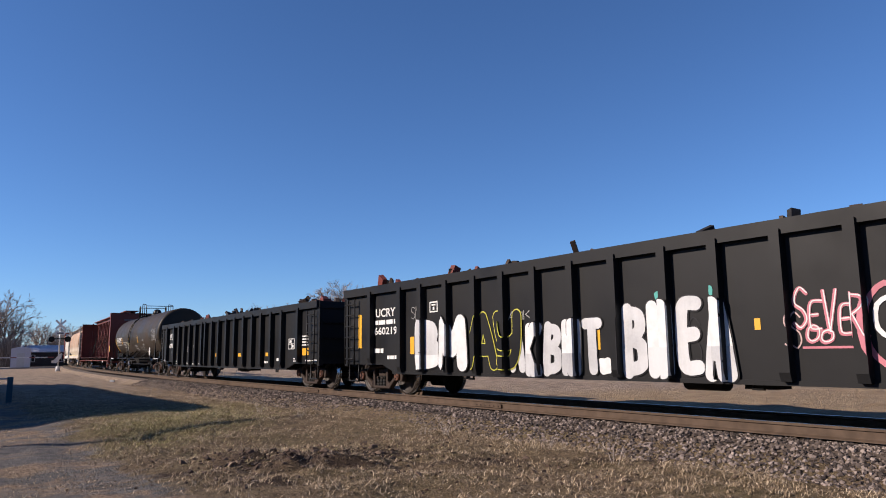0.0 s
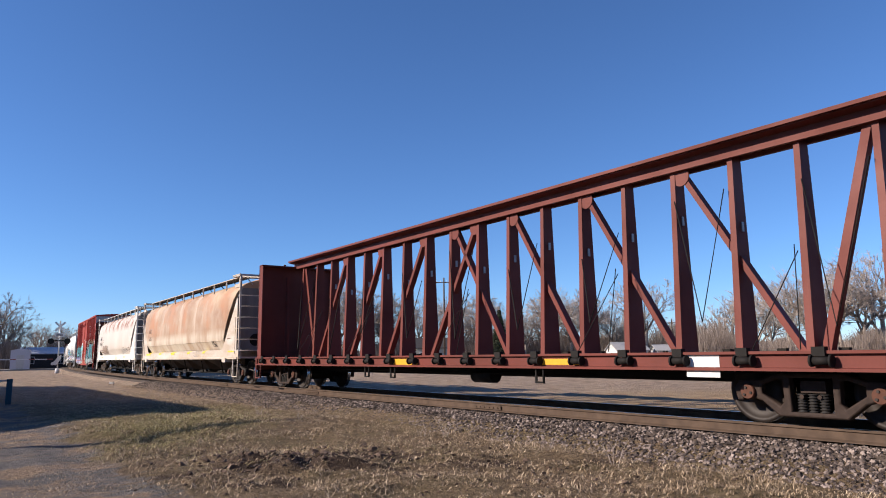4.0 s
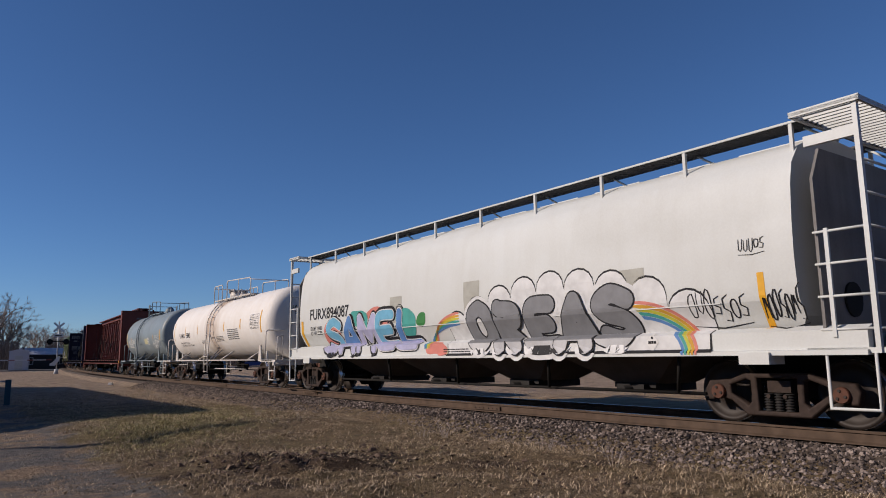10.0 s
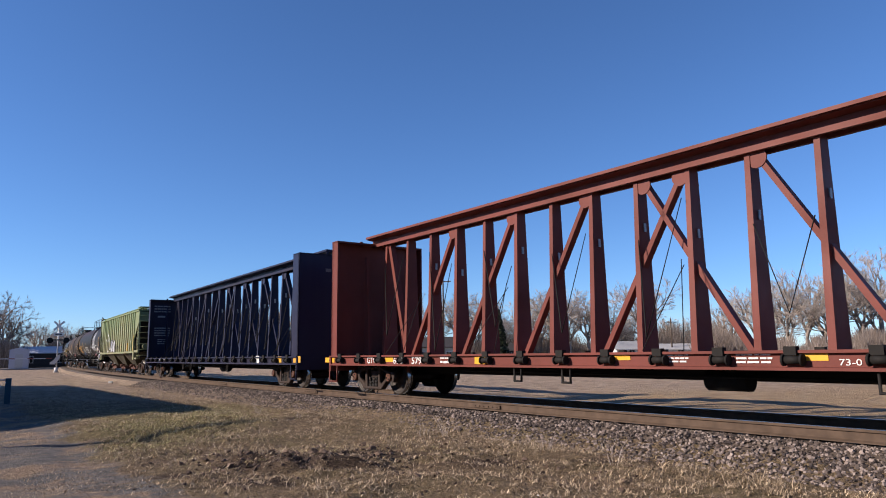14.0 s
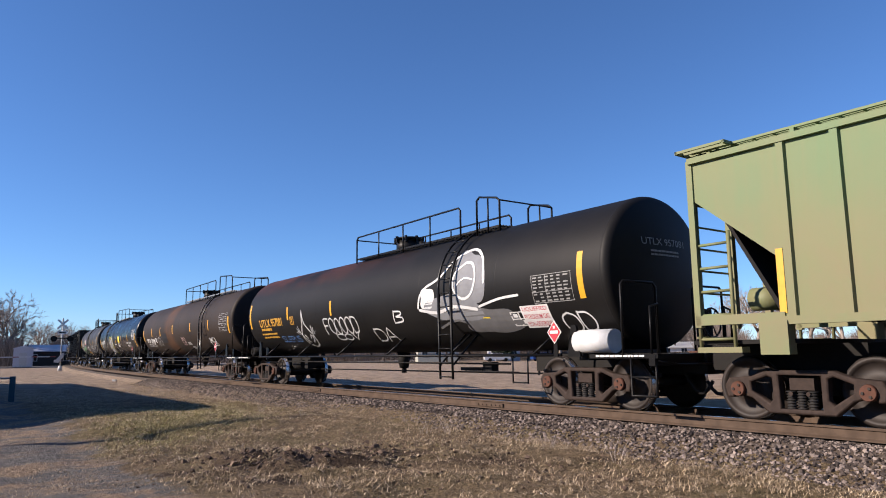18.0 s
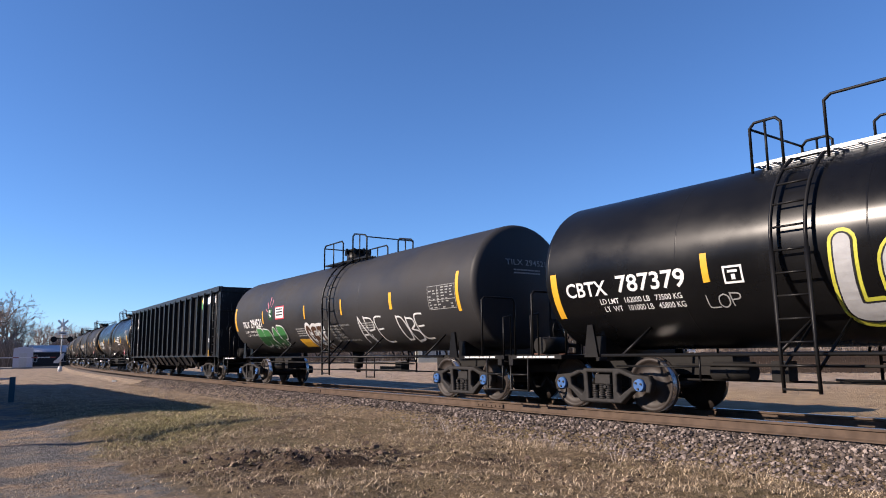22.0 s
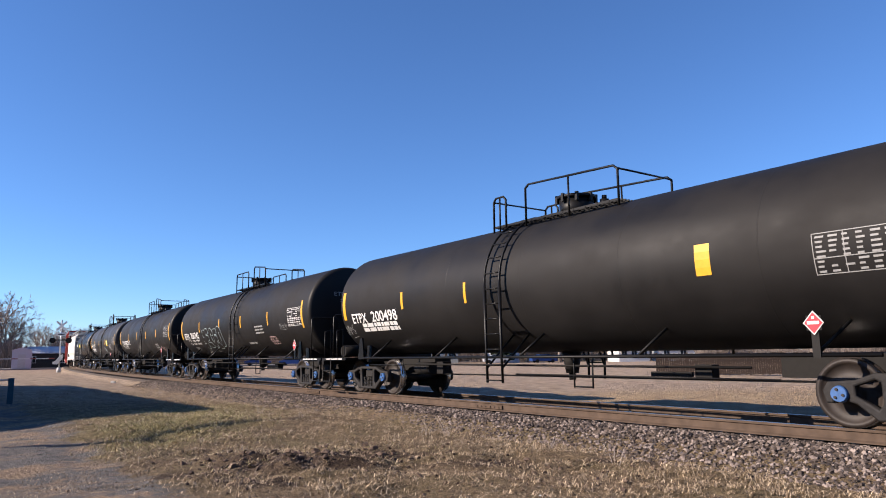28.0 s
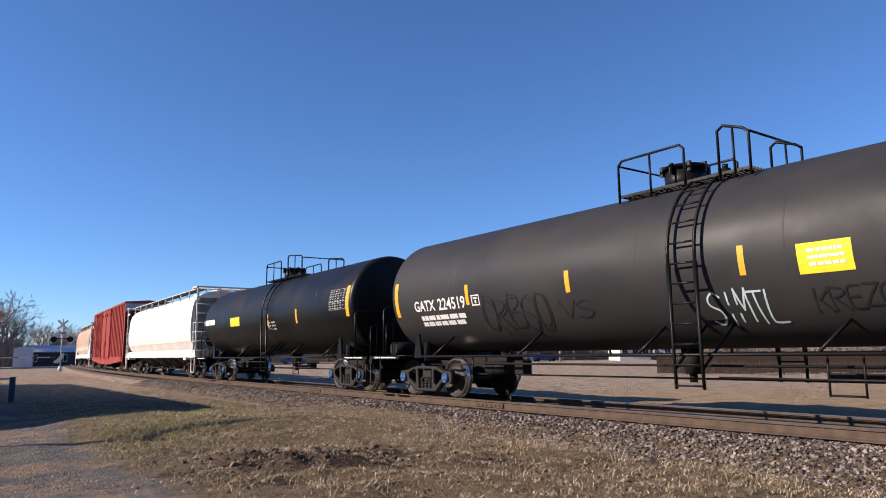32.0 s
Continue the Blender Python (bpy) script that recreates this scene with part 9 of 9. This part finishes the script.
halo(car, "CET", -1.26, -0.02, 1.20, 2.00, SPRAY_WHITE, .46, .13)
bubble(car, "CET", -1.26, -0.02, 1.20, 2.00, SPRAY_BROWN, SPRAY_WHITE, fat=.46, line=.06)
lined(car, "APE", 2.2, 3.7, 1.32, 2.05, SPRAY_WHITE, .04)
lined(car, "DBE", 4.37, 5.6, 1.34, 2.0, SPRAY_WHITE, .04)
data_panel(car, 6.03, 7.13, 2.04, 2.59, GREY_WHITE)
sticker(car, 7.13, 7.29, 1.96, 2.85, YELLOW)
sticker(car, 4.20, 4.39, 2.16, 2.59, YELLOW)
for k_, (word_, x1_) in enumerate((("MAXIMUM OPERATING PRESSURE FOR", 1.75), ("HEATER COILS 100 PSI", 1.3), ("HEATER PIPES", 1.0), ("INLET OR OUTLET", 1.15), ("PIPE CAPS REQUIRED", 1.25), ("VENT TANK WHEN UNLOADING", 1.9))):
    letters(car, word_, .45, x1_, 1.84 - k_ * .085, 1.895 - k_ * .085, GREY_WHITE)
bars(car, 2.3, 3.2, 1.64, 1.89, 4, 4, GREY_WHITE)

car = TRAIN["tl"]
letters(car, "TL", -8.38, -8.00, 3.08, 3.32, WHITE)
letters(car, "PX", -7.73, -7.38, 3.06, 3.33, WHITE)
letters(car, "22", -8.37, -8.03, 2.71, 2.95, WHITE)
letters(car, "60", -7.71, -7.33, 2.71, 2.96, WHITE)
letters(car, "LDLMT", -8.36, -8.01, 1.70, 1.79, WHITE)
letters(car, "214500", -7.71, -7.28, 1.72, 1.81, WHITE)
letters(car, "LT WT", -8.36, -8.06, 1.57, 1.66, WHITE)
letters(car, "71500", -7.61, -7.28, 1.56, 1.66, WHITE)
letters(car, "CUFT", -8.37, -8.07, 1.43, 1.51, WHITE)
letters(car, "6000", -7.55, -7.28, 1.41, 1.50, WHITE)
sticker(car, -8.40, -7.98, 1.07, 1.28, YELLOW)
sticker(car, 6.04, 6.48, 1.06, 1.18, YELLOW)
sticker(car, 3.84, 4.29, 1.05, 1.17, YELLOW)
sticker(car, 1.64, 2.11, 1.04, 1.17, YELLOW)
sticker(car, -1.71, -1.24, 1.02, 1.18, YELLOW)
sticker(car, -3.90, -3.53, 1.04, 1.19, YELLOW)
sticker(car, -6.15, -5.59, 1.02, 1.17, YELLOW)
hexagon(car, 6.86, 7.22, 3.07, 3.56, LOGO_GREEN)
bars(car, 7.59, 9.09, 3.21, 3.57, 1, 3, WHITE)
sticker(car, 8.28, 8.77, 1.03, 1.29, YELLOW)
bars(car, 8.14, 8.89, 1.57, 1.79, 1, 3, WHITE)

car = TRAIN["tc"]
letters(car, "TCBX", -7.04, -6.15, 1.99, 2.24, WHITE)
letters(car, "306889", -5.97, -4.76, 1.97, 2.28, WHITE)
letters(car, "LD LMT   196800    89250 KG", -6.5, -4.81, 1.83, 1.92, WHITE)
letters(car, "LT  WT     89200    40450 KG", -6.5, -4.85, 1.71, 1.8, WHITE)
sticker(car, -7.82, -7.52, 1.63, 2.46, YELLOW)
sticker(car, -4.56, -4.41, 2.03, 2.48, YELLOW)
sticker(car, -1.78, -1.65, 2.03, 2.46, YELLOW)
bars(car, -6.17, -5.53, 1.32, 1.50, 3, 2, GREY_WHITE)
bars(car, -4.24, -3.88, 1.31, 1.39, 2, 2, GREY_WHITE)
data_panel(car, 6.05, 7.07, 2.22, 2.81, GREY_WHITE)
sticker(car, 6.92, 7.18, 1.64, 2.47, YELLOW)
sticker(car, 4.09, 4.30, 2.04, 2.46, YELLOW)
sticker(car, 1.35, 1.53, 2.04, 2.45, YELLOW)
data_panel(car, 3.17, 3.84, 1.30, 1.54, SPRAY_PALE)
placard(car, 6.24, 1.38, 0.19, CLIENT_RED, WHITE)
bars(car, 1.88, 2.68, 2.10, 2.29, 2, 2, WHITE)
bars(car, 2.68, 3.62, 1.85, 2.45, 5, 2, WHITE)

car = TRAIN["c737"]
letters(car, "CBTX 737694", -7.40, -4.70, 2.00, 2.28, WHITE)
bars(car, -6.97, -4.94, 1.74, 1.87, 1, 4, GREY_WHITE)
icon(car, -4.26, -3.92, 2.02, 2.26, WHITE)
sticker(car, -4.62, -4.41, 2.07, 2.48, YELLOW)
sticker(car, -1.80, -1.66, 2.04, 2.48, YELLOW)
sticker(car, 1.38, 1.56, 2.04, 2.47, YELLOW)
sticker(car, 4.13, 4.29, 2.03, 2.48, YELLOW)
sticker(car, 7.02, 7.24, 1.64, 2.46, YELLOW)
data_panel(car, 5.98, 7.06, 2.11, 2.72, WHITE)
data_panel(car, 5.12, 5.67, 1.68, 1.97, SPRAY_PALE)
placard(car, 6.42, 1.46, 0.17, CLIENT_RED, WHITE)
bars(car, 2.91, 3.53, 1.92, 2.24, 4, 2, GREY_WHITE)
bars(car, -2.90, -2.16, 2.07, 2.28, 2, 2, GREY_WHITE)
spray_tag(car, -1.75, -0.84, 1.52, 1.79, 3, GREY_WHITE)
bars(car, 2.87, 3.63, 1.99, 2.25, 3, 2, GREY_WHITE)

car = TRAIN["e4"]
letters(car, "ETPX", -7.02, -6.22, 1.91, 2.17, WHITE)
letters(car, "200498", -5.97, -4.69, 1.91, 2.19, WHITE)
bars(car, -6.56, -4.73, 1.77, 1.89, 1, 6, WHITE)
bars(car, -6.58, -4.74, 1.65, 1.77, 1, 6, WHITE)
sticker(car, -7.52, -7.37, 2.02, 2.79, YELLOW)
sticker(car, -4.44, -4.30, 2.16, 2.58, YELLOW)
sticker(car, -1.85, -1.73, 2.14, 2.59, YELLOW)
spray_tag(car, -7.74, -7.11, 1.54, 1.89, 3, GREY_WHITE)
data_panel(car, 5.79, 6.89, 2.00, 2.55, GREY_WHITE)
sticker(car, 6.91, 7.18, 1.95, 2.79, YELLOW)
sticker(car, 4.01, 4.27, 2.16, 2.64, YELLOW)
placard(car, 5.33, 1.38, 0.14, CLIENT_RED, WHITE)

car = TRAIN["e3"]
letters(car, "ETPX", -6.98, -6.20, 1.88, 2.15, WHITE)
letters(car, "200342", -5.97, -4.69, 1.89, 2.17, WHITE)
letters(car, "LD LMT    198200     89800 KG", -6.56, -4.76, 1.76, 1.85, WHITE)
letters(car, "LT  WT     87600     39800 KG", -6.5, -4.76, 1.62, 1.71, WHITE)
sticker(car, -7.54, -7.35, 1.90, 2.75, YELLOW)
sticker(car, -4.50, -4.36, 2.15, 2.59, YELLOW)
bars(car, -6.09, -5.49, 1.36, 1.50, 3, 2, GREY_WHITE)
bubble(car, "YECED", -4.25, -1.3, 1.42, 2.3, BLACKS["matt"], SPRAY_ICE, fat=.44, line=.045)
sticker(car, -4.49, -4.35, 2.17, 2.61, YELLOW)
sticker(car, -1.56, -1.42, 2.19, 2.60, YELLOW)
sticker(car, 1.13, 1.28, 2.14, 2.60, YELLOW)
sticker(car, 4.04, 4.16, 2.13, 2.59, YELLOW)
sticker(car, 7.04, 7.21, 1.93, 2.80, YELLOW)
data_panel(car, 5.94, 7.04, 2.02, 2.60, WHITE)
data_panel(car, 3.88, 4.48, 1.47, 1.74, SPRAY_PALE)
placard(car, 6.27, 1.38, 0.16, CLIENT_RED, WHITE)
spray_tag(car, 5.18, 5.79, 1.93, 2.14, 4, GREY_WHITE)
bars(car, 2.72, 3.57, 1.81, 2.15, 3, 2, GREY_WHITE)
bars(car, 1.47, 2.32, 1.50, 1.58, 1, 4, GREY_WHITE)

car = TRAIN["et"]
letters(car, "ETHX", -6.64, -5.81, 1.92, 2.18, WHITE)
letters(car, "100273", -5.64, -4.48, 1.92, 2.19, WHITE)
letters(car, "LD LMT   194400    88400 KG", -6.58, -4.95, 1.8, 1.89, WHITE)
letters(car, "LT  WT     91000    41000 KG", -6.52, -4.95, 1.67, 1.76, WHITE)
sticker(car, -7.71, -7.54, 1.97, 2.83, YELLOW)
sticker(car, -4.38, -4.25, 2.16, 2.59, YELLOW)
sticker(car, -1.49, -1.36, 2.18, 2.62, YELLOW)
icon(car, -4.28, -3.96, 1.90, 2.17, WHITE)
data_panel(car, 6.12, 7.17, 2.14, 2.70, GREY_WHITE)
sticker(car, 7.24, 7.43, 1.96, 2.82, YELLOW)
sticker(car, 4.12, 4.28, 2.18, 2.60, YELLOW)
sticker(car, 1.26, 1.44, 2.18, 2.58, YELLOW)
placard(car, 5.59, 1.46, 0.16, CLIENT_RED, WHITE)
bars(car, 3.48, 4.23, 1.44, 1.82, 4, 2, GREY_WHITE)
data_panel(car, 4.75, 5.29, 1.36, 1.63, SPRAY_PALE)

car = TRAIN["ga"]
letters(car, "GATX", -6.69, -5.85, 2.02, 2.27, WHITE)
letters(car, "224519", -5.72, -4.70, 2.01, 2.28, WHITE)
bars(car, -6.52, -4.75, 1.78, 1.91, 1, 6, WHITE)
bars(car, -6.53, -4.81, 1.65, 1.77, 1, 6, WHITE)
sticker(car, -7.71, -7.45, 1.93, 2.77, YELLOW)
sticker(car, -4.68, -4.52, 2.07, 2.51, YELLOW)
sticker(car, -1.66, -1.50, 2.11, 2.51, YELLOW)
sticker(car, 1.81, 1.95, 2.09, 2.52, YELLOW)
icon(car, -4.46, -4.19, 2.04, 2.27, WHITE)
sticker(car, 2.69, 3.40, 2.02, 2.43, YELLOW_BRIGHT)
bars(car, 2.83, 3.31, 2.07, 2.35, 3, 3, WHITE)
lined(car, "CRESO", -4.2, -2.2, 1.5, 2.15, DARK_LETTER, .03)
lined(car, "DRBOD", -4.15, -2.15, 1.45, 2.2, DARK_LETTER, .022, 1.6)
lined(car, "VS", -1.9, -1.1, 1.62, 1.95, DARK_LETTER, .025)
lined(car, "SIMTL", 1.16, 2.3, 1.4, 1.9, SPRAY_ICE, .03)
lined(car, "KREZO", 2.77, 3.8, 1.52, 1.85, DARK_LETTER, .03)
data_panel(car, 6.09, 7.20, 2.04, 2.57, GREY_WHITE)
sticker(car, 7.16, 7.36, 1.92, 2.78, YELLOW)
letters(car, "AAR ST-470", 4.24, 5.1, 2.02, 2.12, WHITE)
letters(car, "FRA AIP", 4.24, 4.82, 1.86, 1.96, WHITE)
bars(car, 4.26, 5.1, 1.66, 1.82, 3, 3, GREY_WHITE)
placard(car, 5.83, 1.37, 0.15, CLIENT_RED, WHITE)

car = TRAIN["xt"]
bars(car, -7.55, -5.43, 2.29, 2.57, 1, 3, WHITE)
sticker(car, -3.49, -2.39, 2.19, 2.53, YELLOW_BRIGHT)
data_panel(car, 5.62, 6.70, 2.32, 2.92, GREY_WHITE)
sticker(car, 6.66, 6.93, 2.10, 2.98, YELLOW)
sticker(car, 3.06, 3.24, 2.06, 2.51, YELLOW)
sticker(car, 0.51, 0.72, 2.01, 2.47, YELLOW)
bars(car, 0.57, 1.33, 1.86, 2.20, 3, 1, GREY_WHITE)

# lettering on the front faces of the flatcars' bulkheads
for key_ in ("cb1", "cb2", "cb3"):
    ob_ = TRAIN[key_][0]
    for y0_, y1_, z0_, z1_, n_, w_ in ((-.55, .55, 3.72, 3.86, 1, 5), (-.32, .32, 3.42, 3.54, 1, 3), (-.14, .1, 2.75, 3.15, 3, 1), (-.3, .3, 1.75, 2.0, 2, 4)):
        bm_ = bars_bm(y0_, y1_, z0_, z1_, n_, w_, n_ + int(z0_ * 10))
        x_ = 10.8 - .02 + .35 + .006
        for v_ in bm_.verts:
            v_.co = (x_, v_.co.x, v_.co.z)
        me_ = bpy.data.meshes.new("stencil_block")
        bm_.to_mesh(me_)
        bm_.free()
        me_.materials.append(DIM_WHITE)
        placed("stencil_block", me_, ob_)

# instructions on the inner face of the blue flatcar's rear bulkhead
ob_ = TRAIN["cb3"][0]
for y0_, y1_, z0_, z1_, n_, w_ in ((-1.2, -.3, 3.55, 4.0, 3, 3), (-1.0, -.45, 3.3, 3.42, 1, 1), (-1.15, -.3, 2.2, 2.75, 4, 4), (-.95, -.5, 1.75, 2.1, 3, 1), (.2, 1.1, 3.0, 3.5, 3, 2), (.2, 1.1, 2.2, 2.9, 7, 3), (.2, 1.0, 1.4, 2.1, 5, 2)):
    bm_ = bars_bm(y0_, y1_, z0_, z1_, n_, w_, n_ + int(z0_ * 10))
    for v_ in bm_.verts:
        v_.co = (-10.78 + .35 + .09, v_.co.x, v_.co.z)
    part("stencil_block", bm_, GREY_WHITE, ob_)

# numbers on the round front ends of the tank cars
for key_, text_ in (("c7", "CBTX 787379"), ("c737", "CBTX 737694"), ("e3", "ETPX 200342"), ("et", "ETHX 100273"), ("tc", "TCBX 306889"), ("ti", "TILX 294521"), ("wt", "GAMX 5843"), ("gt", "HOKX 112063"), ("ga", "GATX 224519"), ("ut", "UTLX 957081")):
    car_ = TRAIN[key_]
    R_, zc_, X_, head_, bend_ = HEADS[car_[0].name]
    mat_ = DARK_LETTER if key_ == "wt" else GREY_WHITE
    for bm_ in (text_bm(text_, -.6, zc_ + .45, .13, 1.2, bold=.003), bars_bm(-.4, .4, zc_ + .22, zc_ + .36, 2, 5, 5)):
        for v_ in bm_.verts:
            y_, z_ = v_.co.x, v_.co.z
            v_.co = (X_ + dish_depth(R_, head_, bend_, math.hypot(y_, z_ - zc_)) + .012, y_, z_)
        me_ = bpy.data.meshes.new("lettering")
        bm_.to_mesh(me_)
        bm_.free()
        me_.materials.append(mat_)
        placed("lettering", me_, car_[0])


# ---- motion of the train ----
def motions():
    for car, front, rear in CARS:
        walk(car, [(t, car_pose(front, rear, t)) for t in range(0, 33)])
    # the wheels roll while their car is near; one row a frame, under 60 degrees each
    for wheel, x, front, rear in SPINNING:
        mid = (front + rear) / 2
        rows = []
        for k in range(0, int(SECONDS * FPS) + 1, 1):
            t = k / FPS
            if -42 < mid + gone(t) < 14 or k in (0, int(SECONDS * FPS)):
                rows.append((t, gone(t)))
        first = next((r for r in rows if 0 < r[0]), rows[0])[1]
        last = [r for r in rows if r[0] < SECONDS]
        last = last[-1][1] if last else first
        walk(wheel, [(t, Matrix.Translation((x, 0, .457)) @ Matrix.Rotation((min(max(g, first), last) - first) / .457, 4, 'Y')) for t, g in rows])


motions()
